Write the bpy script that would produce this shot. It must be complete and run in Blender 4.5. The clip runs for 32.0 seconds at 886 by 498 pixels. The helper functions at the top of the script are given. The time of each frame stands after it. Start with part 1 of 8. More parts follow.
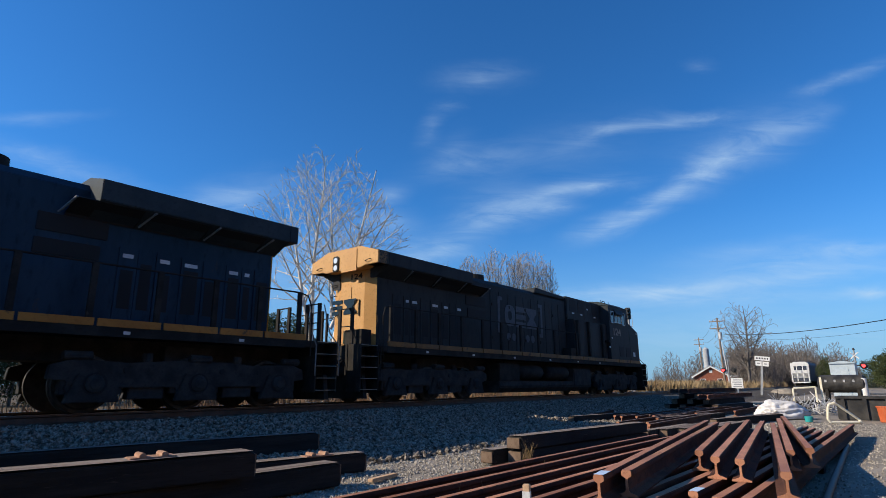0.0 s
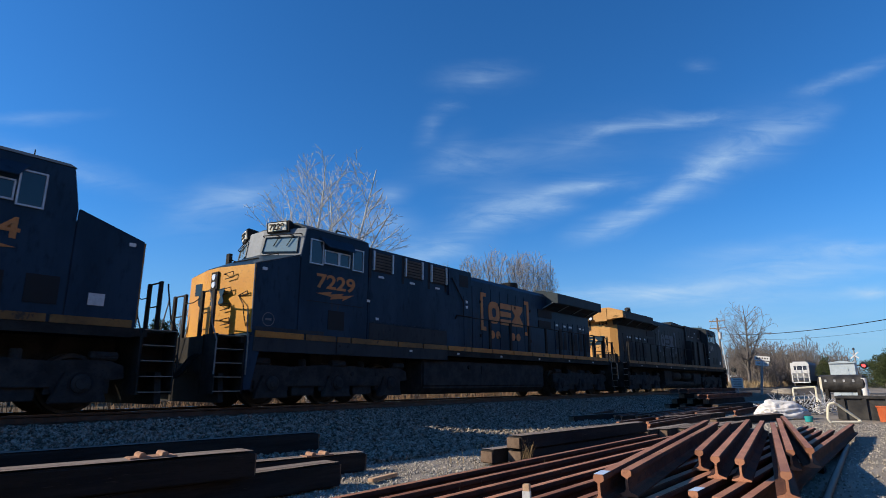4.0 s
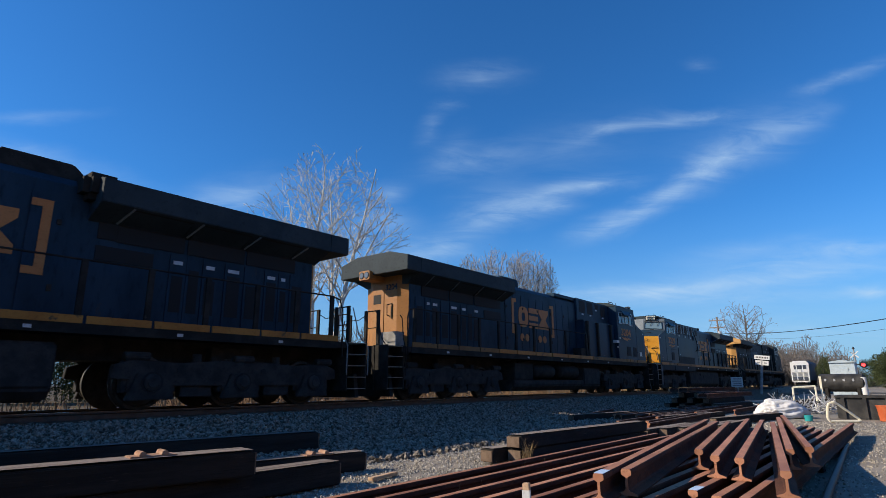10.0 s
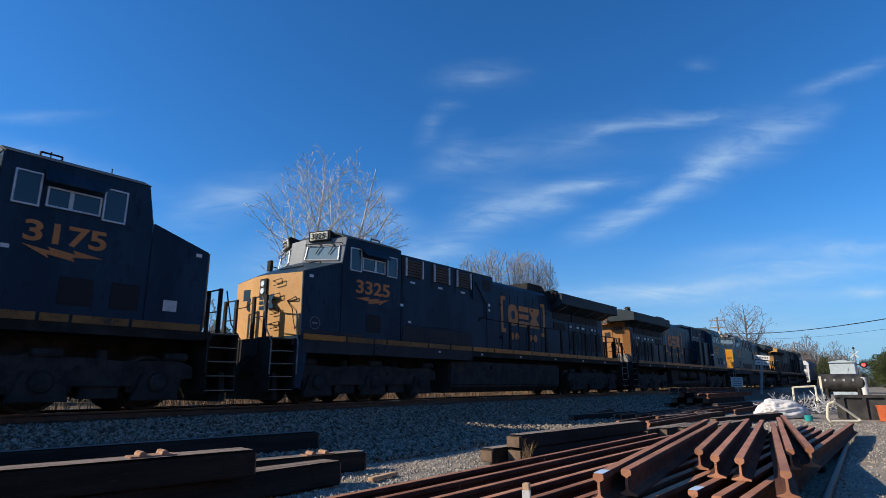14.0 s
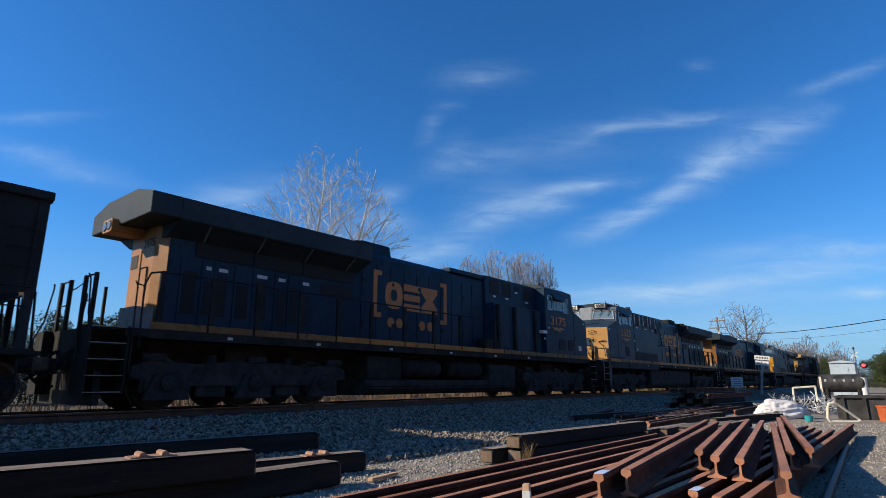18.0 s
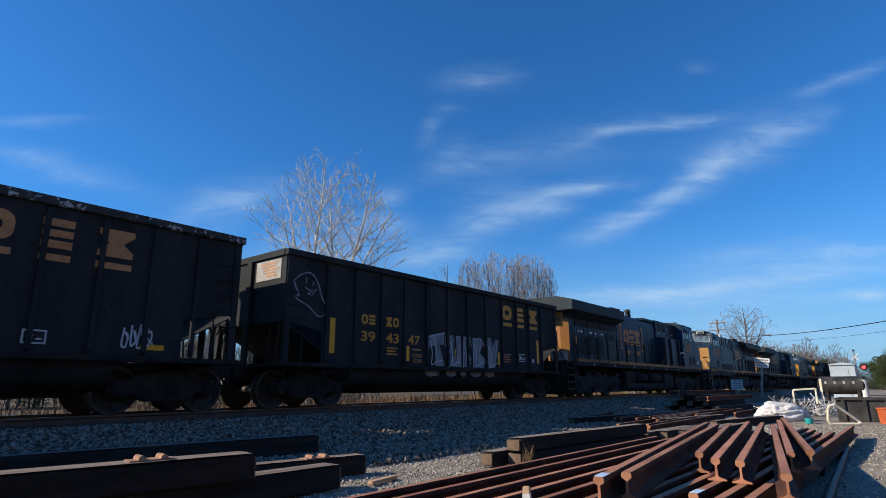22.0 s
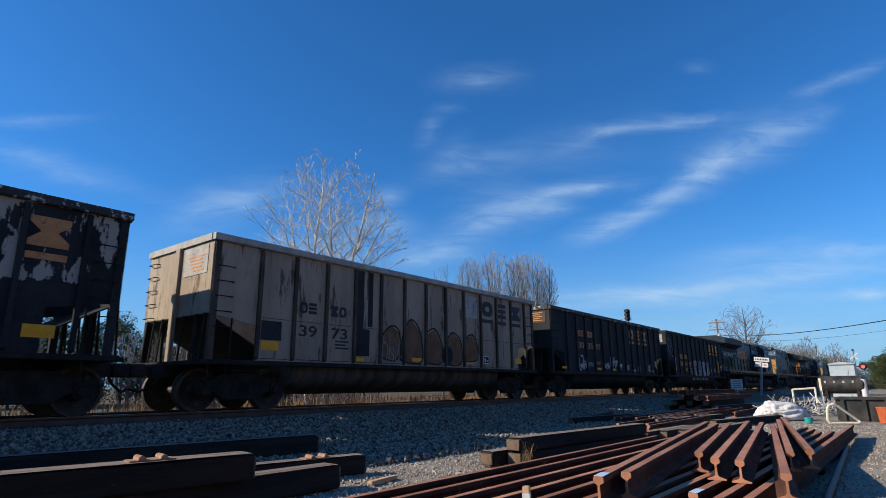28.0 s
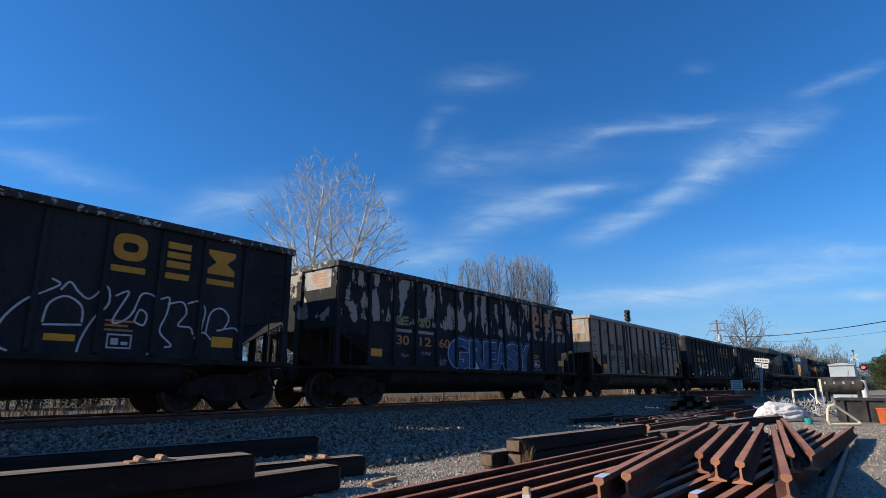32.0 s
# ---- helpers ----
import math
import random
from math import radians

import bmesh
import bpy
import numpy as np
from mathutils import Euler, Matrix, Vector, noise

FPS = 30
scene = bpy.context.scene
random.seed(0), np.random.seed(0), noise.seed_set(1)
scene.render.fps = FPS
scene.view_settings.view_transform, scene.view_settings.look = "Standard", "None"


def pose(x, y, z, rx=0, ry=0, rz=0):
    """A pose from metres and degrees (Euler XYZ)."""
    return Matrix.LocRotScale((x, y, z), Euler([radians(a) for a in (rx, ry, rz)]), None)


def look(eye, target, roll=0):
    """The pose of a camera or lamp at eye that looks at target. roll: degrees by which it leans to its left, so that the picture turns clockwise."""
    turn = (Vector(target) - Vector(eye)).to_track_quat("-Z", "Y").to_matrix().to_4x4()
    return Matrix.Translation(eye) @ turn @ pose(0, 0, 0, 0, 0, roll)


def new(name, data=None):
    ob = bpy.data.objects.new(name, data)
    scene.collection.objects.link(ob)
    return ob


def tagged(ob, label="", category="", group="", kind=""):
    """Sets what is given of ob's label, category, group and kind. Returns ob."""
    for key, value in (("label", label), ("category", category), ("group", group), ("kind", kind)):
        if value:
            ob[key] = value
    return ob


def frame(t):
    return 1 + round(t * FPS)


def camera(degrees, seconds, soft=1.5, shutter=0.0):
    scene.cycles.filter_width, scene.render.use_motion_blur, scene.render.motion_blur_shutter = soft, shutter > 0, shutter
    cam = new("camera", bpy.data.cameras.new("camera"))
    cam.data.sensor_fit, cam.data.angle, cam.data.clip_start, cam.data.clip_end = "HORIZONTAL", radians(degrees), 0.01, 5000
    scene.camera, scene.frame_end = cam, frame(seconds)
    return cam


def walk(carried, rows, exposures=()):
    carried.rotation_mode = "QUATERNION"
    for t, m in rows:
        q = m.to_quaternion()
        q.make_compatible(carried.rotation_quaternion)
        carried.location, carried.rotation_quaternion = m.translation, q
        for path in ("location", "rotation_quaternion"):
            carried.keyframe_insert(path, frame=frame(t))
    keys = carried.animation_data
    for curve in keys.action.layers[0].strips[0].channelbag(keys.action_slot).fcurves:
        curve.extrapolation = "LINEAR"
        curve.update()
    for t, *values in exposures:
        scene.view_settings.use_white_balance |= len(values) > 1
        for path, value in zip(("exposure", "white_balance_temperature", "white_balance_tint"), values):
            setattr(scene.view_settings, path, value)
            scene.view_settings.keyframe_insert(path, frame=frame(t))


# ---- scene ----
from collections import defaultdict

# World: metres, x along the track (the train runs towards +x), y away from the camera, ground at z = 0.
RAIL_Z = 0.55          # top of rail
TRACK_Y = 12.82        # centre line of the track
EYE = Vector((0.0, 0.0, 1.043))

cam = camera(76.73, 32.0, soft=0.55, shutter=0.12)


def view(dyaw=0.0, dpitch=0.0, droll=0.0):
    yaw, pitch = radians(39.012 + dyaw), radians(13.517 + dpitch)
    way = Vector((math.cos(yaw) * math.cos(pitch), math.sin(yaw) * math.cos(pitch), math.sin(pitch)))
    return look(EYE, EYE + way, -0.208 + droll)


# the tripod is touched a little now and then: seconds, turn, nod, lean in degrees
NUDGE = ((0.0, 0, 0.107, -0.028), (3.5, 0, 0.104, -0.028), (5.5, 0, 0, 0), (17.4, 0, 0, 0), (18.5, 0, 0.078, -0.028), (21.5, 0, 0.107, -0.028),
         (22.0, -0.04, 0.31, -0.11), (22.5, -0.08, 0.502, -0.222), (25.5, -0.08, 0.485, -0.195), (27.5, -0.08, 0.29, -0.167),
         (28.5, -0.08, 0.29, -0.167), (30.0, -0.08, 0.25, -0.111), (31.0, -0.08, 0.25, -0.111), (32.0, -0.08, 0.378, -0.167))
walk(cam, [(t, view(a, b, c)) for t, a, b, c in NUDGE], exposures=((0.0, 0.3), (32.0, 0.3)))

# ---- sky and sun ----
SUN_WAY = Vector((-0.660, 0.600, 0.485)).normalized()      # towards the sun


def sky():
    world = bpy.data.worlds.new("sky")
    scene.world = world
    world.use_nodes = True
    nt = world.node_tree
    N, L = nt.nodes, nt.links
    N.clear()
    out, bg = N.new("ShaderNodeOutputWorld"), N.new("ShaderNodeBackground")
    bg.inputs["Strength"].default_value = 0.069
    air = N.new("ShaderNodeTexSky")
    air.sky_type, air.sun_disc = "NISHITA", False
    air.sun_elevation = math.asin(SUN_WAY.z)
    air.sun_rotation = math.atan2(SUN_WAY.x, SUN_WAY.y)
    air.altitude, air.air_density, air.dust_density, air.ozone_density = 200, 1.0, 0.3, 2.5
    hs = N.new("ShaderNodeHueSaturation")
    hs.inputs["Saturation"].default_value = 1.05
    hs.inputs["Value"].default_value = 1.0
    tint = N.new("ShaderNodeMix")
    tint.data_type, tint.blend_type = "RGBA", "MULTIPLY"
    tint.inputs["Factor"].default_value = 1.0
    tint.inputs["B"].default_value = (0.62, 1.23, 1.88, 1)
    L.new(air.outputs[0], tint.inputs["A"])
    L.new(tint.outputs["Result"], hs.inputs["Color"])
    tc = N.new("ShaderNodeTexCoord")

    def math_node(op, a, b=None, c=None, clamp=False):
        n = N.new("ShaderNodeMath")
        n.operation, n.use_clamp = op, clamp
        for k, v in enumerate((a, b, c)):
            if v is None:
                continue
            if isinstance(v, (int, float)):
                n.inputs[k].default_value = v
            else:
                L.new(v, n.inputs[k])
        return n.outputs[0]

    def dot(vec):
        n = N.new("ShaderNodeVectorMath")
        n.operation = "DOT_PRODUCT"
        L.new(tc.outputs["Generated"], n.inputs[0])
        n.inputs[1].default_value = vec
        return n.outputs["Value"]

    # the quarter of the sky with the cirrus: a plane square to north-east, in units of its distance
    m = view().to_3x3()
    right, up, ahead = m.col[0], m.col[1], -m.col[2]
    depth = math_node("MAXIMUM", dot(ahead), 0.05)
    a = math_node("DIVIDE", dot(right), depth)
    b = math_node("DIVIDE", dot(up), depth)
    flat = N.new("ShaderNodeCombineXYZ")
    L.new(a, flat.inputs[0])
    L.new(b, flat.inputs[1])

    def cirrus_noise(turn, scale, detail, rough):
        mp = N.new("ShaderNodeMapping")
        mp.inputs["Rotation"].default_value = (0, 0, radians(turn))
        mp.inputs["Scale"].default_value = (*scale, 1)
        L.new(flat.outputs[0], mp.inputs["Vector"])
        nz = N.new("ShaderNodeTexNoise")
        nz.inputs["Scale"].default_value, nz.inputs["Detail"].default_value, nz.inputs["Roughness"].default_value, nz.inputs["Distortion"].default_value = 1.0, detail, rough, 0.7
        L.new(mp.outputs[0], nz.inputs["Vector"])
        return nz

    def vec_math(op, p, q):
        n = N.new("ShaderNodeVectorMath")
        n.operation = op
        for k, v in enumerate((p, q)):
            if isinstance(v, tuple):
                n.inputs[k].default_value = v
            else:
                L.new(v, n.inputs[k])
        return n.outputs[0]

    # torn edges: the streaks' places are pushed about a little
    push = vec_math("MULTIPLY", vec_math("SUBTRACT", cirrus_noise(-14, (7, 16), 5, 0.6).outputs["Color"], (0.5, 0.5, 0.5)), (0.055, 0.028, 0.0))
    torn = vec_math("ADD", flat.outputs[0], push)
    total = None
    # centre, half length, half width, slope in degrees, strength
    for ca, cb, hl, hw, slope, amount in CIRRUS:
        mp = N.new("ShaderNodeMapping")
        mp.vector_type = "TEXTURE"
        mp.inputs["Location"].default_value = (ca, cb, 0)
        mp.inputs["Rotation"].default_value = (0, 0, radians(slope))
        mp.inputs["Scale"].default_value = (hl * 1.7, hw * 2.6, 1)
        L.new(torn, mp.inputs["Vector"])
        gr_ = N.new("ShaderNodeTexGradient")
        gr_.gradient_type = "QUADRATIC_SPHERE"
        L.new(mp.outputs[0], gr_.inputs["Vector"])
        total = math_node("MULTIPLY_ADD", gr_.outputs["Fac"], amount * 0.92, 0.0 if total is None else total)
    wisp = math_node("MULTIPLY_ADD", cirrus_noise(-12, (6, 30), 8, 0.62).outputs["Fac"], 2.6, -0.62, clamp=True)
    total = math_node("MULTIPLY", total, wisp)
    fac = math_node("MINIMUM", total, 0.9)
    fac = math_node("MULTIPLY", fac, math_node("GREATER_THAN", dot(ahead), 0.06))
    mix = N.new("ShaderNodeMix")
    mix.data_type = "RGBA"
    L.new(fac, mix.inputs["Factor"])
    haze = N.new("ShaderNodeMix")
    haze.data_type = "RGBA"
    low = N.new("ShaderNodeMapRange")
    low.interpolation_type = "SMOOTHSTEP"
    low.inputs["From Min"].default_value, low.inputs["From Max"].default_value = 0.30, -0.04
    low.inputs["To Min"].default_value, low.inputs["To Max"].default_value = 0.0, 0.80
    L.new(dot((0, 0, 1)), low.inputs["Value"])
    L.new(low.outputs[0], haze.inputs["Factor"])
    L.new(hs.outputs[0], haze.inputs["A"])
    haze.inputs["B"].default_value = (2.9, 5.2, 8.0, 1)
    L.new(haze.outputs["Result"], mix.inputs["A"])
    mix.inputs["B"].default_value = (6.0, 8.2, 10.6, 1)
    L.new(mix.outputs["Result"], bg.inputs["Color"])
    L.new(bg.outputs[0], out.inputs[0])


CIRRUS = ((0.067, 0.312, 0.076, 0.016, 4, 0.34), (0.006, 0.257, 0.03, 0.009, 10, 0.38), (-0.024, 0.218, 0.038, 0.012, 60, 0.24), (0.062, 0.16, 0.114, 0.018, 14, 0.30), (0.016, 0.178, 0.051, 0.02, 40, 0.22),
          (0.279, 0.207, 0.088, 0.01, 20, 0.30), (0.4, 0.229, 0.139, 0.009, 5, 0.42), (0.476, 0.237, 0.051, 0.005, 8, 0.25), (0.294, 0.043, 0.069, 0.016, 18, 0.55), (0.37, 0.08, 0.095, 0.013, 27, 0.46),
          (0.435, 0.117, 0.069, 0.016, 32, 0.42), (0.491, 0.155, 0.076, 0.022, 36, 0.42), (0.572, 0.195, 0.107, 0.024, 26, 0.42), (0.511, 0.181, 0.152, 0.04, 28, 0.14), (0.647, 0.231, 0.063, 0.012, 20, 0.22),
          (0.269, 0.114, 0.076, 0.01, 6, 0.52), (0.178, 0.097, 0.114, 0.013, 12, 0.44), (0.117, 0.062, 0.101, 0.016, 8, 0.50), (0.067, 0.046, 0.063, 0.014, 12, 0.30), (0.193, 0.077, 0.044, 0.008, 4, 0.36),
          (0.087, 0.087, 0.076, 0.025, 10, 0.22), (0.001, 0.005, 0.078, 0.016, 6, 0.60), (-0.044, -0.014, 0.063, 0.012, 4, 0.36), (-0.093, 0.1, 0.033, 0.012, 10, 0.41), (-0.095, 0.046, 0.063, 0.022, -10, 0.36),
          (0.228, 0.173, 0.152, 0.04, 15, 0.12), (-0.358, 0.097, 0.095, 0.026, 12, 0.41), (-0.267, -0.039, 0.088, 0.04, 5, 0.48), (-0.438, 0.072, 0.088, 0.03, 10, 0.24), (-0.176, 0.001, 0.076, 0.04, 5, 0.26),
          (0.451, -0.065, 0.303, 0.013, 5, 0.48), (0.349, -0.08, 0.152, 0.009, 3, 0.48), (0.632, -0.021, 0.202, 0.013, 5, 0.48), (0.723, 0.001, 0.114, 0.01, 3, 0.45), (0.769, -0.076, 0.063, 0.008, 2, 0.67),
          (0.663, -0.044, 0.189, 0.009, 5, 0.48), (0.511, -0.085, 0.253, 0.01, 2, 0.42), (0.552, 0.001, 0.139, 0.012, 8, 0.26), (0.708, 0.306, 0.076, 0.01, 17, 0.26), (0.663, 0.289, 0.038, 0.008, 15, 0.26),
          (0.764, 0.326, 0.044, 0.008, 20, 0.16), (0.457, 0.33, 0.028, 0.008, -4, 0.28), (-0.731, 0.235, 0.107, 0.008, 2, 0.29), (-0.721, 0.168, 0.139, 0.014, -14, 0.31), (-0.63, 0.127, 0.139, 0.014, -12, 0.19),
          (0.572, -0.151, 0.417, 0.034, 1, 0.42), (0.117, -0.1, 0.417, 0.03, 1, 0.16))
sky()
sun = new("sun", bpy.data.lights.new("sun", "SUN"))
sun.data.energy, sun.data.angle, sun.data.color = 5.0, radians(0.53), (1.0, 0.86, 0.68)
sun.matrix_world = look(SUN_WAY * 60, (0, 0, 0))


# ---- building helpers ----
class Shape:
    """Collects simple solids for one mesh."""

    def __init__(self):
        self.v, self.f = [], []

    def add(self, verts, faces):
        n = len(self.v)
        self.v += [tuple(v) for v in verts]
        self.f += [tuple(i + n for i in f) for f in faces]
        return self

    def box(self, x0, x1, y0, y1, z0, z1, c=0.0):
        """A box; c cuts its four long edges parallel to x."""
        if x1 < x0:
            x0, x1 = x1, x0
        if y1 < y0:
            y0, y1 = y1, y0
        if c > 0:
            ring = [(y0 + c, z0), (y1 - c, z0), (y1, z0 + c), (y1, z1 - c), (y1 - c, z1), (y0 + c, z1), (y0, z1 - c), (y0, z0 + c)]
            return self.prism_x(ring, x0, x1)
        return self.add([(x0, y0, z0), (x1, y0, z0), (x1, y1, z0), (x0, y1, z0), (x0, y0, z1), (x1, y0, z1), (x1, y1, z1), (x0, y1, z1)],
                        [(3, 2, 1, 0), (4, 5, 6, 7), (0, 1, 5, 4), (1, 2, 6, 5), (2, 3, 7, 6), (3, 0, 4, 7)])

    def prism_x(self, ring, x0, x1):
        """ring of (y, z), counter-clockwise seen from +x, drawn out from x0 to x1."""
        n = len(ring)
        vs = [(x0, y, z) for y, z in ring] + [(x1, y, z) for y, z in ring]
        fs = [tuple(range(n - 1, -1, -1)), tuple(range(n, 2 * n))] + [(i, (i + 1) % n, n + (i + 1) % n, n + i) for i in range(n)]
        return self.add(vs, fs)

    def prism_y(self, ring, y0, y1):
        """ring of (x, z) drawn out from y0 to y1."""
        n = len(ring)
        vs = [(x, y0, z) for x, z in ring] + [(x, y1, z) for x, z in ring]
        fs = [tuple(range(n)), tuple(range(2 * n - 1, n - 1, -1))] + [(i, n + i, n + (i + 1) % n, (i + 1) % n) for i in range(n)]
        return self.add(vs, fs)

    def prism_z(self, ring, z0, z1):
        n = len(ring)
        vs = [(x, y, z0) for x, y in ring] + [(x, y, z1) for x, y in ring]
        fs = [tuple(range(n - 1, -1, -1)), tuple(range(n, 2 * n))] + [(i, (i + 1) % n, n + (i + 1) % n, n + i) for i in range(n)]
        return self.add(vs, fs)

    def rod(self, p, q, r, r2=None, n=8):
        """A round bar from p to q."""
        p, q = Vector(p), Vector(q)
        r2 = r if r2 is None else r2
        w = (q - p).normalized()
        a = w.orthogonal().normalized()
        b = w.cross(a)
        vs = []
        for c, rad in ((p, r), (q, r2)):
            vs += [c + rad * (a * math.cos(2 * math.pi * k / n) + b * math.sin(2 * math.pi * k / n)) for k in range(n)]
        fs = [tuple(range(n - 1, -1, -1)), tuple(range(n, 2 * n))] + [(i, (i + 1) % n, n + (i + 1) % n, n + i) for i in range(n)]
        return self.add(vs, fs)

    def pipe(self, pts, r, n=6):
        for p, q in zip(pts, pts[1:]):
            self.rod(p, q, r, n=n)
        return self

    def lathe_y(self, profile, cx, cz, n=24):
        """profile of (y, radius) turned about an axis along y."""
        k = len(profile)
        vs = [(cx + r * math.cos(2 * math.pi * i / n), y, cz + r * math.sin(2 * math.pi * i / n)) for y, r in profile for i in range(n)]
        fs = [(j * n + i, j * n + (i + 1) % n, (j + 1) * n + (i + 1) % n, (j + 1) * n + i) for j in range(k - 1) for i in range(n)]
        fs += [tuple(range(n - 1, -1, -1)), tuple(range((k - 1) * n, k * n))]
        return self.add(vs, fs)

    def quad(self, a, b, c, d):
        return self.add([a, b, c, d], [(0, 1, 2, 3)])

    def moved(self, m):
        self.v = [tuple(m @ Vector(v)) for v in self.v]
        return self

    def mesh(self, name, material, smooth=False, bevel=0.0):
        me = bpy.data.meshes.new(name)
        me.from_pydata(self.v, [], self.f)
        bm = bmesh.new()
        bm.from_mesh(me)
        bmesh.ops.recalc_face_normals(bm, faces=bm.faces)
        if bevel > 0:
            sharp = [e for e in bm.edges if len(e.link_faces) == 2 and e.calc_face_angle(0) > 0.5]
            bmesh.ops.bevel(bm, geom=sharp, offset=bevel, segments=2, affect="EDGES", clamp_overlap=True)
        if smooth:
            for f in bm.faces:
                f.smooth = True
            for e in bm.edges:
                if len(e.link_faces) == 2 and e.calc_face_angle(0) > 0.7:
                    e.smooth = False
        bm.to_mesh(me)
        bm.free()
        me.materials.append(material)
        return me


def part(name, shape, material, parent, label="", smooth=False, bevel=0.0):
    ob = new(name, shape.mesh(name, material, smooth, bevel) if isinstance(shape, Shape) else shape)
    ob.parent = parent
    if label:
        ob["label"] = label
    return ob


def thing(name, label, category, group="", at=(0, 0, 0), rz=0.0):
    ob = new(name)
    ob.empty_display_size = 0.2
    ob.matrix_basis = pose(at[0], at[1], at[2], 0, 0, rz)
    return tagged(ob, label, category, group)


def solid(name, shape, material, label, category, group="", kind="", smooth=False, bevel=0.0):
    ob = new(name, shape.mesh(name, material, smooth, bevel))
    return tagged(ob, label, category, group, kind)


# ---- materials ----
def surface(name, one, two, rough=0.7, metal=0.0, scale=3.0, fine=40.0, bump=0.15, worn=None, worn_at=0.62, spread=0.15, stretch=(1, 1, 1), random_shade=0.0, gloss_vary=0.12, bump_size=0.01, shine=0.25):
    """Two tones by a coarse noise, a fine grain, a worn third tone where a noise runs high, relief and uneven gloss."""
    m = bpy.data.materials.new(name)
    m.use_nodes = True
    nt = m.node_tree
    N, L = nt.nodes, nt.links
    bsdf = N["Principled BSDF"]
    tc = N.new("ShaderNodeTexCoord")
    mp = N.new("ShaderNodeMapping")
    mp.inputs["Scale"].default_value = stretch
    L.new(tc.outputs["Object"], mp.inputs["Vector"])
    vec = mp.outputs[0]
    if random_shade > 0:
        info = N.new("ShaderNodeObjectInfo")
        sh = N.new("ShaderNodeVectorMath")
        sh.operation = "SCALE"
        sh.inputs[0].default_value = (37, 53, 71)
        L.new(info.outputs["Random"], sh.inputs["Scale"])
        ad = N.new("ShaderNodeVectorMath")
        ad.operation = "ADD"
        L.new(vec, ad.inputs[0])
        L.new(sh.outputs[0], ad.inputs[1])
        vec = ad.outputs[0]

    def noise_tex(s, detail, rough_=0.6):
        n = N.new("ShaderNodeTexNoise")
        n.inputs["Scale"].default_value, n.inputs["Detail"].default_value, n.inputs["Roughness"].default_value = s, detail, rough_
        L.new(vec, n.inputs["Vector"])
        return n.outputs["Fac"]

    def ramp(src, lo, hi):
        r = N.new("ShaderNodeMapRange")
        r.interpolation_type = "SMOOTHSTEP"
        r.inputs["From Min"].default_value, r.inputs["From Max"].default_value = lo, hi
        L.new(src, r.inputs["Value"])
        return r.outputs[0]

    def mix(f, a, b):
        x = N.new("ShaderNodeMix")
        x.data_type = "RGBA"
        L.new(f, x.inputs["Factor"])
        for key, val in (("A", a), ("B", b)):
            if isinstance(val, tuple):
                x.inputs[key].default_value = (*val[:3], 1)
            else:
                L.new(val, x.inputs[key])
        return x.outputs["Result"]

    coarse, grain = noise_tex(scale, 6), noise_tex(fine, 4)
    col = mix(ramp(coarse, 0.5 - spread, 0.5 + spread), one, two)
    dark = tuple(0.62 * v for v in one)
    col = mix(ramp(grain, 0.5, 0.85), col, dark)
    if worn:
        col = mix(ramp(noise_tex(scale * 2.3, 8, 0.7), worn_at, worn_at + 0.06), col, worn)
    if random_shade > 0:
        hs = N.new("ShaderNodeHueSaturation")
        mr = N.new("ShaderNodeMapRange")
        mr.inputs["To Min"].default_value, mr.inputs["To Max"].default_value = 1 - random_shade, 1 + random_shade
        L.new(info.outputs["Random"], mr.inputs["Value"])
        L.new(mr.outputs[0], hs.inputs["Value"])
        L.new(col, hs.inputs["Color"])
        col = hs.outputs[0]
    L.new(col, bsdf.inputs["Base Color"])
    rr = N.new("ShaderNodeMapRange")
    rr.inputs["To Min"].default_value, rr.inputs["To Max"].default_value = max(0.03, rough - gloss_vary), min(1, rough + gloss_vary)
    L.new(coarse, rr.inputs["Value"])
    L.new(rr.outputs[0], bsdf.inputs["Roughness"])
    bsdf.inputs["Metallic"].default_value = metal
    bsdf.inputs["Specular IOR Level"].default_value = shine
    if bump > 0:
        bp = N.new("ShaderNodeBump")
        bp.inputs["Strength"].default_value, bp.inputs["Distance"].default_value = bump, bump_size
        L.new(grain, bp.inputs["Height"])
        L.new(bp.outputs[0], bsdf.inputs["Normal"])
    return m


def plain(name, colour, rough=0.5, metal=0.0, glow=0.0, clear=0.0):
    m = bpy.data.materials.new(name)
    m.use_nodes = True
    b = m.node_tree.nodes["Principled BSDF"]
    b.inputs["Base Color"].default_value = (*colour, 1)
    b.inputs["Roughness"].default_value, b.inputs["Metallic"].default_value = rough, metal
    if glow:
        b.inputs["Emission Color"].default_value = (*colour, 1)
        b.inputs["Emission Strength"].default_value = glow
    if clear:
        b.inputs["Transmission Weight"].default_value = clear
    return m


M_GROUND = surface("gravel_ground", (0.20, 0.175, 0.14), (0.30, 0.265, 0.215), 0.95, scale=0.9, fine=38, bump=0.6, bump_size=0.02, worn=(0.15, 0.13, 0.105), worn_at=0.60)
M_BALLAST = surface("ballast_stone", (0.068, 0.0527, 0.034), (0.1232, 0.1003, 0.0697), 0.85, scale=7, fine=30, bump=0.6, bump_size=0.03)
M_STONE = surface("crushed_stone", (0.042, 0.036, 0.027), (0.36, 0.31, 0.245), 0.8, scale=14, fine=60, bump=0.4)
M_PEBBLE = surface("light_gravel_stone", (0.16, 0.14, 0.11), (0.52, 0.475, 0.40), 0.9, scale=26, fine=90, bump=0.4)
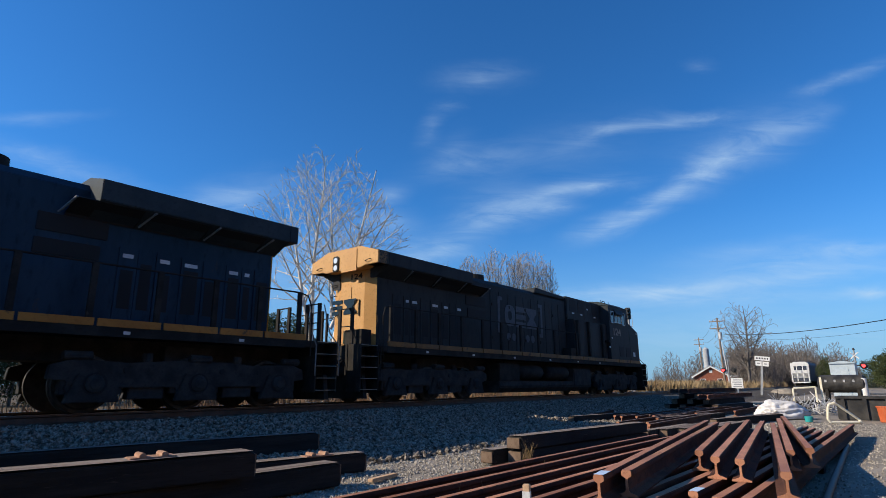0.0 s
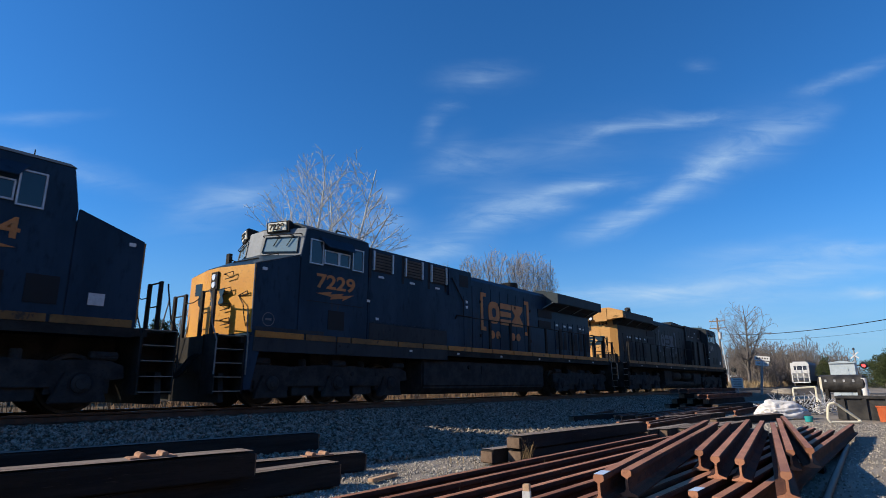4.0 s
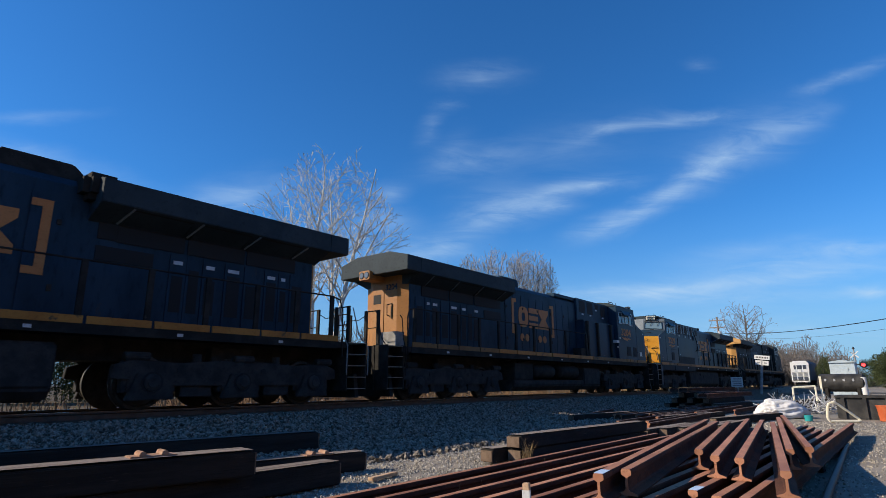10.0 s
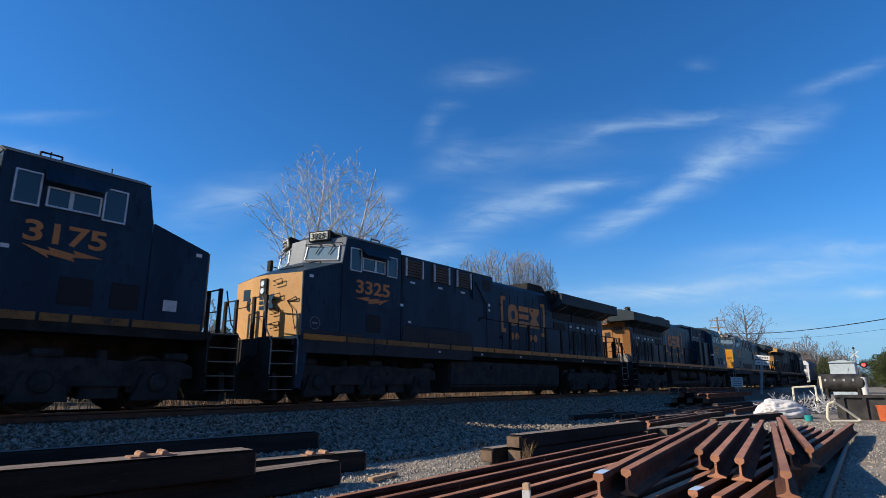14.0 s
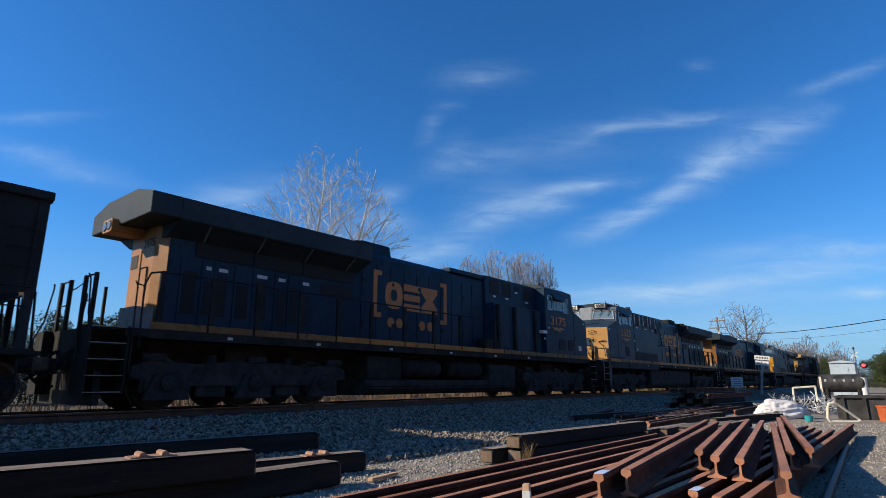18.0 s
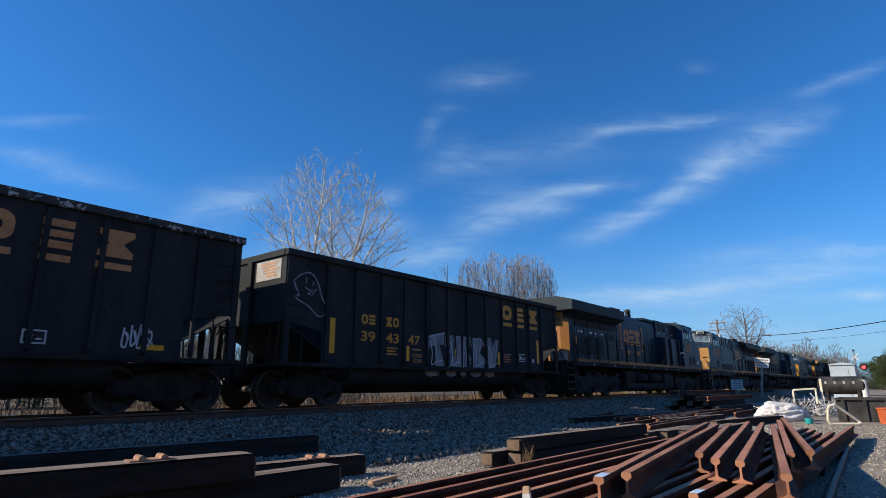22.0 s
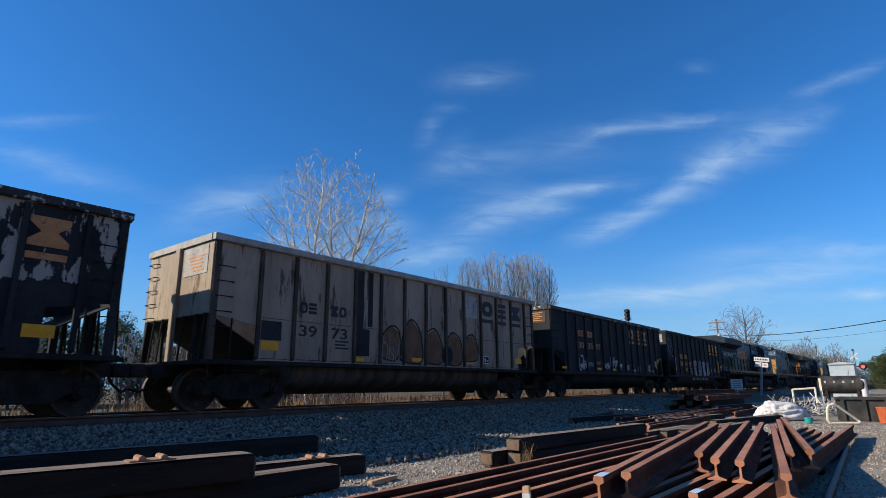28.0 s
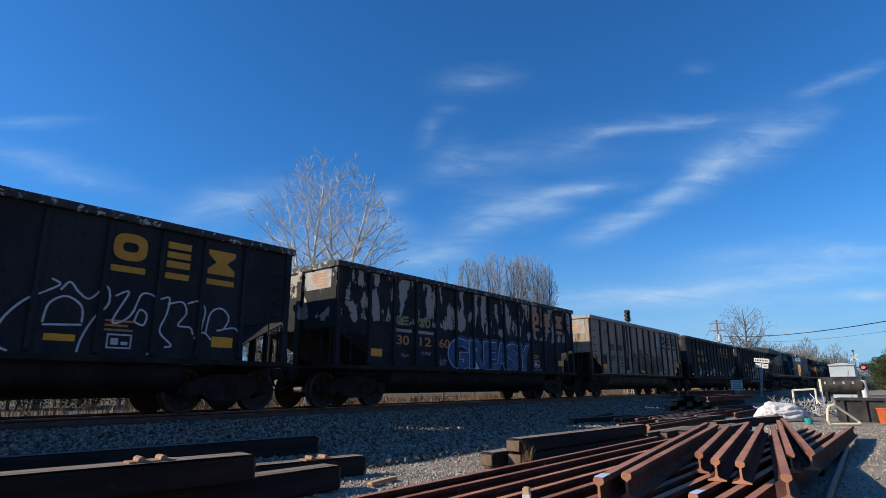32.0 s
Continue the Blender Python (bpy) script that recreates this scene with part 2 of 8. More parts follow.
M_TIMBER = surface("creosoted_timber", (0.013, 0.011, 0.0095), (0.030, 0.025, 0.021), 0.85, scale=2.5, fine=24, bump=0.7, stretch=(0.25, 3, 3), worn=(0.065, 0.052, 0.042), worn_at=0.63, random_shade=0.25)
# end grain in a lighter tone, for ends facing the sun
M_TIMBER_END = surface("sunlit_weathered_end", (0.10, 0.066, 0.045), (0.17, 0.12, 0.085), 0.9, scale=6, fine=50, bump=0.6)
M_TIE = surface("track_timber", (0.05, 0.045, 0.04), (0.09, 0.08, 0.07), 0.9, scale=3, fine=30, bump=0.5)
# rust kept very dark, as on the shaded sides of the rails
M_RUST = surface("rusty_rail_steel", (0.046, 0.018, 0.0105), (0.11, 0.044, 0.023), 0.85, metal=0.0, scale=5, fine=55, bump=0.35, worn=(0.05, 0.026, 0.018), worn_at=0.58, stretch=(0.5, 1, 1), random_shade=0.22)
# rubbed rust, brightened for the faces that the sun strikes
M_HEAD = surface("sunlit_rubbed_rail_rust", (0.30, 0.125, 0.066), (0.43, 0.20, 0.115), 0.62, scale=4, fine=45, bump=0.25, worn=(0.16, 0.075, 0.045), worn_at=0.60, stretch=(0.4, 1, 1), random_shade=0.2)
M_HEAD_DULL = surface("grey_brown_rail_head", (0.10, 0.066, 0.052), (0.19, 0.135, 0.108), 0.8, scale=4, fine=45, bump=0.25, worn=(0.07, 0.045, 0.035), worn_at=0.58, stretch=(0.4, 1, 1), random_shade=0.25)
M_RAIL = surface("track_rail_steel", (0.10, 0.07, 0.055), (0.15, 0.10, 0.075), 0.6, metal=0.4, scale=4, fine=60, bump=0.2)
M_RAILHEAD = plain("polished_rail_head", (0.5, 0.5, 0.5), 0.25, 1.0)
M_PLATE = surface("tan_rusted_plate", (0.3, 0.165, 0.105), (0.39, 0.2475, 0.165), 0.75, metal=0.1, scale=9, fine=60, bump=0.3)
M_GRASS = surface("dry_grass", (0.256, 0.176, 0.088), (0.368, 0.272, 0.152), 0.95, scale=2, fine=30, bump=0.3)
M_WEED = surface("green_weed", (0.10, 0.12, 0.035), (0.20, 0.20, 0.07), 0.9, scale=2, fine=30, bump=0.2)
M_WEED_DRY = surface("mixed_dead_weeds", (0.12, 0.062, 0.032), (0.27, 0.165, 0.085), 0.95, scale=0.7, fine=9, bump=0.3, worn=(0.10, 0.10, 0.045), worn_at=0.56)
# weathered wood, also paled to stand for sunlight on the tops
M_TIMBER_TOP = surface("sunlit_weathered_timber", (0.16, 0.124, 0.1), (0.272, 0.224, 0.188), 0.95, scale=3, fine=26, bump=0.9, stretch=(0.18, 4, 4), worn=(0.09, 0.07, 0.055), worn_at=0.60, random_shade=0.2)
M_FIELD = surface("winter_field", (0.066, 0.048, 0.027), (0.12, 0.09, 0.051), 0.95, scale=0.5, fine=8, bump=0.6, bump_size=0.05, worn=(0.10, 0.10, 0.04), worn_at=0.58)


# ---- ground, track bed and track ----
def spread_grid(xs, ys, height):
    s = Shape()
    nx, ny = len(xs), len(ys)
    s.v = [(x, y, height(x, y)) for y in ys for x in xs]
    s.f = [(j * nx + i, j * nx + i + 1, (j + 1) * nx + i + 1, (j + 1) * nx + i) for j in range(ny - 1) for i in range(nx - 1)]
    return s


def ground_height(x, y):
    d = math.hypot(x, y)
    z = 0.035 * (noise.noise((x * 0.35, y * 0.35, 0)) + 0.4 * noise.noise((x * 1.3, y * 1.3, 5)))
    if y > 15.5:
        z -= min(0.3, (y - 15.5) * 0.12)
    z *= 1.0 if d < 60 else 0.0
    if d >= 60 and y > 15.5:
        z = -0.3
    return z - 0.02


def steps(lo, hi, near, fine, grow=1.35):
    out, s = [near], fine
    x = near
    while x < hi:
        s = fine if x < near + 28 else s * grow
        x += s
        out.append(x)
    x, s = near, fine
    while x > lo:
        s *= grow
        x -= s
        out.insert(0, x)
    return out


solid("ground", spread_grid(steps(-2500, 2500, -4, 0.35), steps(-2500, 2500, -3, 0.35), ground_height), M_GROUND,
      "pale dusty gravel yard with tan weeds at the edges", "ground", kind="structure", smooth=True)


solid("grass_verge", spread_grid([-400, -100, -40] + [-10 + 2.0 * k for k in range(60)] + [120, 160, 240, 400, 900], [15.9 + 1.0 * k for k in range(12)] + [29, 33, 40, 60, 100, 200, 500, 1200],
                                 lambda x, y: -0.27 + (0.10 * noise.noise((x * 0.3, y * 0.3, 6)) if y < 40 else 0)), M_FIELD, "rough tan and olive winter grass beyond the track", "ground", kind="structure", smooth=True)


def bed_height(y):
    d = TRACK_Y - y if y < TRACK_Y else y - TRACK_Y
    if d < 2.0:
        return 0.365
    return max(-0.10, 0.365 - (d - 2.0) * (0.365 / (3.0 if y < TRACK_Y else 1.6)))


def bed():
    xs = [-60, -30, -12] + [-6 + 0.3 * k for k in range(120)] + [34, 40, 50, 70, 100, 150, 220, 320, 500, 900]
    ys = [TRACK_Y - 5.6 + 0.2 * k for k in range(48)]
    return spread_grid(xs, ys, lambda x, y: bed_height(y) + (0.025 * noise.noise((x * 2.2, y * 2.2, 3)) + 0.02 * noise.noise((x * 0.5, y * 0.5, 8)) if x < 34 else 0))


solid("ballast_bed", bed(), M_BALLAST, "grey crushed-stone track bed sloping to the yard", "ballast", kind="structure", smooth=True)

rng = np.random.default_rng(11)


def stone_forms(n, rough=0.32):
    t = (1 + 5 ** 0.5) / 2
    base = np.array([(-1, t, 0), (1, t, 0), (-1, -t, 0), (1, -t, 0), (0, -1, t), (0, 1, t), (0, -1, -t), (0, 1, -t), (t, 0, -1), (t, 0, 1), (-t, 0, -1), (-t, 0, 1)]) / 1.9
    return [base * (1 + rough * rng.uniform(-1, 1, (12, 1))) * rng.uniform(0.65, 1.25, (1, 3)) for _ in range(n)]


ICO = np.array([(0, 11, 5), (0, 5, 1), (0, 1, 7), (0, 7, 10), (0, 10, 11), (1, 5, 9), (5, 11, 4), (11, 10, 2), (10, 7, 6), (7, 1, 8),
                (3, 9, 4), (3, 4, 2), (3, 2, 6), (3, 6, 8), (3, 8, 9), (4, 9, 5), (2, 4, 11), (6, 2, 10), (8, 6, 7), (9, 8, 1)])


def scatter(name, places, sizes, material, label, category):
    """Many small stones in one mesh."""
    forms = stone_forms(9)
    vs, fs = [], []
    for k, (p, s) in enumerate(zip(places, sizes)):
        a, b = rng.uniform(0, 6.28, 2)
        rz = np.array([(math.cos(a), -math.sin(a), 0), (math.sin(a), math.cos(a), 0), (0, 0, 1)])
        rx = np.array([(1, 0, 0), (0, math.cos(b), -math.sin(b)), (0, math.sin(b), math.cos(b))])
        vs.append(forms[k % 9] @ (rz @ rx).T * s + p)
        fs.append(ICO + 12 * k)
    me = bpy.data.meshes.new(name)
    me.from_pydata(np.concatenate(vs).tolist(), [], np.concatenate(fs).tolist())
    me.materials.append(material)
    return tagged(new(name, me), label, category, kind="stuff")


def ballast_stones():
    n = 40000
    x = 1.0 + 32 * rng.uniform(0, 1, n) ** 1.35
    y = TRACK_Y - 1.35 - 5.6 * rng.uniform(0, 1, n)
    z = np.array([max(bed_height(v), -0.01) for v in y]) + rng.uniform(-0.02, 0.03, n)
    scatter("ballast_stones", np.stack([x, y, z], 1), rng.uniform(0.022, 0.058, n), M_STONE, "loose angular grey crushed ballast stones", "ballast")


ballast_stones()


def yard_stones():
    n = 42000
    x = 2.2 + 17 * rng.uniform(0, 1, n) ** 1.5
    y = np.where(rng.uniform(0, 1, n) < 0.55, rng.uniform(3.6, 7.0, n), rng.uniform(-1.5, 4.0, n))
    x, y = x - rng.exponential(0.45, n), y + rng.normal(0, 0.3, n)
    z = np.array([ground_height(a, b) for a, b in zip(x, y)]) + 0.004
    scatter("yard_gravel", np.stack([x, y, z], 1), 0.007 + 0.014 * rng.uniform(0, 1, n) ** 2, M_PEBBLE, "pale small loose gravel on the yard", "gravel")


yard_stones()

RAIL_RING = [(-0.075, 0), (0.075, 0), (0.075, 0.012), (0.022, 0.030), (0.010, 0.045), (0.009, 0.125), (0.034, 0.140), (0.037, 0.150), (0.036, 0.172), (0.028, 0.180),
             (-0.028, 0.180), (-0.036, 0.172), (-0.037, 0.150), (-0.034, 0.140), (-0.009, 0.125), (-0.010, 0.045), (-0.022, 0.030), (-0.075, 0.012)]


def track():
    t = thing("railway_track", "straight single railway track with rusty rails on timber ties", "track")
    t["kind"] = "structure"
    for side in (-1, 1):
        y = TRACK_Y + side * 0.755
        part("rail", Shape().prism_x([(y + a, RAIL_Z - 0.18 + b) for a, b in RAIL_RING], -80, 420), M_RAIL, t)
        part("rail_head_band", Shape().box(-80, 420, y - 0.03, y + 0.03, RAIL_Z - 0.001, RAIL_Z + 0.0015), M_RAILHEAD, t, "shiny worn running band")
    tie = Shape().box(-0.11, 0.11, -1.3, 1.3, -0.17, 0.0).mesh("tie", M_TIE, bevel=0.012)
    plate = Shape().box(-0.09, 0.09, -0.17, 0.17, 0, 0.016).mesh("tie_plate", M_RAIL)
    for k in range(150):
        x = -9 + 0.52 * k
        o = part("tie", tie, None, t)
        o.matrix_basis = pose(x, TRACK_Y, 0.372 + random.uniform(-0.01, 0.006), 0, 0, random.uniform(-1, 1))
        if x < 32:
            q = part("tie_plate", plate, None, t)
            q.matrix_basis = pose(x, TRACK_Y - 0.755, 0.368)
    rest = Shape()
    for k in range(400):
        x = 69 + 0.55 * k
        rest.box(x - 0.11, x + 0.11, TRACK_Y - 1.3, TRACK_Y + 1.3, 0.2, 0.372)
    part("far_ties", rest, M_TIE, t)["kind"] = "stuff"


track()


# ---- the train ----
M_BLUE = surface("dark_blue_loco_paint", (0.0125, 0.031, 0.051), (0.023, 0.048, 0.076), 0.36, shine=0.06, scale=0.8, fine=9, bump=0.06, worn=(0.040, 0.046, 0.052), worn_at=0.63, stretch=(1, 1, 0.35))
M_DUSTY_BLUE = surface("dust_covered_blue_paint", (0.032, 0.036, 0.040), (0.046, 0.050, 0.052), 0.7, shine=0.08, scale=0.9, fine=9, bump=0.05, worn=(0.062, 0.056, 0.048), worn_at=0.62, stretch=(1, 1, 0.4))
M_SURROUND = surface("pale_windscreen_surround", (0.13, 0.155, 0.175), (0.19, 0.215, 0.235), 0.5, scale=2, fine=20, bump=0.03)
M_SLAT = surface("dusty_louvre_slat", (0.060, 0.050, 0.042), (0.095, 0.080, 0.066), 0.75, scale=3, fine=20, bump=0.05)
M_GREY_BLUE = surface("faded_blue_grey_paint", (0.02456, 0.0289, 0.03179), (0.03974, 0.04335, 0.04552), 0.55, shine=0.07, scale=0.7, fine=9, bump=0.05, worn=(0.035, 0.03, 0.028), worn_at=0.60, stretch=(1, 1, 0.3))
M_ROOF = surface("dusty_roof_paint", (0.022, 0.033, 0.040), (0.034, 0.047, 0.054), 0.6, shine=0.12, scale=1.2, fine=12, bump=0.08)
M_TAN = surface("sun_faded_yellow_paint", (0.47, 0.245, 0.074), (0.53, 0.295, 0.10), 0.55, scale=1.0, fine=14, bump=0.05, worn=(0.45, 0.25, 0.09), worn_at=0.68)
M_TREAD = surface("worn_step_steel", (0.20, 0.17, 0.135), (0.30, 0.26, 0.21), 0.7, scale=5, fine=30, bump=0.1)
M_PIPE_GREY = surface("dull_grey_handrail", (0.16, 0.155, 0.145), (0.26, 0.25, 0.235), 0.6, scale=4, fine=30, bump=0)
M_END_ORANGE = surface("deep_orange_yellow_paint", (0.28, 0.125, 0.036), (0.34, 0.158, 0.048), 0.5, scale=1.0, fine=14, bump=0.05, worn=(0.30, 0.15, 0.06), worn_at=0.66)
M_YELLOW = surface("golden_yellow_paint", (0.5304, 0.234, 0.0195), (0.5928, 0.2886, 0.0312), 0.5, scale=1.0, fine=14, bump=0.05, worn=(0.45, 0.25, 0.06), worn_at=0.68)
M_STRIPE = surface("yellow_sill_stripe", (0.36, 0.135, 0.022), (0.45, 0.185, 0.034), 0.55, scale=1.5, fine=14, bump=0.05, worn=(0.12, 0.07, 0.03), worn_at=0.60)
M_STRIPE_DULL = surface("dull_brown_sill_stripe", (0.15, 0.075, 0.025), (0.24, 0.12, 0.035), 0.6, scale=1.5, fine=14, bump=0.05, worn=(0.05, 0.035, 0.025), worn_at=0.58)
M_ORANGE = surface("faded_orange_lettering", (0.44, 0.17, 0.055), (0.52, 0.21, 0.07), 0.6, scale=2, fine=20, bump=0.0)
M_BLACK = surface("grimy_black_steel", (0.019, 0.018, 0.017), (0.038, 0.035, 0.031), 0.8, shine=0.1, metal=0.0, scale=2.5, fine=22, bump=0.25, worn=(0.05, 0.042, 0.035), worn_at=0.64)
M_TRUCK = surface("dusty_cast_steel", (0.027, 0.027, 0.027), (0.050, 0.048, 0.046), 0.85, shine=0.1, metal=0.0, scale=3, fine=25, bump=0.25)
M_DARK = plain("dark_opening", (0.006, 0.006, 0.007), 0.8)
M_GLASS = plain("dark_cab_glass", (0.02, 0.03, 0.035), 0.06)
# pale base colour stands in for the sky mirrored in the glass
M_WINDSHIELD = plain("sky_toned_windshield_glass", (0.17, 0.25, 0.29), 0.12)
M_FRAME = surface("pale_aluminium_frame", (0.42, 0.43, 0.44), (0.55, 0.56, 0.56), 0.45, metal=0.3, scale=4, fine=30, bump=0.0)
M_WHITE = surface("dull_white_paint", (0.62, 0.61, 0.58), (0.74, 0.73, 0.70), 0.6, scale=3, fine=25, bump=0.0)
M_WHEEL = surface("worn_wheel_steel", (0.05, 0.045, 0.04), (0.09, 0.08, 0.07), 0.6, metal=0.5, scale=6, fine=40, bump=0.1)
M_LAMP_GLASS = plain("headlamp_glass", (0.75, 0.78, 0.8), 0.08, 0.2)
M_LAMP_DARK = plain("unlit_headlamp_glass", (0.16, 0.17, 0.18), 0.08, 0.2)
M_COUPLER = surface("dust_coated_coupler_steel", (0.13, 0.10, 0.075), (0.22, 0.175, 0.13), 0.85, shine=0.1, scale=5, fine=30, bump=0.3)
M_NUMBER_BOARD = plain("number_board_lens", (0.80, 0.78, 0.66), 0.4)


def lettering(string, height, material, bold=0.0, thick=0.004):
    """A mesh of the words in the xz plane, facing -y, from the lower left corner."""
    cu = bpy.data.curves.new("lettering", "FONT")
    cu.body, cu.size, cu.offset, cu.extrude = string, height / 0.72, bold, thick
    ob = bpy.data.objects.new("lettering", cu)
    scene.collection.objects.link(ob)
    me = bpy.data.meshes.new_from_object(ob.evaluated_get(bpy.context.evaluated_depsgraph_get()))
    bpy.data.objects.remove(ob)
    me.transform(Matrix.Rotation(radians(90), 4, "X"))
    me.materials.clear()
    me.materials.append(material)
    return me


def words(name, string, x, y, z, height, width, material, parent, bold=0.0, turn=0.0, label=""):
    me = lettering(string, height, material, bold)
    xs = [v.co.x for v in me.vertices]
    k = width / (max(xs) - min(xs))
    me.transform(Matrix.Translation((-min(xs), 0, 0)))
    me.transform(Matrix.Diagonal((k, 1, 1, 1)))
    ob = part(name, me, None, parent, label)
    ob.matrix_basis = pose(x, y, z, 0, 0, turn)
    return ob


def ring_piece(x0, x1, y, z0, z1, thick, out=0.012, square=3.0):
    """A round-cornered open block: the first mark of the emblem."""
    s = Shape()
    cx, cz, rx, rz = (x0 + x1) / 2, (z0 + z1) / 2, (x1 - x0) / 2, (z1 - z0) / 2
    n = 20
    vs = []
    for k in range(n):
        a = 2 * math.pi * k / n
        ca, sa = math.cos(a), math.sin(a)
        q = (abs(ca) ** square + abs(sa) ** square) ** (-1 / square)
        vs.append((cx + rx * ca * q, cz + rz * sa * q, cx + (rx - thick) * ca * q, cz + (rz - thick) * sa * q))
    pts = [(a, y, b) for a, b, c, d in vs] + [(c, y, d) for a, b, c, d in vs] + [(a, y - out, b) for a, b, c, d in vs] + [(c, y - out, d) for a, b, c, d in vs]
    fs = []
    for k in range(n):
        j = (k + 1) % n
        fs += [(2 * n + k, 2 * n + j, 3 * n + j, 3 * n + k), (k, j, 2 * n + j, 2 * n + k), (n + k, 3 * n + k, 3 * n + j, n + j)]
    return s.add(pts, fs)


def bars_piece(x0, x1, y, z0, z1, out=0.012):
    """Three offset bars: the second mark."""
    h = (z1 - z0)
    s = Shape()
    w = (x1 - x0)
    s.box(x0, x1, y - out, y, z0, z0 + 0.26 * h)
    s.box(x0, x1, y - out, y, z0 + 0.38 * h, z0 + 0.62 * h)
    s.box(x0, x1, y - out, y, z1 - 0.26 * h, z1)
    return s


def bow_piece(x0, x1, y, z0, z1, out=0.012):
    """An hourglass block: the third mark."""
    h, w = z1 - z0, x1 - x0
    m = (x0 + x1) / 2
    ring = [(x0, z0), (x1, z0), (x1, z0 + 0.2 * h), (m + 0.2 * w, z0 + 0.5 * h), (x1, z1 - 0.2 * h), (x1, z1), (x0, z1), (x0, z1 - 0.2 * h), (m - 0.2 * w, z0 + 0.5 * h), (x0, z0 + 0.2 * h)]
    s = Shape()
    s.prism_y(ring[:4] + ring[8:], y - out, y)
    s.prism_y(ring[3:9], y - out, y)
    return s


WHEEL_R = 0.533
WHEELS = []          # every wheelset, with its place on its thing


def wheel_mesh(r, name):
    s = Shape()
    for side in (-1, 1):
        y = side * 0.755
        s.lathe_y([(y - side * 0.10, r + 0.028), (y - side * 0.065, r + 0.028), (y - side * 0.055, r + 0.004), (y + side * 0.065, r), (y + side * 0.070, r - 0.06), (y + side * 0.03, r - 0.09),
                   (y - side * 0.01, 0.20), (y + side * 0.06, 0.17), (y + side * 0.10, 0.14), (y + side * 0.10, 0.02)], 0, 0, 28)
        for k in range(5):
            a = 2 * math.pi * k / 5
            s.rod((0.62 * r * math.cos(a), y + side * 0.0, 0.62 * r * math.sin(a)), (0.62 * r * math.cos(a), y + side * 0.03, 0.62 * r * math.sin(a)), 0.05, n=8)
    s.rod((0, -1.0, 0), (0, 1.0, 0), 0.085, n=12)
    return s.mesh(name, M_WHEEL, smooth=True)


LOCO_WHEEL = wheel_mesh(0.533, "loco_wheelset")
CAR_WHEEL = wheel_mesh(0.457, "car_wheelset")


def loco_truck(parent, centre):
    """A three-axle truck; axles 1.96 m apart."""
    ax = [centre - 1.96, centre, centre + 1.96]
    s = Shape()
    for side in (-1, 1):
        y0, y1 = side * 1.12, side * 1.26
        top = [(ax[0] - 0.75, 0.62), (ax[0] - 0.72, 0.86), (ax[0] - 0.35, 0.98), (ax[0] + 0.55, 0.92), (ax[1] - 0.6, 0.98), (ax[1] + 0.6, 0.98), (ax[2] - 0.55, 0.92), (ax[2] + 0.35, 0.98),
               (ax[2] + 0.72, 0.86), (ax[2] + 0.75, 0.62)]
        low = [(ax[2] + 0.42, 0.58)]
        for a in reversed(ax):
            low += [(a + 0.46, 0.46), (a + 0.36, 0.24), (a - 0.36, 0.24), (a - 0.46, 0.46)]
            if a != ax[0]:
                low += [(a - 0.70, 0.46), (a - 1.26, 0.46)]
        low += [(ax[0] - 0.42, 0.58)]
        s.prism_y(top + low, y0, y1)
        for a in ax:
            s.prism_y([(a - 0.46, 0.20), (a + 0.46, 0.20), (a + 0.43, 0.30), (a + 0.27, 0.72), (a - 0.27, 0.72), (a - 0.43, 0.30)], side * 1.20, side * 1.33)
            s.box(a - 0.52, a - 0.36, side * 1.02, side * 1.22, 0.34, 0.62)
            s.box(a + 0.36, a + 0.52, side * 1.02, side * 1.22, 0.34, 0.62)
        for a in (ax[0] + 0.98, ax[1] + 0.98):
            s.box(a - 0.34, a + 0.34, side * 0.98, side * 1.20, 0.24, 0.74)
            s.rod((a, side * 1.10, 0.72), (a, side * 1.10, 1.12), 0.10, n=10)
        for a in (ax[0] - 0.30, ax[1] + 0.05, ax[2] + 0.35):
            s.rod((a - 0.24, side * 1.22, 1.03), (a + 0.24, side * 1.22, 1.03), 0.09, n=10)
    s.box(ax[0] + 0.4, ax[2] - 0.4, -1.12, 1.12, 0.62, 0.80)
    s.box(ax[1] - 0.5, ax[1] + 0.5, -0.8, 0.8, 0.75, 1.30)
    t = part("truck", s, M_TRUCK, parent, "dusty cast-steel three-axle truck frame", bevel=0.015)
    for a in ax:
        c = Shape()
        c.lathe_y([(-1.33, 0.17), (-1.36, 0.165), (-1.385, 0.13), (-1.39, 0.03)], a, 0.533, 20)
        c.lathe_y([(-1.388, 0.10), (-1.40, 0.095), (-1.402, 0.03)], a, 0.533, 16)
        part("journal_cap", c, M_TRUCK, t, smooth=True)
        part("journal_ring", ring_piece(a - 0.21, a + 0.21, -1.331, 0.323, 0.743, 0.035, 0.012, 2.0), M_DARK, t)
        w = part("wheelset", LOCO_WHEEL, None, t)
        w.matrix_basis = pose(a, 0, WHEEL_R)
        WHEELS.append((w, a, WHEEL_R))
    for a in (ax[0] + 0.55, ax[1] + 0.55, ax[2] - 0.5):
        c = Shape().rod((a, -1.262, 0.78), (a, -1.275, 0.78), 0.06, n=10)
        part("frame_hole", c, M_DARK, t)
    return t


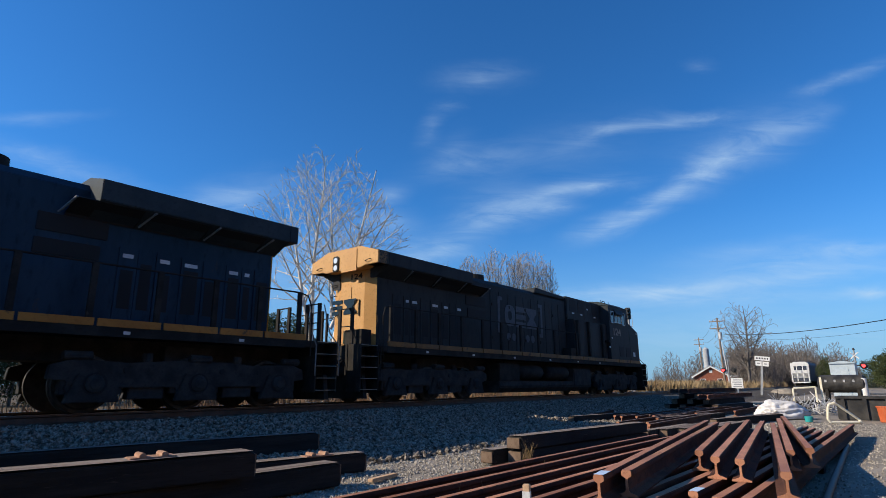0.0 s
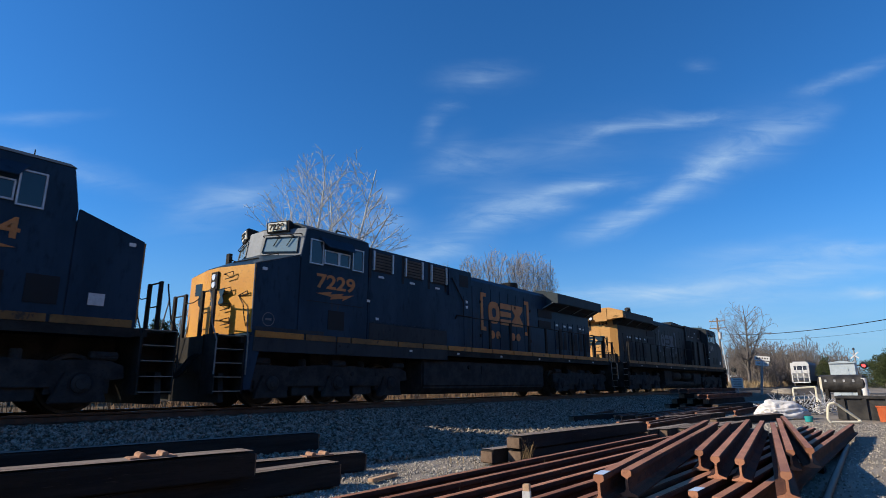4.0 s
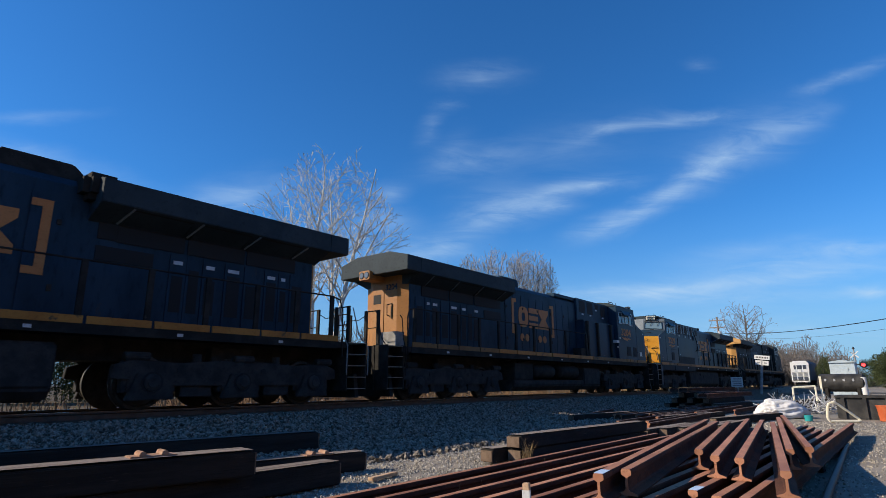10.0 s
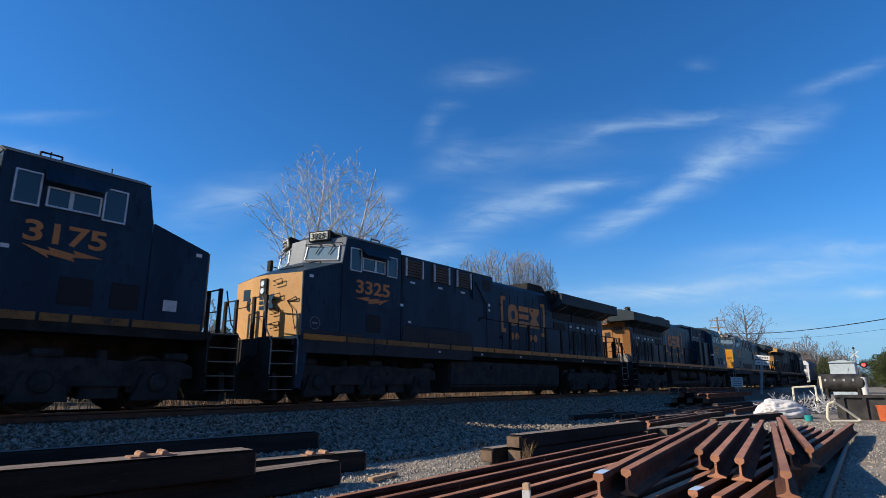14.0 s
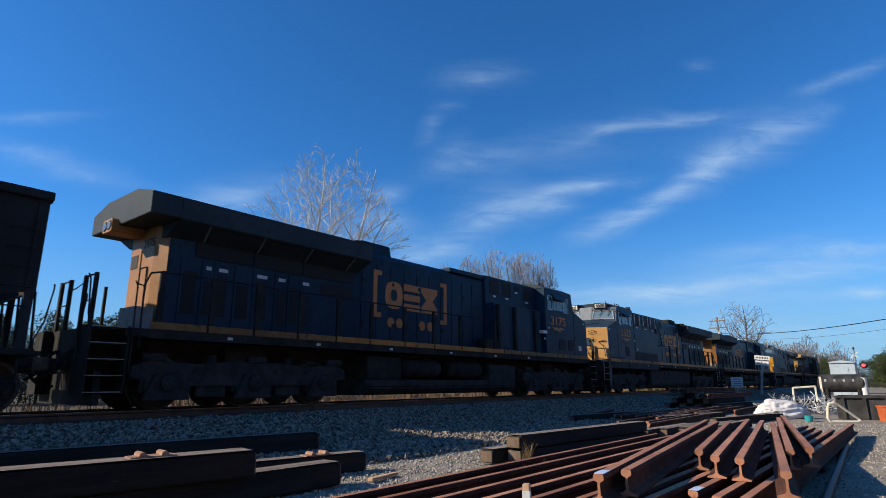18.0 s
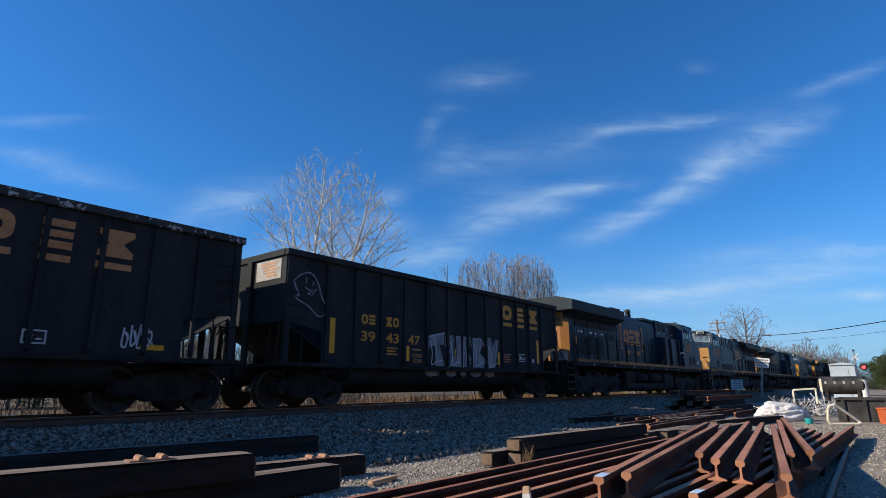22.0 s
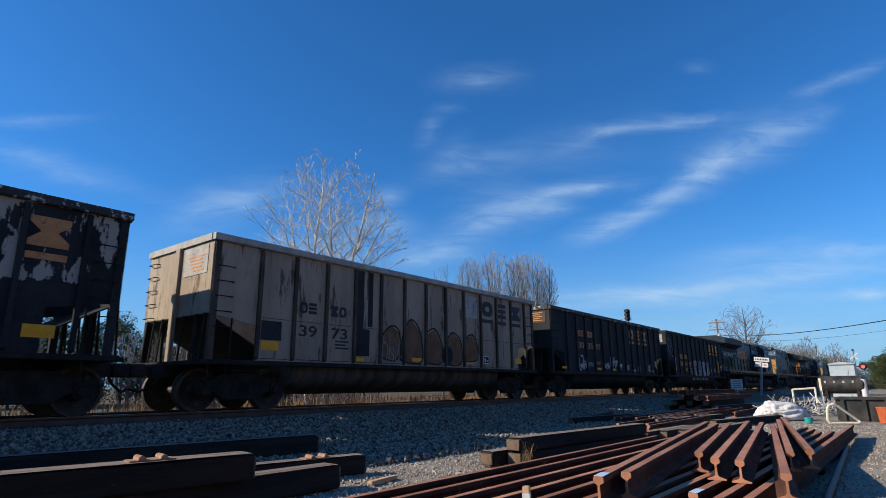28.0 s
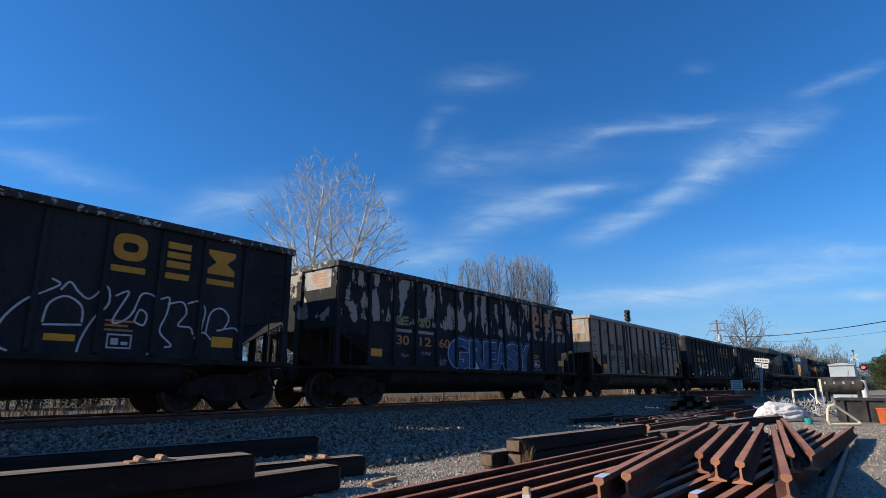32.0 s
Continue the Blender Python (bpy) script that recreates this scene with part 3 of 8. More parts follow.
def locomotive(number, flip, left, newer, body, label):
    """flip: nose towards +x. newer: the later type with deep radiator wings. left: place of its left coupler in the train."""
    LEN = 22.31
    t = thing("locomotive", label, "locomotive", "locomotives of the train", (left, TRACK_Y, RAIL_Z))

    gold = M_END_ORANGE if newer and flip else M_TAN if newer or flip else M_YELLOW

    def X(u):
        return LEN - u if flip else u

    def B(s, u0, u1, w0, w1, z0, z1, c=0.0):
        """Box by distance from the front coupler, distance towards the camera from the centre line, height over the rail."""
        return s.box(X(u0), X(u1), -w1, -w0, z0, z1, c)

    def P(s, ring, w0, w1):
        return s.prism_y([(X(u), z) for u, z in ring], -w1, -w0)

    def pt(u, w, z):
        return (X(u), -w, z)

    # underframe, deck and pilots
    s = Shape()
    B(s, 1.0, 21.3, -1.48, 1.48, 1.40, 1.56)
    B(s, 1.2, 21.1, -0.55, 0.55, 0.95, 1.42)
    B(s, 0.55, 1.05, -0.95, 0.95, 0.75, 1.58)
    B(s, 21.26, 21.76, -0.95, 0.95, 0.75, 1.58)
    part("underframe", s, M_BLACK, t, bevel=0.01)
    hood_end = 20.57 if newer else (20.95 if flip else 20.32)
    # yellow-striped side sill in plates between the posts
    edges = [1.3, 2.7, 3.7, 4.2, 6.0, 7.1, 8.3, 9.6, 10.85, 12.25, 13.6, 15.0, 16.2, 17.4, 18.6, 19.7, 20.9]
    for k, (a, b) in enumerate(zip(edges, edges[1:])):
        part("sill_stripe", B(Shape(), a + 0.03, b - 0.03, 1.485, 1.515, 1.56, 1.70), (M_STRIPE if (8 < a < 15.5 if flip else a > 8 or a < 2) else M_STRIPE_DULL) if body is M_BLUE else M_STRIPE_DULL, t)
        part("sill_plate", B(Shape(), a, b, 1.46, 1.50, 1.38 if flip or a > 8.2 else 1.24, 1.56), M_DUSTY_BLUE if a < 8.2 and not flip else M_BLACK, t)
        if a > 4 and k % 2 == 0:
            part("small_plate", B(Shape(), a + 0.5, a + 0.62, 1.49, 1.508, 1.43, 1.49), M_FRAME, t)
    part("sill_plate", B(Shape(), 1.3, 20.9, -1.50, -1.46, 1.38, 1.70), M_BLACK, t)
    # couplers and hoses
    for u, d in ((0.0, 1), (LEN, -1)):
        s = Shape()
        s.box(X(u + d * 0.05), X(u + d * 0.75), -0.11, 0.11, 0.78, 0.98, 0.02)
        s.box(X(u - d * 0.10), X(u + d * 0.22), -0.20, 0.20, 0.74, 1.02, 0.05)
        s.box(X(u - d * 0.12), X(u + d * 0.05), -0.16, 0.02, 0.70, 1.06, 0.04)
        part("coupler", s, M_COUPLER, t, bevel=0.02)
        for w in (0.38, 0.52, 0.66, -0.45, -0.6):
            hose = Shape().pipe([pt(u + d * 0.62, w, 1.22), pt(u + d * 0.42, w * 0.95, 1.08), pt(u + d * 0.20, w * 0.8, 0.72), pt(u + d * 0.02, w * 0.6, 0.60)], 0.027)
            part("air_hose", hose, M_BLACK, t)
        plow = Shape()
        plow.prism_x([(-1.45, 0.14), (1.45, 0.14), (1.35, 0.75), (-1.35, 0.75)], X(u + d * 0.60), X(u + d * 0.72))
        part("pilot_plate", plow, M_BLACK, t)
    # corner steps
    for u, d in ((0.40, 1), (21.93, -1)):
        for side in (1, -1):
            st = Shape()
            for q in (0, 1):
                uu = u + d * (0.02 + 0.66 * q)
                st.box(X(uu), X(uu + d * 0.03), -side * 0.98, -side * 1.50, 0.32, 1.58)
            st.box(X(u), X(u + d * 0.7), -side * 0.94, -side * 0.98, 0.32, 1.58)
            f = part("stairwell", st, M_BLACK, t)
            for k in range(5):
                z = 0.38 + 0.295 * k
                part("stair_tread", Shape().box(X(u + d * 0.03), X(u + d * 0.66), -side * 1.02, -side * 1.50, z - 0.018, z), M_TREAD if side > 0 else M_BLACK, f)
            for q, up, lean in ((0.0, 2.58, 0.52), (0.74, 2.50, 0.22)):
                uu = u + d * q
                rail = Shape().pipe([(X(uu), -side * 1.53, 0.72), (X(uu), -side * 1.54, 1.45), (X(uu + d * 0.05), -side * (1.52 - 0.6 * lean), 1.80), (X(uu + d * 0.08), -side * (1.52 - lean), up - 0.10), (X(uu + d * 0.06), -side * (1.52 - lean - 0.06), up)], 0.016, 7)
                part("stair_handrail", rail, M_PIPE_GREY if not flip else M_BLACK, t)
        # end platform railings
        er = Shape()
        uu = u + d * 0.20
        for side in (-1, 1):
            for w in (0.40, 0.92):
                er.box(X(uu) - 0.03, X(uu) + 0.03, -side * (w - 0.05), -side * (w + 0.05), 1.56, 2.62)
            er.pipe([(X(uu), -side * 0.35, 2.60), (X(uu), -side * 0.95, 2.60)], 0.018)
            er.pipe([(X(uu), -side * 0.35, 2.10), (X(uu), -side * 0.95, 2.10)], 0.014)
        er.pipe([(X(uu), -0.4, 2.5), (X(uu - d * 0.1), -0.2, 2.36), (X(uu - d * 0.1), 0.2, 2.36), (X(uu), 0.4, 2.5)], 0.012)
        part("end_railing", er, M_BLACK, t)
    # nose and cab
    ws_u, ws_z = 2.48, 3.66
    s = Shape()
    s.add([pt(1.24, 1.48, 1.56), pt(1.24, 1.48, 3.25), pt(ws_u, 1.48, ws_z), pt(ws_u, 1.48, 1.56), pt(1.02, 0.25, 1.56), pt(1.02, 0.25, 3.28), pt(2.06, 0.3, 3.76),
           pt(1.24, -1.48, 1.56), pt(1.24, -1.48, 3.25), pt(ws_u, -1.48, ws_z), pt(ws_u, -1.48, 1.56), pt(1.02, -0.25, 1.56), pt(1.02, -0.25, 3.28), pt(2.06, -0.3, 3.76)],
          [(0, 3, 2, 1), (7, 8, 9, 10), (1, 2, 6, 5), (5, 6, 13, 12), (8, 12, 13, 9), (0, 4, 11, 7, 10, 3), (2, 3, 10, 9, 13, 6), (0, 1, 5, 4), (4, 5, 12, 11), (11, 12, 8, 7)])
    part("nose", s, body, t, bevel=0.02)
    s = Shape()
    e = 0.012
    s.add([pt(1.24 - e, 1.475, 1.66), pt(1.24 - e, 1.475, 3.23), pt(1.02 - e, 0.25, 3.26), pt(1.02 - e, 0.25, 1.62), pt(1.02 - e, -0.25, 3.26), pt(1.02 - e, -0.25, 1.62), pt(1.24 - e, -1.475, 3.23), pt(1.24 - e, -1.475, 1.66),
           pt(1.255, 1.475, 1.66), pt(1.255, 1.475, 3.23), pt(1.035, 0.25, 3.26), pt(1.035, 0.25, 1.62), pt(1.035, -0.25, 3.26), pt(1.035, -0.25, 1.62), pt(1.255, -1.475, 3.23), pt(1.255, -1.475, 1.66)],
          [(0, 1, 2, 3), (3, 2, 4, 5), (5, 4, 6, 7), (0, 8, 9, 1), (1, 9, 10, 2), (2, 10, 12, 4), (4, 12, 14, 6), (6, 14, 15, 7), (0, 3, 11, 8), (3, 5, 13, 11), (5, 7, 15, 13)])
    part("nose_front", s, gold, t, "golden yellow nose front")
    if not flip:
        for z0, w0 in ((3.05, 0.56), (2.68, 0.52), (2.31, 0.50), (1.96, 0.54)):
            f = 1.02 + 0.25 * (w0 - 0.25) / 1.23
            f2 = 1.02 + 0.25 * (w0 + 0.05) / 1.23
            g = Shape().pipe([pt(f, w0, z0), pt(f - 0.10, w0, z0 + 0.01), pt(f2 - 0.10, w0 + 0.30, z0 + 0.05), pt(f2 - 0.08, w0 + 0.31, z0 - 0.08), pt(f - 0.08, w0 + 0.02, z0 - 0.11)], 0.010)
            part("grab_iron", g, M_BLACK, t)
        part("nose_headlight", Shape().box(X(0.97), X(1.02), -0.30, -0.02, 2.72, 3.16, 0.0), M_BLACK, t)
        for z in (2.84, 3.03):
            part("headlamp", Shape().rod(pt(0.97, 0.16, z), pt(0.945, 0.16, z), 0.085, 0.075, 14), M_LAMP_GLASS, t)
        part("emblem_mark", bow_piece(0, 0.34, 0, 0, 0.36).moved(pose(X(1.035), -0.34, 2.36, 0, 0, -101.5)), body, t)
        part("emblem_mark", bars_piece(0, 0.26, 0, 0, 0.36).moved(pose(X(1.006), 0.0, 2.36, 0, 0, -90)), body, t)
        part("emblem_mark", ring_piece(0, 0.34, 0, 0, 0.36, 0.10).moved(pose(X(1.03), 0.62, 2.36, 0, 0, -78.5)), body, t)
        part("nose_door_window", Shape().box(0, 0.03, -0.12, 0.12, 0, 0.3).moved(pose(X(1.03), 0.66, 2.66, 0, 0, 11.5)), M_GLASS, t)
        # handrails beside the nose
        for w in (1.32,):
            part("nose_handrail", Shape().pipe([pt(1.20, w - 0.02, 1.80), pt(1.12, w, 2.05), pt(1.12, w - 0.06, 2.30), pt(1.13, w - 0.30, 2.52), pt(1.15, w + 0.02, 2.60), pt(1.17, w + 0.04, 2.52), pt(1.15, w - 0.28, 2.50)], 0.012), M_BLACK, t)
        for a in (1.35, 1.9):
            part("roof_grab", Shape().pipe([pt(a, 0.3, 3.36 + (a - 1.35) * 0.4), pt(a, 0.3, 3.44 + (a - 1.35) * 0.4), pt(a + 0.3, 0.9, 3.52 + (a - 1.35) * 0.4), pt(a + 0.3, 0.9, 3.42 + (a - 1.35) * 0.4)], 0.014), M_BLACK, t)
    cab_end = 4.78 if not flip else 5.05
    ring = [(ws_u, 1.56), (ws_u, ws_z), (2.62, 4.39), (cab_end, 4.39), (cab_end, 1.56)]
    s = Shape()
    P(s, ring, -1.48, 1.48)
    part("cab_body", s, body, t, bevel=0.015)
    s = Shape()
    s.prism_x([(-1.49, 4.395), (1.49, 4.395), (1.05, 4.60), (0.5, 4.66), (-0.5, 4.66), (-1.05, 4.60)], X(2.58), X(cab_end))
    part("cab_roof", s, M_ROOF, t, bevel=0.02)
    for u, w in ((3.1, 0.7), (3.5, 0.2), (4.2, 0.75)):
        part("roof_aerial", Shape().rod(pt(u, w, 4.58), pt(u, w, 4.82), 0.012), M_BLACK, t)
    part("roof_bracket", Shape().pipe([pt(4.05, 0.9, 4.58), pt(4.05, 0.9, 4.72), pt(4.4, 0.9, 4.72), pt(4.4, 0.9, 4.58)], 0.018), M_BLACK, t)
    # side windows
    for a, b, z0, z1, f in ((2.74, 3.16, 3.49, 4.14, 1), (3.19, 4.07, 3.55, 3.92, 1), (4.16, 4.57, 3.51, 4.12, 1)):
        if flip:
            a, b = a + 0.28, b + 0.28
        fr = Shape()
        y = 1.485
        for (p0, p1, q0, q1) in ((a, b, z0, z0 + 0.03), (a, b, z1 - 0.03, z1), (a, a + 0.03, z0 + 0.03, z1 - 0.03), (b - 0.03, b, z0 + 0.03, z1 - 0.03)):
            B(fr, p0, p1, y - 0.01, y + 0.03, q0, q1)
        if b - a > 0.6:
            B(fr, (a + b) / 2 + 0.02, (a + b) / 2 + 0.09, y - 0.01, y + 0.028, z0 + 0.03, z1 - 0.03)
        w = part("cab_window", fr, M_FRAME, t, "pale framed cab side window")
        part("pane", B(Shape(), a + 0.03, b - 0.03, y - 0.008, y + 0.008, z0 + 0.03, z1 - 0.03), M_GLASS, w)
    o = 0.28 if flip else 0.0
    aw = Shape()
    aw.add([pt(3.02 + o, 1.49, 4.24), pt(4.15 + o, 1.49, 4.24), pt(4.15 + o, 1.66, 3.98), pt(3.22 + o, 1.66, 3.98), pt(3.02 + o, 1.49, 4.21), pt(4.15 + o, 1.49, 4.21), pt(4.15 + o, 1.65, 3.96), pt(3.22 + o, 1.65, 3.96)],
           [(0, 1, 2, 3), (4, 7, 6, 5), (0, 3, 7, 4), (3, 2, 6, 7), (2, 1, 5, 6), (0, 4, 5, 1)])
    part("sun_visor", aw, body, t)
    # windshields and number boards
    if not flip:
        s = Shape()
        low = [(2.46, 1.478, 3.62), (2.05, 0.3, 3.72), (2.05, -0.3, 3.72), (2.46, -1.478, 3.62), (2.70, -1.478, 3.62), (2.70, 1.478, 3.62)]
        high = [(2.60, 1.478, 4.39), (2.15, 0.3, 4.42), (2.15, -0.3, 4.42), (2.60, -1.478, 4.39), (2.75, -1.478, 4.39), (2.75, 1.478, 4.39)]
        s.add([pt(*q) for q in low + high], [(0, 1, 2, 3, 4, 5), (11, 10, 9, 8, 7, 6)] + [(k, 6 + k, 6 + (k + 1) % 6, (k + 1) % 6) for k in range(6)])
        part("cab_front", s, M_SURROUND, t, "pale windscreen surround")
        for side in (1, -1):
            def face(a, r, out):
                """A point of the raked windscreen wall: a across from the middle, r up."""
                lo = Vector((2.05 + 0.41 * a, 0.3 + 1.178 * a, 3.72 - 0.10 * a))
                hi = Vector((2.15 + 0.45 * a, 0.3 + 1.178 * a, 4.42 - 0.03 * a))
                q = lo.lerp(hi, r) + Vector((-0.93, 0.33, 0.13)) * out
                return pt(q.x, side * q.y, q.z)
            c4 = ((0.06, 0.14), (0.90, 0.14), (0.87, 0.68), (0.09, 0.68))
            s = Shape()
            s.add([face(a, r, 0.012) for a, r in c4] + [face(a, r, -0.05) for a, r in c4], [(0, 1, 2, 3), (0, 4, 5, 1), (1, 5, 6, 2), (2, 6, 7, 3), (3, 7, 4, 0)])
            part("windshield", s, M_WINDSHIELD, t, "windshield pane coloured pale blue-grey for reflected sky")
            fr = Shape()
            for k in range(4):
                fr.rod(face(*c4[k], 0.014), face(*c4[(k + 1) % 4], 0.014), 0.024, n=6)
            part("windshield_frame", fr, M_FRAME if newer else body, t)
            for a0 in (0.30, 0.62):
                part("wiper", Shape().pipe([face(a0, 0.80, 0.03), face(a0 + 0.14, 0.72, 0.05), face(a0 + 0.02, 0.36, 0.04)], 0.011), M_BLACK, t)
            part("screen_grab", Shape().pipe([face(0.05, 0.70, 0.02), face(0.05, 0.74, 0.08), face(0.95, 0.76, 0.08), face(0.95, 0.72, 0.02)], 0.012), M_BLACK, t)
            turn = Matrix.Translation(pt(2.27, side * 0.74, 4.32)) @ Matrix.Rotation(radians(-70 if side > 0 else -110), 4, "Z")
            b = Shape().prism_x([(-0.03, 0.0), (0.42, 0.02), (0.42, 0.20), (0.0, 0.30), (-0.06, 0.28)], -0.32, 0.34).moved(turn)
            nb = part("number_board", b, M_BLACK, t)
            part("lens", Shape().prism_x([(-0.05, 0.035), (-0.02, 0.035), (-0.045, 0.25), (-0.072, 0.25)], -0.27, 0.27).moved(turn), M_NUMBER_BOARD, nb)
            o = turn @ Vector((-0.22, -0.086, 0.06))
            words("digits", number, o.x, o.y, o.z, 0.16, 0.44, M_BLACK, nb, 0.006, -70 if side > 0 else -110)
        part("mirror", Shape().pipe([pt(2.5, -1.5, 3.9), pt(2.35, -1.62, 3.95)], 0.015).box(X(2.28), X(2.38), 1.72, 1.56, 3.8, 4.12), M_BLACK, t)
    # number and lightning flash on the cab side
    num_u = 2.99 if not flip else 3.29
    x0 = min(X(num_u), X(num_u + 1.30))
    words("road_number", number, x0, -1.488, 2.92, 0.36, 1.30 if len(number) > 3 else 0.95, M_ORANGE if len(number) > 3 else M_TREAD, t, 0.012, label="faded orange road number")
    if body is M_BLUE or newer is False and not flip:
        z = 2.74
        ring = [(0.0, 0.02), (0.50, 0.10), (0.46, 0.03), (0.90, 0.10), (0.84, 0.03), (1.28, 0.10), (0.86, -0.10), (0.90, -0.03), (0.46, -0.10), (0.50, -0.03)]
        if flip:
            ring = [(1.28 - a, b) for a, b in ring]
        part("lightning_flash", Shape().prism_y([(x0 + a, z + b) for a, b in ring], -1.494, -1.486), M_ORANGE, t)
    part("cab_grille", B(Shape(), 3.41, 3.95, 1.47, 1.492, 1.87, 2.36), M_DARK, t)
    if flip:
        part("cab_grille", B(Shape(), 2.6, 3.1, 1.47, 1.492, 1.87, 2.36), M_DARK, t)
        part("notice_plate", B(Shape(), 1.85, 2.12, 1.47, 1.494, 1.92, 2.14), M_FRAME, t)
    else:
        part("round_badge", ring_piece(X(1.66) - 0.16, X(1.66) + 0.16, -1.482, 1.82, 2.14, 0.014, 0.005, 2.0), M_PIPE_GREY, t)
        part("round_badge", B(Shape(), 1.58, 1.74, 1.478, 1.487, 1.955, 2.005), M_PIPE_GREY, t)
        part("jacking_pad", B(Shape(), 3.70, 4.17, 1.47, 1.53, 1.25, 1.56), M_DUSTY_BLUE, t, bevel=0.015)
        for q in (3.80, 4.07):
            part("jacking_hole", Shape().rod(pt(q, 1.53, 1.46), pt(q, 1.534, 1.46), 0.03, n=10), M_DARK, t)
        part("pilot_side_plate", Shape().prism_y([(X(1.13), 0.40), (X(1.30), 0.40), (X(1.52), 1.50), (X(1.52), 1.56), (X(1.13), 1.56)], -1.49, -1.45), body, t)
        part("nose_corner_trim", Shape().rod(pt(1.235, 1.485, 1.72), pt(1.215, 1.485, 3.25), 0.014).rod(pt(1.215, 1.485, 3.25), pt(2.47, 1.485, 3.665), 0.010), M_SURROUND, t)
        part("lower_side_panel", B(Shape(), 1.32, 3.30, 1.47, 1.4835, 1.72, 1.80), M_DUSTY_BLUE, t)
        part("body_seam", B(Shape(), 2.7, 4.6, 1.47, 1.484, 2.535, 2.552), M_DARK, t)
    for u, z, w in ((4.75, 2.72, 1.492), (5.1, 2.25, 1.492), (1.42, 3.12, 1.492)):
        part("small_plate", B(Shape(), u, u + 0.12, w - 0.015, w, z, z + 0.07), M_WHITE, t)
    # body behind the cab
    if not flip:
        s = Shape()
        P(s, [(cab_end, 1.56), (cab_end, 4.30), (9.70, 4.30), (9.70, 1.56)], -0.95, 1.47)
        part("equipment_hood", s, body, t, bevel=0.03)
        P2 = B(Shape(), 4.86, 8.28, 1.47, 1.485, 2.18, 3.40)
        part("access_panel", P2, body, t, bevel=0.01)
        part("lower_side_panel", B(Shape(), 4.86, 8.28, 1.47, 1.488, 1.72, 2.155), M_DUSTY_BLUE, t, bevel=0.005)
        for q in (4.86, 6.22, 7.42, 8.26):
            part("recess_post", B(Shape(), q - 0.06, q + 0.04, 1.46, 1.476, 3.42, 4.26), M_DARK, t)
        for a in (4.97, 6.30, 7.50):
            box = B(Shape(), a, a + 0.78, 1.455, 1.476, 3.62, 4.20)
            v = part("louvre", box, M_DARK, t)
            for k in range(6):
                part("slat", B(Shape(), a + 0.02, a + 0.70, 1.47, 1.50, 3.68 + 0.088 * k, 3.735 + 0.088 * k), M_SLAT, v)
            for b in (a - 0.02, a + 0.74):
                part("louvre_post", B(Shape(), b, b + 0.055, 1.47, 1.52, 3.66, 4.22), M_FRAME, t)
            part("small_plate", B(Shape(), a + 0.2, a + 0.42, 1.48, 1.492, 3.46, 3.52), M_FRAME, t)
        part("louvre_post", B(Shape(), 8.35, 8.42, 1.47, 1.54, 3.35, 4.24), body, t)
        part("side_brace", Shape().pipe([pt(8.55, 1.50, 3.95), pt(9.15, 1.52, 3.20), pt(9.15, 1.52, 2.72)], 0.022), M_BLACK, t)
        part("entry_handrail", Shape().pipe([pt(8.75, 1.49, 2.60), pt(8.75, 1.54, 2.72), pt(9.62, 1.50, 2.72)], 0.019), M_BLACK, t)
        part("hatch_opening", B(Shape(), 9.0, 9.5, 1.45, 1.474, 3.72, 4.12), M_DARK, t)
        part("equipment_door", B(Shape(), 9.22, 9.66, 1.47, 1.486, 1.75, 3.4), body, t)
        for z in (3.18, 3.0):
            part("small_plate", B(Shape(), 9.32, 9.43, 1.482, 1.494, z, z + 0.09), M_WHITE, t)
    else:
        s = Shape()
        P(s, [(cab_end, 1.56), (cab_end, 3.42), (8.62, 3.42), (8.62, 1.56)], -1.42, 1.30)
        part("equipment_locker", s, body, t, bevel=0.03)
        s = Shape()
        P(s, [(cab_end, 3.40), (cab_end, 4.45), (8.74, 4.47), (8.74, 3.40)], -1.02, 1.02)
        part("equipment_hood", s, body, t, bevel=0.03)
        for a, b, z0, z1 in ((7.81, 8.44, 3.80, 4.36), (6.95, 7.58, 3.80, 4.36), (6.25, 6.65, 4.12, 4.34), (5.45, 6.0, 3.80, 4.34)):
            part("vent_opening", B(Shape(), a, b, 1.0, 1.028, z0, z1), M_DARK, t)
            part("small_plate", B(Shape(), a + 0.2, a + 0.4, 1.02, 1.032, z0 - 0.1, z0 - 0.04), M_FRAME, t)
        for a in (8.35, 7.2, 5.65):
            part("locker_rib", B(Shape(), a, a + 0.14, 1.30, 1.42, 1.75, 3.36), M_BLACK, t)
        for a, b in ((7.36, 8.33), (5.81, 7.18)):
            part("locker_door", B(Shape(), a, b, 1.295, 1.325, 1.80, 3.30), body, t, bevel=0.01)
        part("battery_box", B(Shape(), 8.30, 9.3, 1.0, 1.40, 1.56, 2.05), M_BLACK, t, bevel=0.015)
        part("walkway_light", B(Shape(), 4.98, 5.3, 1.30, 1.50, 2.50, 2.62), M_WHITE if newer else M_BLACK, t)
    # engine hood
    e0, e1 = (9.70 if not flip else 8.74), 15.0
    top = 4.36
    s = Shape()
    s.prism_x([(-0.92, 1.56), (0.92, 1.56), (0.92, top - 0.16), (0.78, top), (-0.78, top), (-0.92, top - 0.16)], X(e0), X(hood_end - 0.16))
    part("engine_hood", s, body, t, bevel=0.01)
    door = [e0 + 0.15 + 0.60 * k for k in range(int((e1 - e0) / 0.60))]
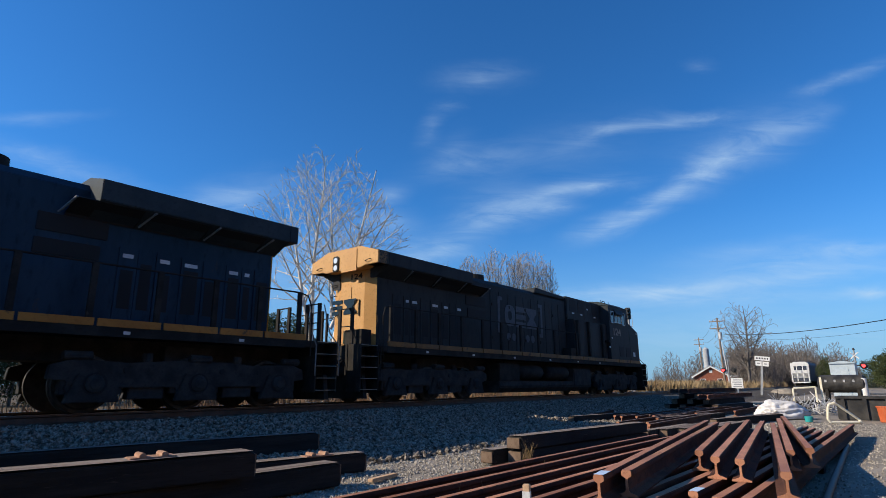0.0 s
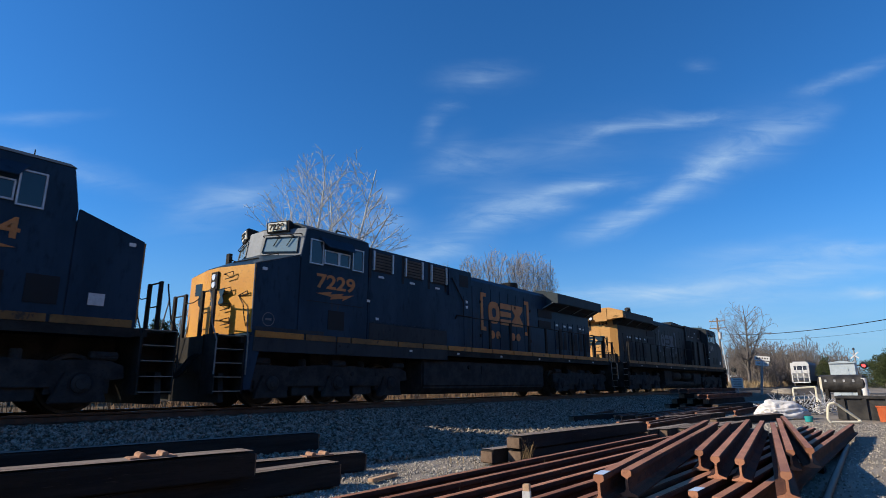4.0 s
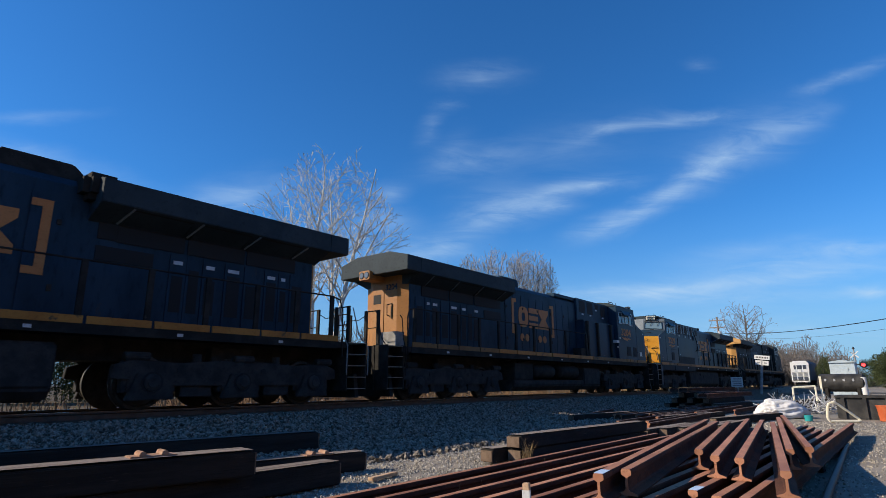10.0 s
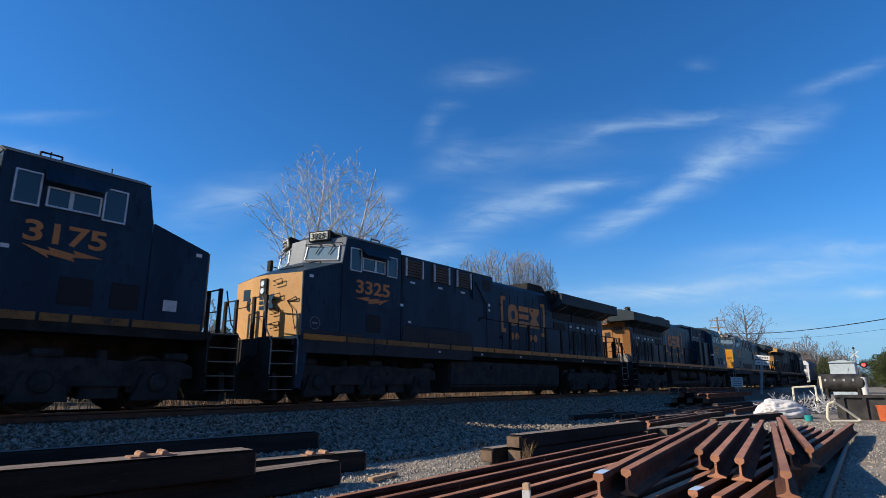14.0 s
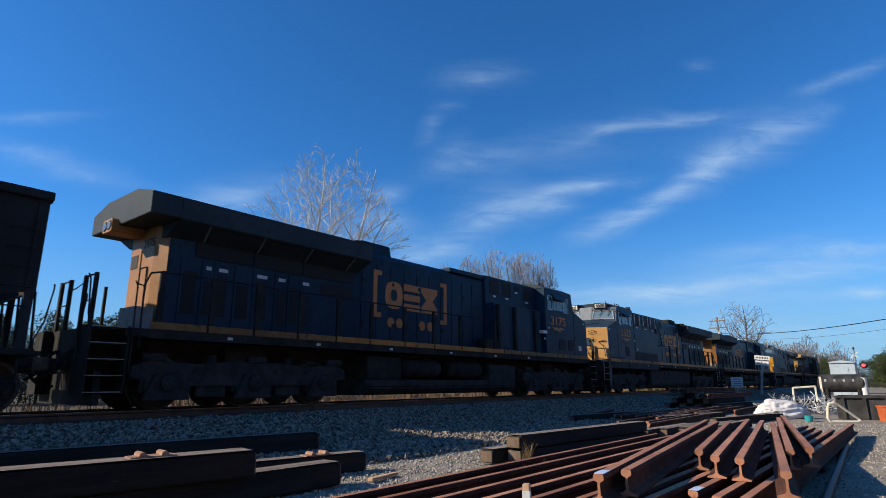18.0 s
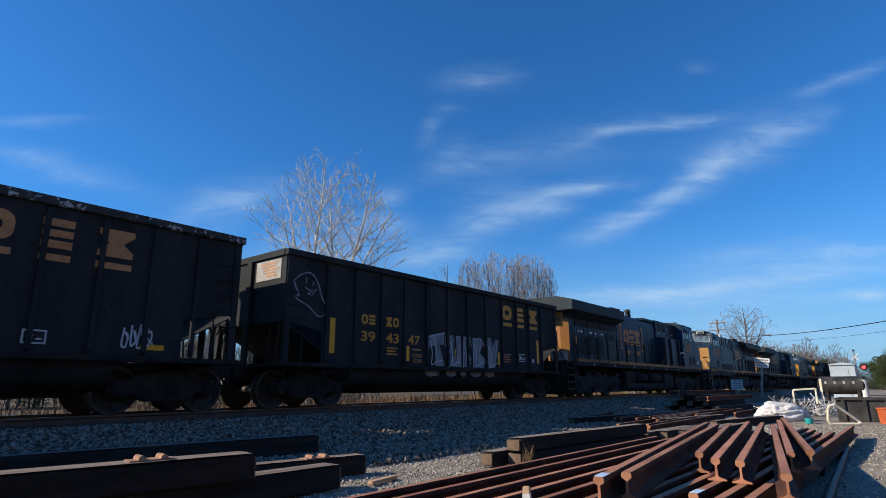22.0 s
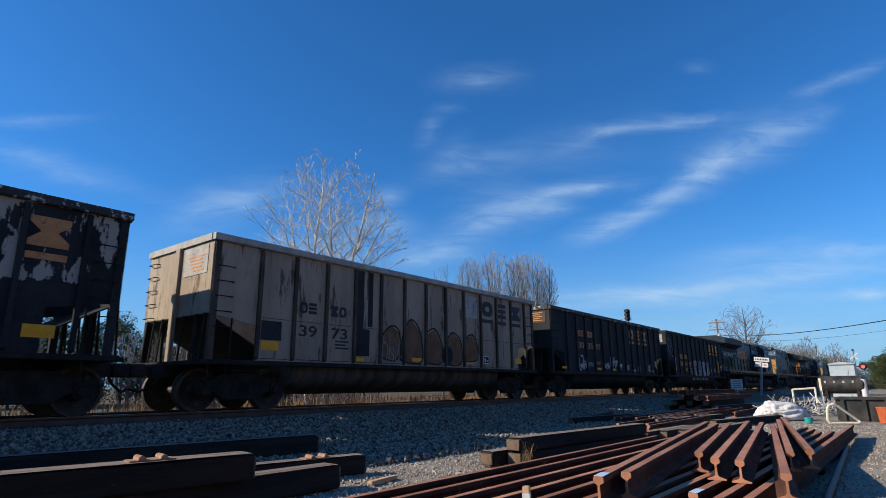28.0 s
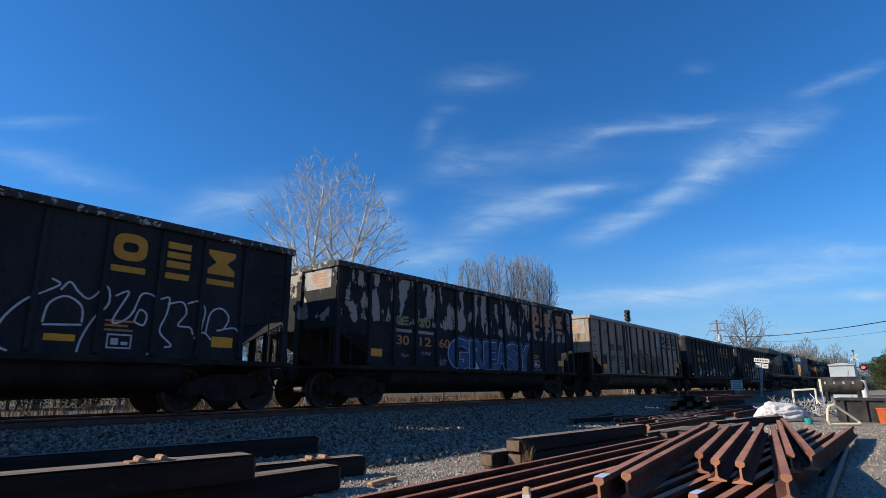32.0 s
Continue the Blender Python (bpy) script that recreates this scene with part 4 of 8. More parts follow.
    for k, a in enumerate(door):
        d = part("hood_door", B(Shape(), a, a + 0.57, 0.92, 0.940, 1.72, 3.98), body, t, bevel=0.006)
        if k % 2:
            part("door_latch", B(Shape(), a + 0.44, a + 0.52, 0.94, 0.962, 2.15, 2.27), M_BLACK, d)
            part("door_latch", B(Shape(), a + 0.44, a + 0.52, 0.94, 0.962, 3.4, 3.5), M_BLACK, d)
    # emblem on the hood: brackets, three marks, two dots
    u0, u1 = 10.95, 14.40
    xa, xb = min(X(u0), X(u1)), max(X(u0), X(u1))
    ink = M_ORANGE
    faded = newer is False and flip
    if faded:
        ink = surface("ghosted_lettering", (0.05, 0.06, 0.075), (0.075, 0.085, 0.10), 0.6, scale=3, fine=20, bump=0)
    y = -0.944
    for a, b in ((xa, 1), (xb, -1)):
        br = Shape().box(a, a + b * 0.16, y - 0.012, y, 2.42, 3.82).box(a, a + b * 0.34, y - 0.0121, y, 2.42, 2.56).box(a, a + b * 0.34, y - 0.0121, y, 3.68, 3.82)
        part("emblem_bracket", br, ink, t)
    w = (xb - xa - 1.0) / 3
    a = xa + 0.50
    part("emblem_mark", ring_piece(a, a + w - 0.06, y, 2.72, 3.55, 0.24), ink, t)
    part("emblem_mark", bars_piece(a + w, a + 2 * w - 0.06, y, 2.72, 3.55), ink, t)
    part("emblem_mark", bow_piece(a + 2 * w, a + 3 * w, y, 2.72, 3.55), ink, t)
    for c in (a + 0.25, a + 0.63, a + 2 * w + 0.05, a + 2 * w + 0.45):
        part("emblem_dot", Shape().rod((c, y, 2.30), (c, y - 0.012, 2.30), 0.15, n=18), ink, t)
    # exhaust housing on the roof
    if newer:
        ex = Shape()
        P(ex, [(13.4, top - 0.1), (13.5, 4.70), (14.7, 4.70), (15.2, top - 0.1)], -0.62, 0.72)
        part("exhaust_housing", ex, M_BLACK if not flip else body, t, bevel=0.03)
        if flip:
            st = Shape()
            P(st, [(10.74, top - 0.05), (10.74, 4.46), (8.75, 4.46), (8.75, top - 0.05)], -0.9, 0.945)
            part("hood_step", st, body, t, bevel=0.02)
    else:
        part("exhaust_stack", Shape().lathe_y([(-0.35, 0.30), (-0.35, 0.34), (0, 0.36)], 0, 0, 20).moved(Matrix.Translation((X(14.5), 0, top)) @ Matrix.Rotation(radians(-90), 4, "X")), M_BLACK, t)
        ex = Shape()
        ex.box(X(12.6), X(13.6), -0.35, 0.35, top - 0.02, top + 0.14, 0.02)
        part("roof_hatch", ex, body, t)
        for k in range(3):
            part("horn", Shape().rod(pt(13.9 - 0.1 * k, 0.3 - 0.2 * k, top + 0.12), pt(13.4 - 0.1 * k, 0.3 - 0.2 * k, top + 0.12), 0.03, 0.08, 10).box(X(13.8 - 0.1 * k), X(13.7 - 0.1 * k), -(0.32 - 0.2 * k), -(0.28 - 0.2 * k), top - 0.02, top + 0.12), M_BLACK, t)
        if flip:
            st = Shape()
            P(st, [(11.5, top - 0.05), (11.4, 4.54), (8.8, 4.44), (8.76, top - 0.05)], -0.9, 0.94)
            part("hood_step", st, body, t, bevel=0.02)
    # radiator section
    if newer:
        r0, r1, zb, zt, wo = 15.0, 21.13, 3.88, 4.34, 1.52
    elif flip:
        r0, r1, zb, zt, wo = 16.7, 21.3, 3.92, 4.30, 1.50
    else:
        r0, r1, zb, zt, wo = 16.0, 20.5, 3.92, 4.33, 1.50
    ring = [(-0.90, zb - 0.30), (0.90, zb - 0.30), (wo, zb), (wo, zt), (0.75, zt + 0.20), (-0.75, zt + 0.20), (-wo, zt), (-wo, zb)]
    s = Shape()
    s.prism_x(ring, X(r0), X(hood_end - 0.06))
    s.prism_x([(-wo, zb), (wo, zb), (wo, zt), (0.75, zt + 0.20), (-0.75, zt + 0.20), (-wo, zt)], X(hood_end - 0.061), X(r1))
    part("radiator_housing", s, (M_ROOF if not flip or newer else body), t, "dusty grey-blue radiator housing", bevel=0.012)
    if newer:
        for k in range(34):
            u = 15.5 + 0.095 * k * 1.6
            part("roof_cleat", Shape().box(X(u), X(u) + 0.05, -1.42, -1.36, zt + 0.01, zt + 0.035), M_BLACK, t)
    if newer:
        for a in (15.55, 17.0, 18.45):
            # dark sheets on the hood side, standing in for the wing's shadow
            part("radiator_screen", P(Shape(), [(a, zb - 0.62), (a + 1.38, zb - 0.62), (a + 1.38, zb - 0.28), (a, zb - 0.28)], 0.93, 0.952), M_DARK, t)
    for a in (15.6, 17.0, 18.4):
        part("radiator_screen", Shape().add([pt(a, 0.98, zb - 0.25), pt(a + 1.25, 0.98, zb - 0.25), pt(a + 1.25, 1.45, zb - 0.035), pt(a, 1.45, zb - 0.035), pt(a, 0.95, zb - 0.3), pt(a + 1.25, 0.95, zb - 0.3), pt(a + 1.25, 1.42, zb - 0.01), pt(a, 1.42, zb - 0.01)],
             [(0, 1, 2, 3), (0, 3, 7, 4), (1, 5, 6, 2), (0, 4, 5, 1), (3, 2, 6, 7)]), M_DARK, t)
    for a in (15.5, 16.93, 18.33, 19.70):
        part("screen_divider", Shape().rod(pt(a, 0.99, zb - 0.26), pt(a + 0.12, 1.47, zb - 0.03), 0.022), M_SURROUND, t)
    if newer:
        part("intake_duct", B(Shape(), 14.75, 15.45, 0.70, 1.30, 3.95, 4.50), M_BLACK, t, bevel=0.12)
    # end wall of the long hood
    s = Shape()
    ue = hood_end
    B(s, ue - 0.03, ue + 0.0, -0.55, 0.55, 1.58, zb)
    for side in (1, -1):
        s.add([pt(ue, side * 0.55, 1.58), pt(ue - 0.14, side * 0.93, 1.58), pt(ue - 0.14, side * 0.93, zb), pt(ue, side * 0.55, zb), pt(ue - 0.03, side * 0.55, 1.58), pt(ue - 0.17, side * 0.90, 1.58), pt(ue - 0.17, side * 0.90, zb), pt(ue - 0.03, side * 0.55, zb)],
              [(0, 1, 2, 3), (4, 7, 6, 5), (0, 4, 5, 1), (1, 5, 6, 2), (2, 6, 7, 3), (3, 7, 4, 0)])
    part("hood_end_wall", s, gold, t, "golden yellow hood end")
    if flip:
        xe = X(ue)
        if newer:
            words("road_number", number, xe - 0.006, -0.05, 3.44, 0.19, 0.52, M_BLUE, t, 0.004, -90)
            hl = part("headlight", Shape().box(xe - 0.70, xe - 0.02, 0.0, 0.48, zb - 0.16, zb + 0.13, 0.04), M_END_ORANGE, t)
        else:
            words("road_number", number, xe - 0.006, 0.05, 3.64, 0.17, 0.50, M_BLACK, t, 0.004, -90)
            cap = Shape()
            cap.prism_x([(-wo, zb), (-0.98, zb), (-0.80, zb - 0.05), (0.80, zb - 0.05), (0.98, zb), (wo, zb), (wo, zt - 0.02), (0.75, zt + 0.22), (-0.75, zt + 0.22), (-wo, zt - 0.02)], xe - 0.39, xe - 0.015)
            part("end_cap", cap, gold, t, bevel=0.012)
            part("end_cap_panel", Shape().box(xe - 0.41, xe - 0.38, -0.60, 0.08, zb - 0.12, zt + 0.16), gold, t)
            for w0 in (-1.2, 1.0):
                part("grab_iron", Shape().pipe([(xe - 0.39, -w0, 4.02), (xe - 0.45, -w0, 4.02), (xe - 0.45, -w0 - 0.2, 4.06), (xe - 0.39, -w0 - 0.2, 4.06)], 0.011), M_BLACK, t)
            hl = part("headlight", Shape().box(xe - 0.42, xe - 0.38, 0.20, 0.46, 3.86, 4.34, 0.05), M_BLACK, t)
            part("end_opening", Shape().box(xe - 0.03, xe - 0.012, 0.53, 0.87, 3.38, 3.90), M_DARK, t)
            for z in (3.5, 3.15, 2.8, 2.45):
                part("grab_iron", Shape().pipe([(xe - 0.01, 0.90, z), (xe - 0.09, 0.90, z), (xe - 0.09, 0.68, z + 0.03), (xe - 0.01, 0.68, z + 0.03)], 0.011), M_BLACK, t)
        for k in range(2):
            c = (xe - 0.72, 0.13 + 0.22 * k, zb - 0.015) if newer else (xe - 0.43, 0.33, 3.98 + 0.23 * k)
            part("headlamp", Shape().rod(c, (c[0] + 0.03, c[1], c[2]), 0.088 if newer else 0.085, n=18), M_LAMP_DARK if newer else M_LAMP_GLASS, hl)
            part("lamp_ring", Shape().rod((c[0] + 0.012, c[1], c[2]), (c[0] + 0.06, c[1], c[2]), 0.112, n=18), M_BLACK, hl)
        part("end_door", Shape().box(xe - 0.02, xe, 0.02, 0.50, 1.70, 3.40), gold, t)
        if newer:
            part("end_window", Shape().box(xe - 0.03, xe - 0.02, 0.14, 0.48, 3.02, 3.32), M_DARK, t)
        part("door_handle", Shape().pipe([(xe - 0.01, -0.22, 2.6), (xe - 0.10, -0.22, 2.62), (xe - 0.10, -0.22, 2.95), (xe - 0.02, -0.36, 2.98), (xe - 0.02, -0.36, 2.5)], 0.016), M_BLACK, t)
        if newer is False:
            part("emblem_mark", bow_piece(0, 0.55, 0, 0, 0.46).moved(pose(xe - 0.022, 0.33, 2.58, 0, 0, -90)), M_BLUE, t)
            part("emblem_mark", bars_piece(0, 0.46, 0, 0, 0.46).moved(pose(xe - 0.022, 0.86, 2.58, 0, 0, -90)), M_BLUE, t)
        part("platform_locker", Shape().box(xe - 0.40, xe - 0.02, -0.90, -0.20, 1.57, 2.05), M_PIPE_GREY if newer else M_BLACK, t, "grey steel locker")
    # narrow radiator doors with dark screens
    for k, (a, b) in enumerate(((16.68, 16.98), (17.05, 17.33), (17.42, 17.72), (17.95, 18.33), (18.45, 18.82), (19.0, 19.32), (19.40, 19.62), (19.74, 20.1))):
        d = part("screen_door", B(Shape(), a - 0.03, b + 0.03, 0.92, 0.945, 1.74, 3.20), body, t)
        part("screen", B(Shape(), a + 0.03, b - 0.03, 0.945, 0.952, 1.98, 2.92 if k % 2 else 2.75), M_DARK, d)
        if k % 3 != 1:
            part("small_plate", B(Shape(), a + 0.04, b - 0.06, 0.945, 0.955, 3.0, 3.08), M_FRAME, d)
    part("upper_vent", B(Shape(), 15.2, 16.4, 0.92, 0.946, 3.28, 3.62), M_DARK, t)
    part("upper_vent", B(Shape(), 15.2, 16.3, 0.92, 0.946, 2.85, 3.14), M_DARK, t)
    # walkway handrail
    posts = ([8.75] if flip else [9.62]) + [10.83, 12.2, 13.55, 14.9, 16.1, 17.3, 18.5, 19.6, 20.7]
    for u in posts:
        part("rail_post", B(Shape(), u - 0.055, u + 0.055, 1.40, 1.46, 1.45, 2.73), M_BLACK, t)
    part("handrail", Shape().pipe([pt(posts[0], 1.44, 2.72), pt(posts[-1], 1.44, 2.72), pt(20.95, 1.44, 2.66), pt(21.05, 1.46, 2.4), pt(21.05, 1.5, 1.2)], 0.019), M_BLACK, t)
    for u in posts[1::2]:
        part("far_rail_post", B(Shape(), u - 0.03, u + 0.03, -1.46, -1.40, 1.56, 2.73), M_BLACK, t)
    # fuel tank, air tanks
    if not flip:
        s = Shape()
        s.prism_x([(-1.15, 0.20), (1.15, 0.20), (1.36, 0.42), (1.36, 1.22), (-1.36, 1.22), (-1.36, 0.42)], 7.25, 14.70)
        part("fuel_tank", s, M_TRUCK, t, "grimy black fuel tank", bevel=0.05)
        part("sight_glass", B(Shape(), 10.35, 10.42, 1.36, 1.38, 0.85, 1.1), M_TRUCK, t)
        part("filler_cap", Shape().rod((9.6, -1.36, 1.05), (9.6, -1.42, 1.05), 0.07, n=12), M_BLACK, t)
    else:
        s = Shape()
        s.prism_x([(-1.15, 0.20), (1.15, 0.20), (1.36, 0.40), (1.36, 0.62), (-1.36, 0.62), (-1.36, 0.40)], X(15.0), X(9.06))
        part("fuel_tank", s, M_TRUCK, t, "grimy black fuel tank", bevel=0.04)
        s = Shape()
        s.prism_x([(-1.15, 0.20), (1.15, 0.20), (1.36, 0.40), (1.36, 1.16), (-1.36, 1.16), (-1.36, 0.40)], X(9.06), X(7.32))
        part("fuel_tank", s, M_TRUCK, t, bevel=0.04)
        part("piping_bay", B(Shape(), 9.06, 13.5, -1.0, 0.62, 0.60, 1.42), M_BLACK, t)
        for a, b in ((9.35, 11.2), (11.6, 13.4)):
            s = Shape()
            prof = [(a, 0.12), (a + 0.06, 0.24), (a + 0.14, 0.28), (b - 0.14, 0.28), (b - 0.06, 0.24), (b, 0.12)]
            s.lathe_y([(q, r) for q, r in prof], 0, 0, 20)
            s.moved(Matrix(((0, 1, 0, 0), (1, 0, 0, 0), (0, 0, 1, 0), (0, 0, 0, 1))))
            s.v = [(X(x), y - 1.05, z + 0.96) for x, y, z in s.v]
            part("air_tank", s, M_BLACK, t, "black steel air reservoir", smooth=True)
        s = Shape()
        B(s, 13.5, 14.9, -1.2, 1.30, 0.62, 1.25)
        part("equipment_box", s, M_BLACK, t, bevel=0.03)
    loco_truck(t, X(3.95))
    loco_truck(t, X(18.35))
    return t


TRAIN = []       # each thing of the train with its place along it
for number, flip, left, newer, body, label in (
        ("124", True, 83.43, False, M_GREY_BLUE, "grimy faded blue locomotive with golden yellow hood end, leading"),
        ("7229", False, 61.12, False, M_BLUE, "dark blue diesel locomotive with a yellow nose, rolling backwards"),
        ("3204", True, 38.81, True, M_BLUE, "dark blue diesel locomotive with deep radiator wings and yellow end"),
        ("3325", False, 16.50, True, M_BLUE, "clean dark blue diesel locomotive with pale yellow nose and window frames"),
        ("3175", True, -5.81, True, M_BLUE, "dark blue diesel locomotive coupled ahead of the coal gondolas")):
    TRAIN.append((locomotive(number, flip, left, newer, body, label), left))


# ---- coal gondolas ----
M_COAL_BLACK = surface("sooty_black_car_paint", (0.021, 0.0235, 0.025), (0.037, 0.040, 0.042), 0.7, shine=0.08, scale=1.1, fine=14, bump=0.12, worn=(0.050, 0.044, 0.038), worn_at=0.63, stretch=(1, 1, 0.4))
M_CAR_GREY = surface("dirty_pale_grey_car_paint", (0.26, 0.21, 0.155), (0.37, 0.305, 0.225), 0.75, scale=0.9, fine=10, bump=0.12, worn=(0.115, 0.080, 0.055), worn_at=0.55, stretch=(1.6, 1, 0.28))
M_SOOT_GREY = surface("sooty_grey_underbody", (0.045, 0.040, 0.034), (0.12, 0.105, 0.085), 0.75, scale=1.4, fine=12, bump=0.15, stretch=(2.2, 1, 0.4))
M_CAR_RUST = surface("sooty_rusted_side_post", (0.045, 0.034, 0.026), (0.10, 0.075, 0.055), 0.8, scale=2.2, fine=16, bump=0.2, stretch=(1, 1, 0.5))
M_RIM_WORN = surface("scuffed_top_rim", (0.030, 0.030, 0.030), (0.055, 0.053, 0.05), 0.7, scale=3.0, fine=18, bump=0.2, worn=(0.50, 0.50, 0.48), worn_at=0.545)
M_RIM_PALE = surface("pale_scuffed_rim", (0.30, 0.29, 0.27), (0.42, 0.41, 0.38), 0.75, scale=3, fine=18, bump=0.2, worn=(0.08, 0.07, 0.06), worn_at=0.60)
M_CAR_YELLOW = surface("yellow_car_lettering", (0.58, 0.26, 0.03), (0.64, 0.31, 0.045), 0.6, scale=3, fine=24, bump=0)
M_REFLECTOR = surface("yellow_reflective_strip", (0.80, 0.36, 0.02), (0.86, 0.42, 0.035), 0.4, scale=4, fine=24, bump=0)
M_CAR_ORANGE = surface("weathered_orange_lettering", (0.46, 0.21, 0.085), (0.56, 0.27, 0.11), 0.7, scale=4, fine=24, bump=0, worn=(0.10, 0.06, 0.03), worn_at=0.60)
M_INK = surface("navy_lettering", (0.02, 0.026, 0.035), (0.03, 0.036, 0.045), 0.6, scale=4, fine=24, bump=0)
M_SPRAY = surface("white_spray_paint", (0.50, 0.52, 0.54), (0.64, 0.66, 0.68), 0.7, scale=6, fine=30, bump=0)
M_SPRAY_GREY = surface("thin_silver_spray_paint", (0.13, 0.15, 0.17), (0.32, 0.345, 0.37), 0.6, scale=3, fine=16, bump=0, spread=0.2, stretch=(3, 1, 0.7))
M_SPRAY_BLUE = surface("blue_spray_paint", (0.018, 0.080, 0.17), (0.034, 0.125, 0.25), 0.55, scale=2.5, fine=14, bump=0, worn=(0.02, 0.05, 0.17), worn_at=0.60)
M_SPRAY_NAVY = surface("navy_spray_outline", (0.022, 0.06, 0.14), (0.035, 0.085, 0.19), 0.6, scale=2.5, fine=14, bump=0)
M_SPRAY_TAN = surface("tan_spray_paint", (0.13, 0.068, 0.034), (0.21, 0.115, 0.062), 0.7, scale=2.5, fine=14, bump=0)
M_GREENISH = surface("dull_green_lettering", (0.22, 0.26, 0.10), (0.28, 0.31, 0.13), 0.7, scale=4, fine=24, bump=0)


def peeling(name):
    """Black paint that has come off in ragged sheets and shows the pale primer."""
    m = surface(name, (0.019, 0.021, 0.023), (0.034, 0.036, 0.038), 0.7, shine=0.08, scale=1.1, fine=14, bump=0.1)
    nt = m.node_tree
    N, L = nt.nodes, nt.links
    bsdf = N["Principled BSDF"]
    old = bsdf.inputs["Base Color"].links[0].from_socket
    tc = N.new("ShaderNodeTexCoord")
    sep = N.new("ShaderNodeSeparateXYZ")
    L.new(tc.outputs["Object"], sep.inputs[0])
    mp = N.new("ShaderNodeMapping")
    mp.inputs["Scale"].default_value = (2.0, 1, 0.75)
    L.new(tc.outputs["Object"], mp.inputs["Vector"])
    n = N.new("ShaderNodeTexNoise")
    n.inputs["Scale"].default_value, n.inputs["Detail"].default_value, n.inputs["Roughness"].default_value = 1.25, 9, 0.62
    L.new(mp.outputs[0], n.inputs["Vector"])
    # it peels on the upper half only
    r = N.new("ShaderNodeMapRange")
    r.inputs["From Min"].default_value, r.inputs["From Max"].default_value = 1.95, 2.35
    r.inputs["To Min"].default_value, r.inputs["To Max"].default_value = -0.35, 0.0
    L.new(sep.outputs["Z"], r.inputs["Value"])
    ad = N.new("ShaderNodeMath")
    L.new(n.outputs["Fac"], ad.inputs[0])
    L.new(r.outputs[0], ad.inputs[1])
    th = N.new("ShaderNodeMapRange")
    th.inputs["From Min"].default_value, th.inputs["From Max"].default_value = 0.512, 0.528
    L.new(ad.outputs[0], th.inputs["Value"])
    mx = N.new("ShaderNodeMix")
    mx.data_type = "RGBA"
    L.new(th.outputs[0], mx.inputs["Factor"])
    L.new(old, mx.inputs["A"])
    mx.inputs["B"].default_value = (0.36, 0.335, 0.29, 1)
    L.new(mx.outputs["Result"], bsdf.inputs["Base Color"])
    return m


M_PEEL = peeling("peeling_black_over_primer")


def car_truck(parent, centre):
    s = Shape()
    for side in (-1, 1):
        y0, y1 = side * 0.93, side * 1.10
        ring = [(-1.12, 0.40), (-1.12, 0.60), (-0.75, 0.66), (-0.45, 0.80), (0.45, 0.80), (0.75, 0.66), (1.12, 0.60), (1.12, 0.40), (0.66, 0.40), (0.42, 0.24), (-0.42, 0.24), (-0.66, 0.40)]
        s.prism_y([(centre + a, b) for a, b in ring], y0, y1)
        for a in (-0.89, 0.89):
            s.rod((centre + a, side * 1.0, 0.457), (centre + a, side * 1.20, 0.457), 0.12, n=12)
            s.box(centre + a - 0.16, centre + a + 0.16, side * 0.95, side * 1.14, 0.34, 0.62, 0.02)
        for a in (-0.2, 0.0, 0.2):
            s.rod((centre + a, side * 1.06, 0.32), (centre + a, side * 1.06, 0.62), 0.075, n=8)
    s.box(centre - 0.25, centre + 0.25, -1.05, 1.05, 0.50, 0.82)
    t = part("truck", s, M_BLACK, parent, "sooty cast-steel two-axle truck", bevel=0.012)
    for a in (-0.89, 0.89):
        w = part("wheelset", CAR_WHEEL, None, t)
        w.matrix_basis = pose(centre + a, 0, 0.457)
        WHEELS.append((w, centre + a, 0.457))


def ribbon(points, width, y, thick=0.004):
    """A flat brush stroke on the plane y, through (x, z) points, as one strip."""
    s = Shape()
    n = len(points)
    vs, fs = [], []
    for k, (x, z) in enumerate(points):
        (a, b), (c, d) = points[max(k - 1, 0)], points[min(k + 1, n - 1)]
        l = math.hypot(c - a, d - b) or 1.0
        ox, oz = -(d - b) / l * width / 2, (c - a) / l * width / 2
        vs += [(x + ox, y - thick, z + oz), (x - ox, y - thick, z - oz), (x + ox, y, z + oz), (x - ox, y, z - oz)]
    for k in range(n - 1):
        i, j = 4 * k, 4 * k + 4
        fs += [(i, j, j + 1, i + 1), (i, i + 2, j + 2, j), (i + 1, j + 1, j + 3, i + 3)]
    return s.add(vs, fs)


def curl(pts, n=5):
    """A smooth run through points."""
    out = []
    p = [pts[0]] + list(pts) + [pts[-1]]
    for i in range(1, len(p) - 2):
        for k in range(n):
            t = k / n
            q = [0.5 * ((2 * p[i][j]) + (-p[i - 1][j] + p[i + 1][j]) * t + (2 * p[i - 1][j] - 5 * p[i][j] + 4 * p[i + 1][j] - p[i + 2][j]) * t * t
                        + (-p[i - 1][j] + 3 * p[i][j] - 3 * p[i + 1][j] + p[i + 2][j]) * t ** 3) for j in (0, 1)]
            out.append(tuple(q))
    return out + [tuple(pts[-1])]


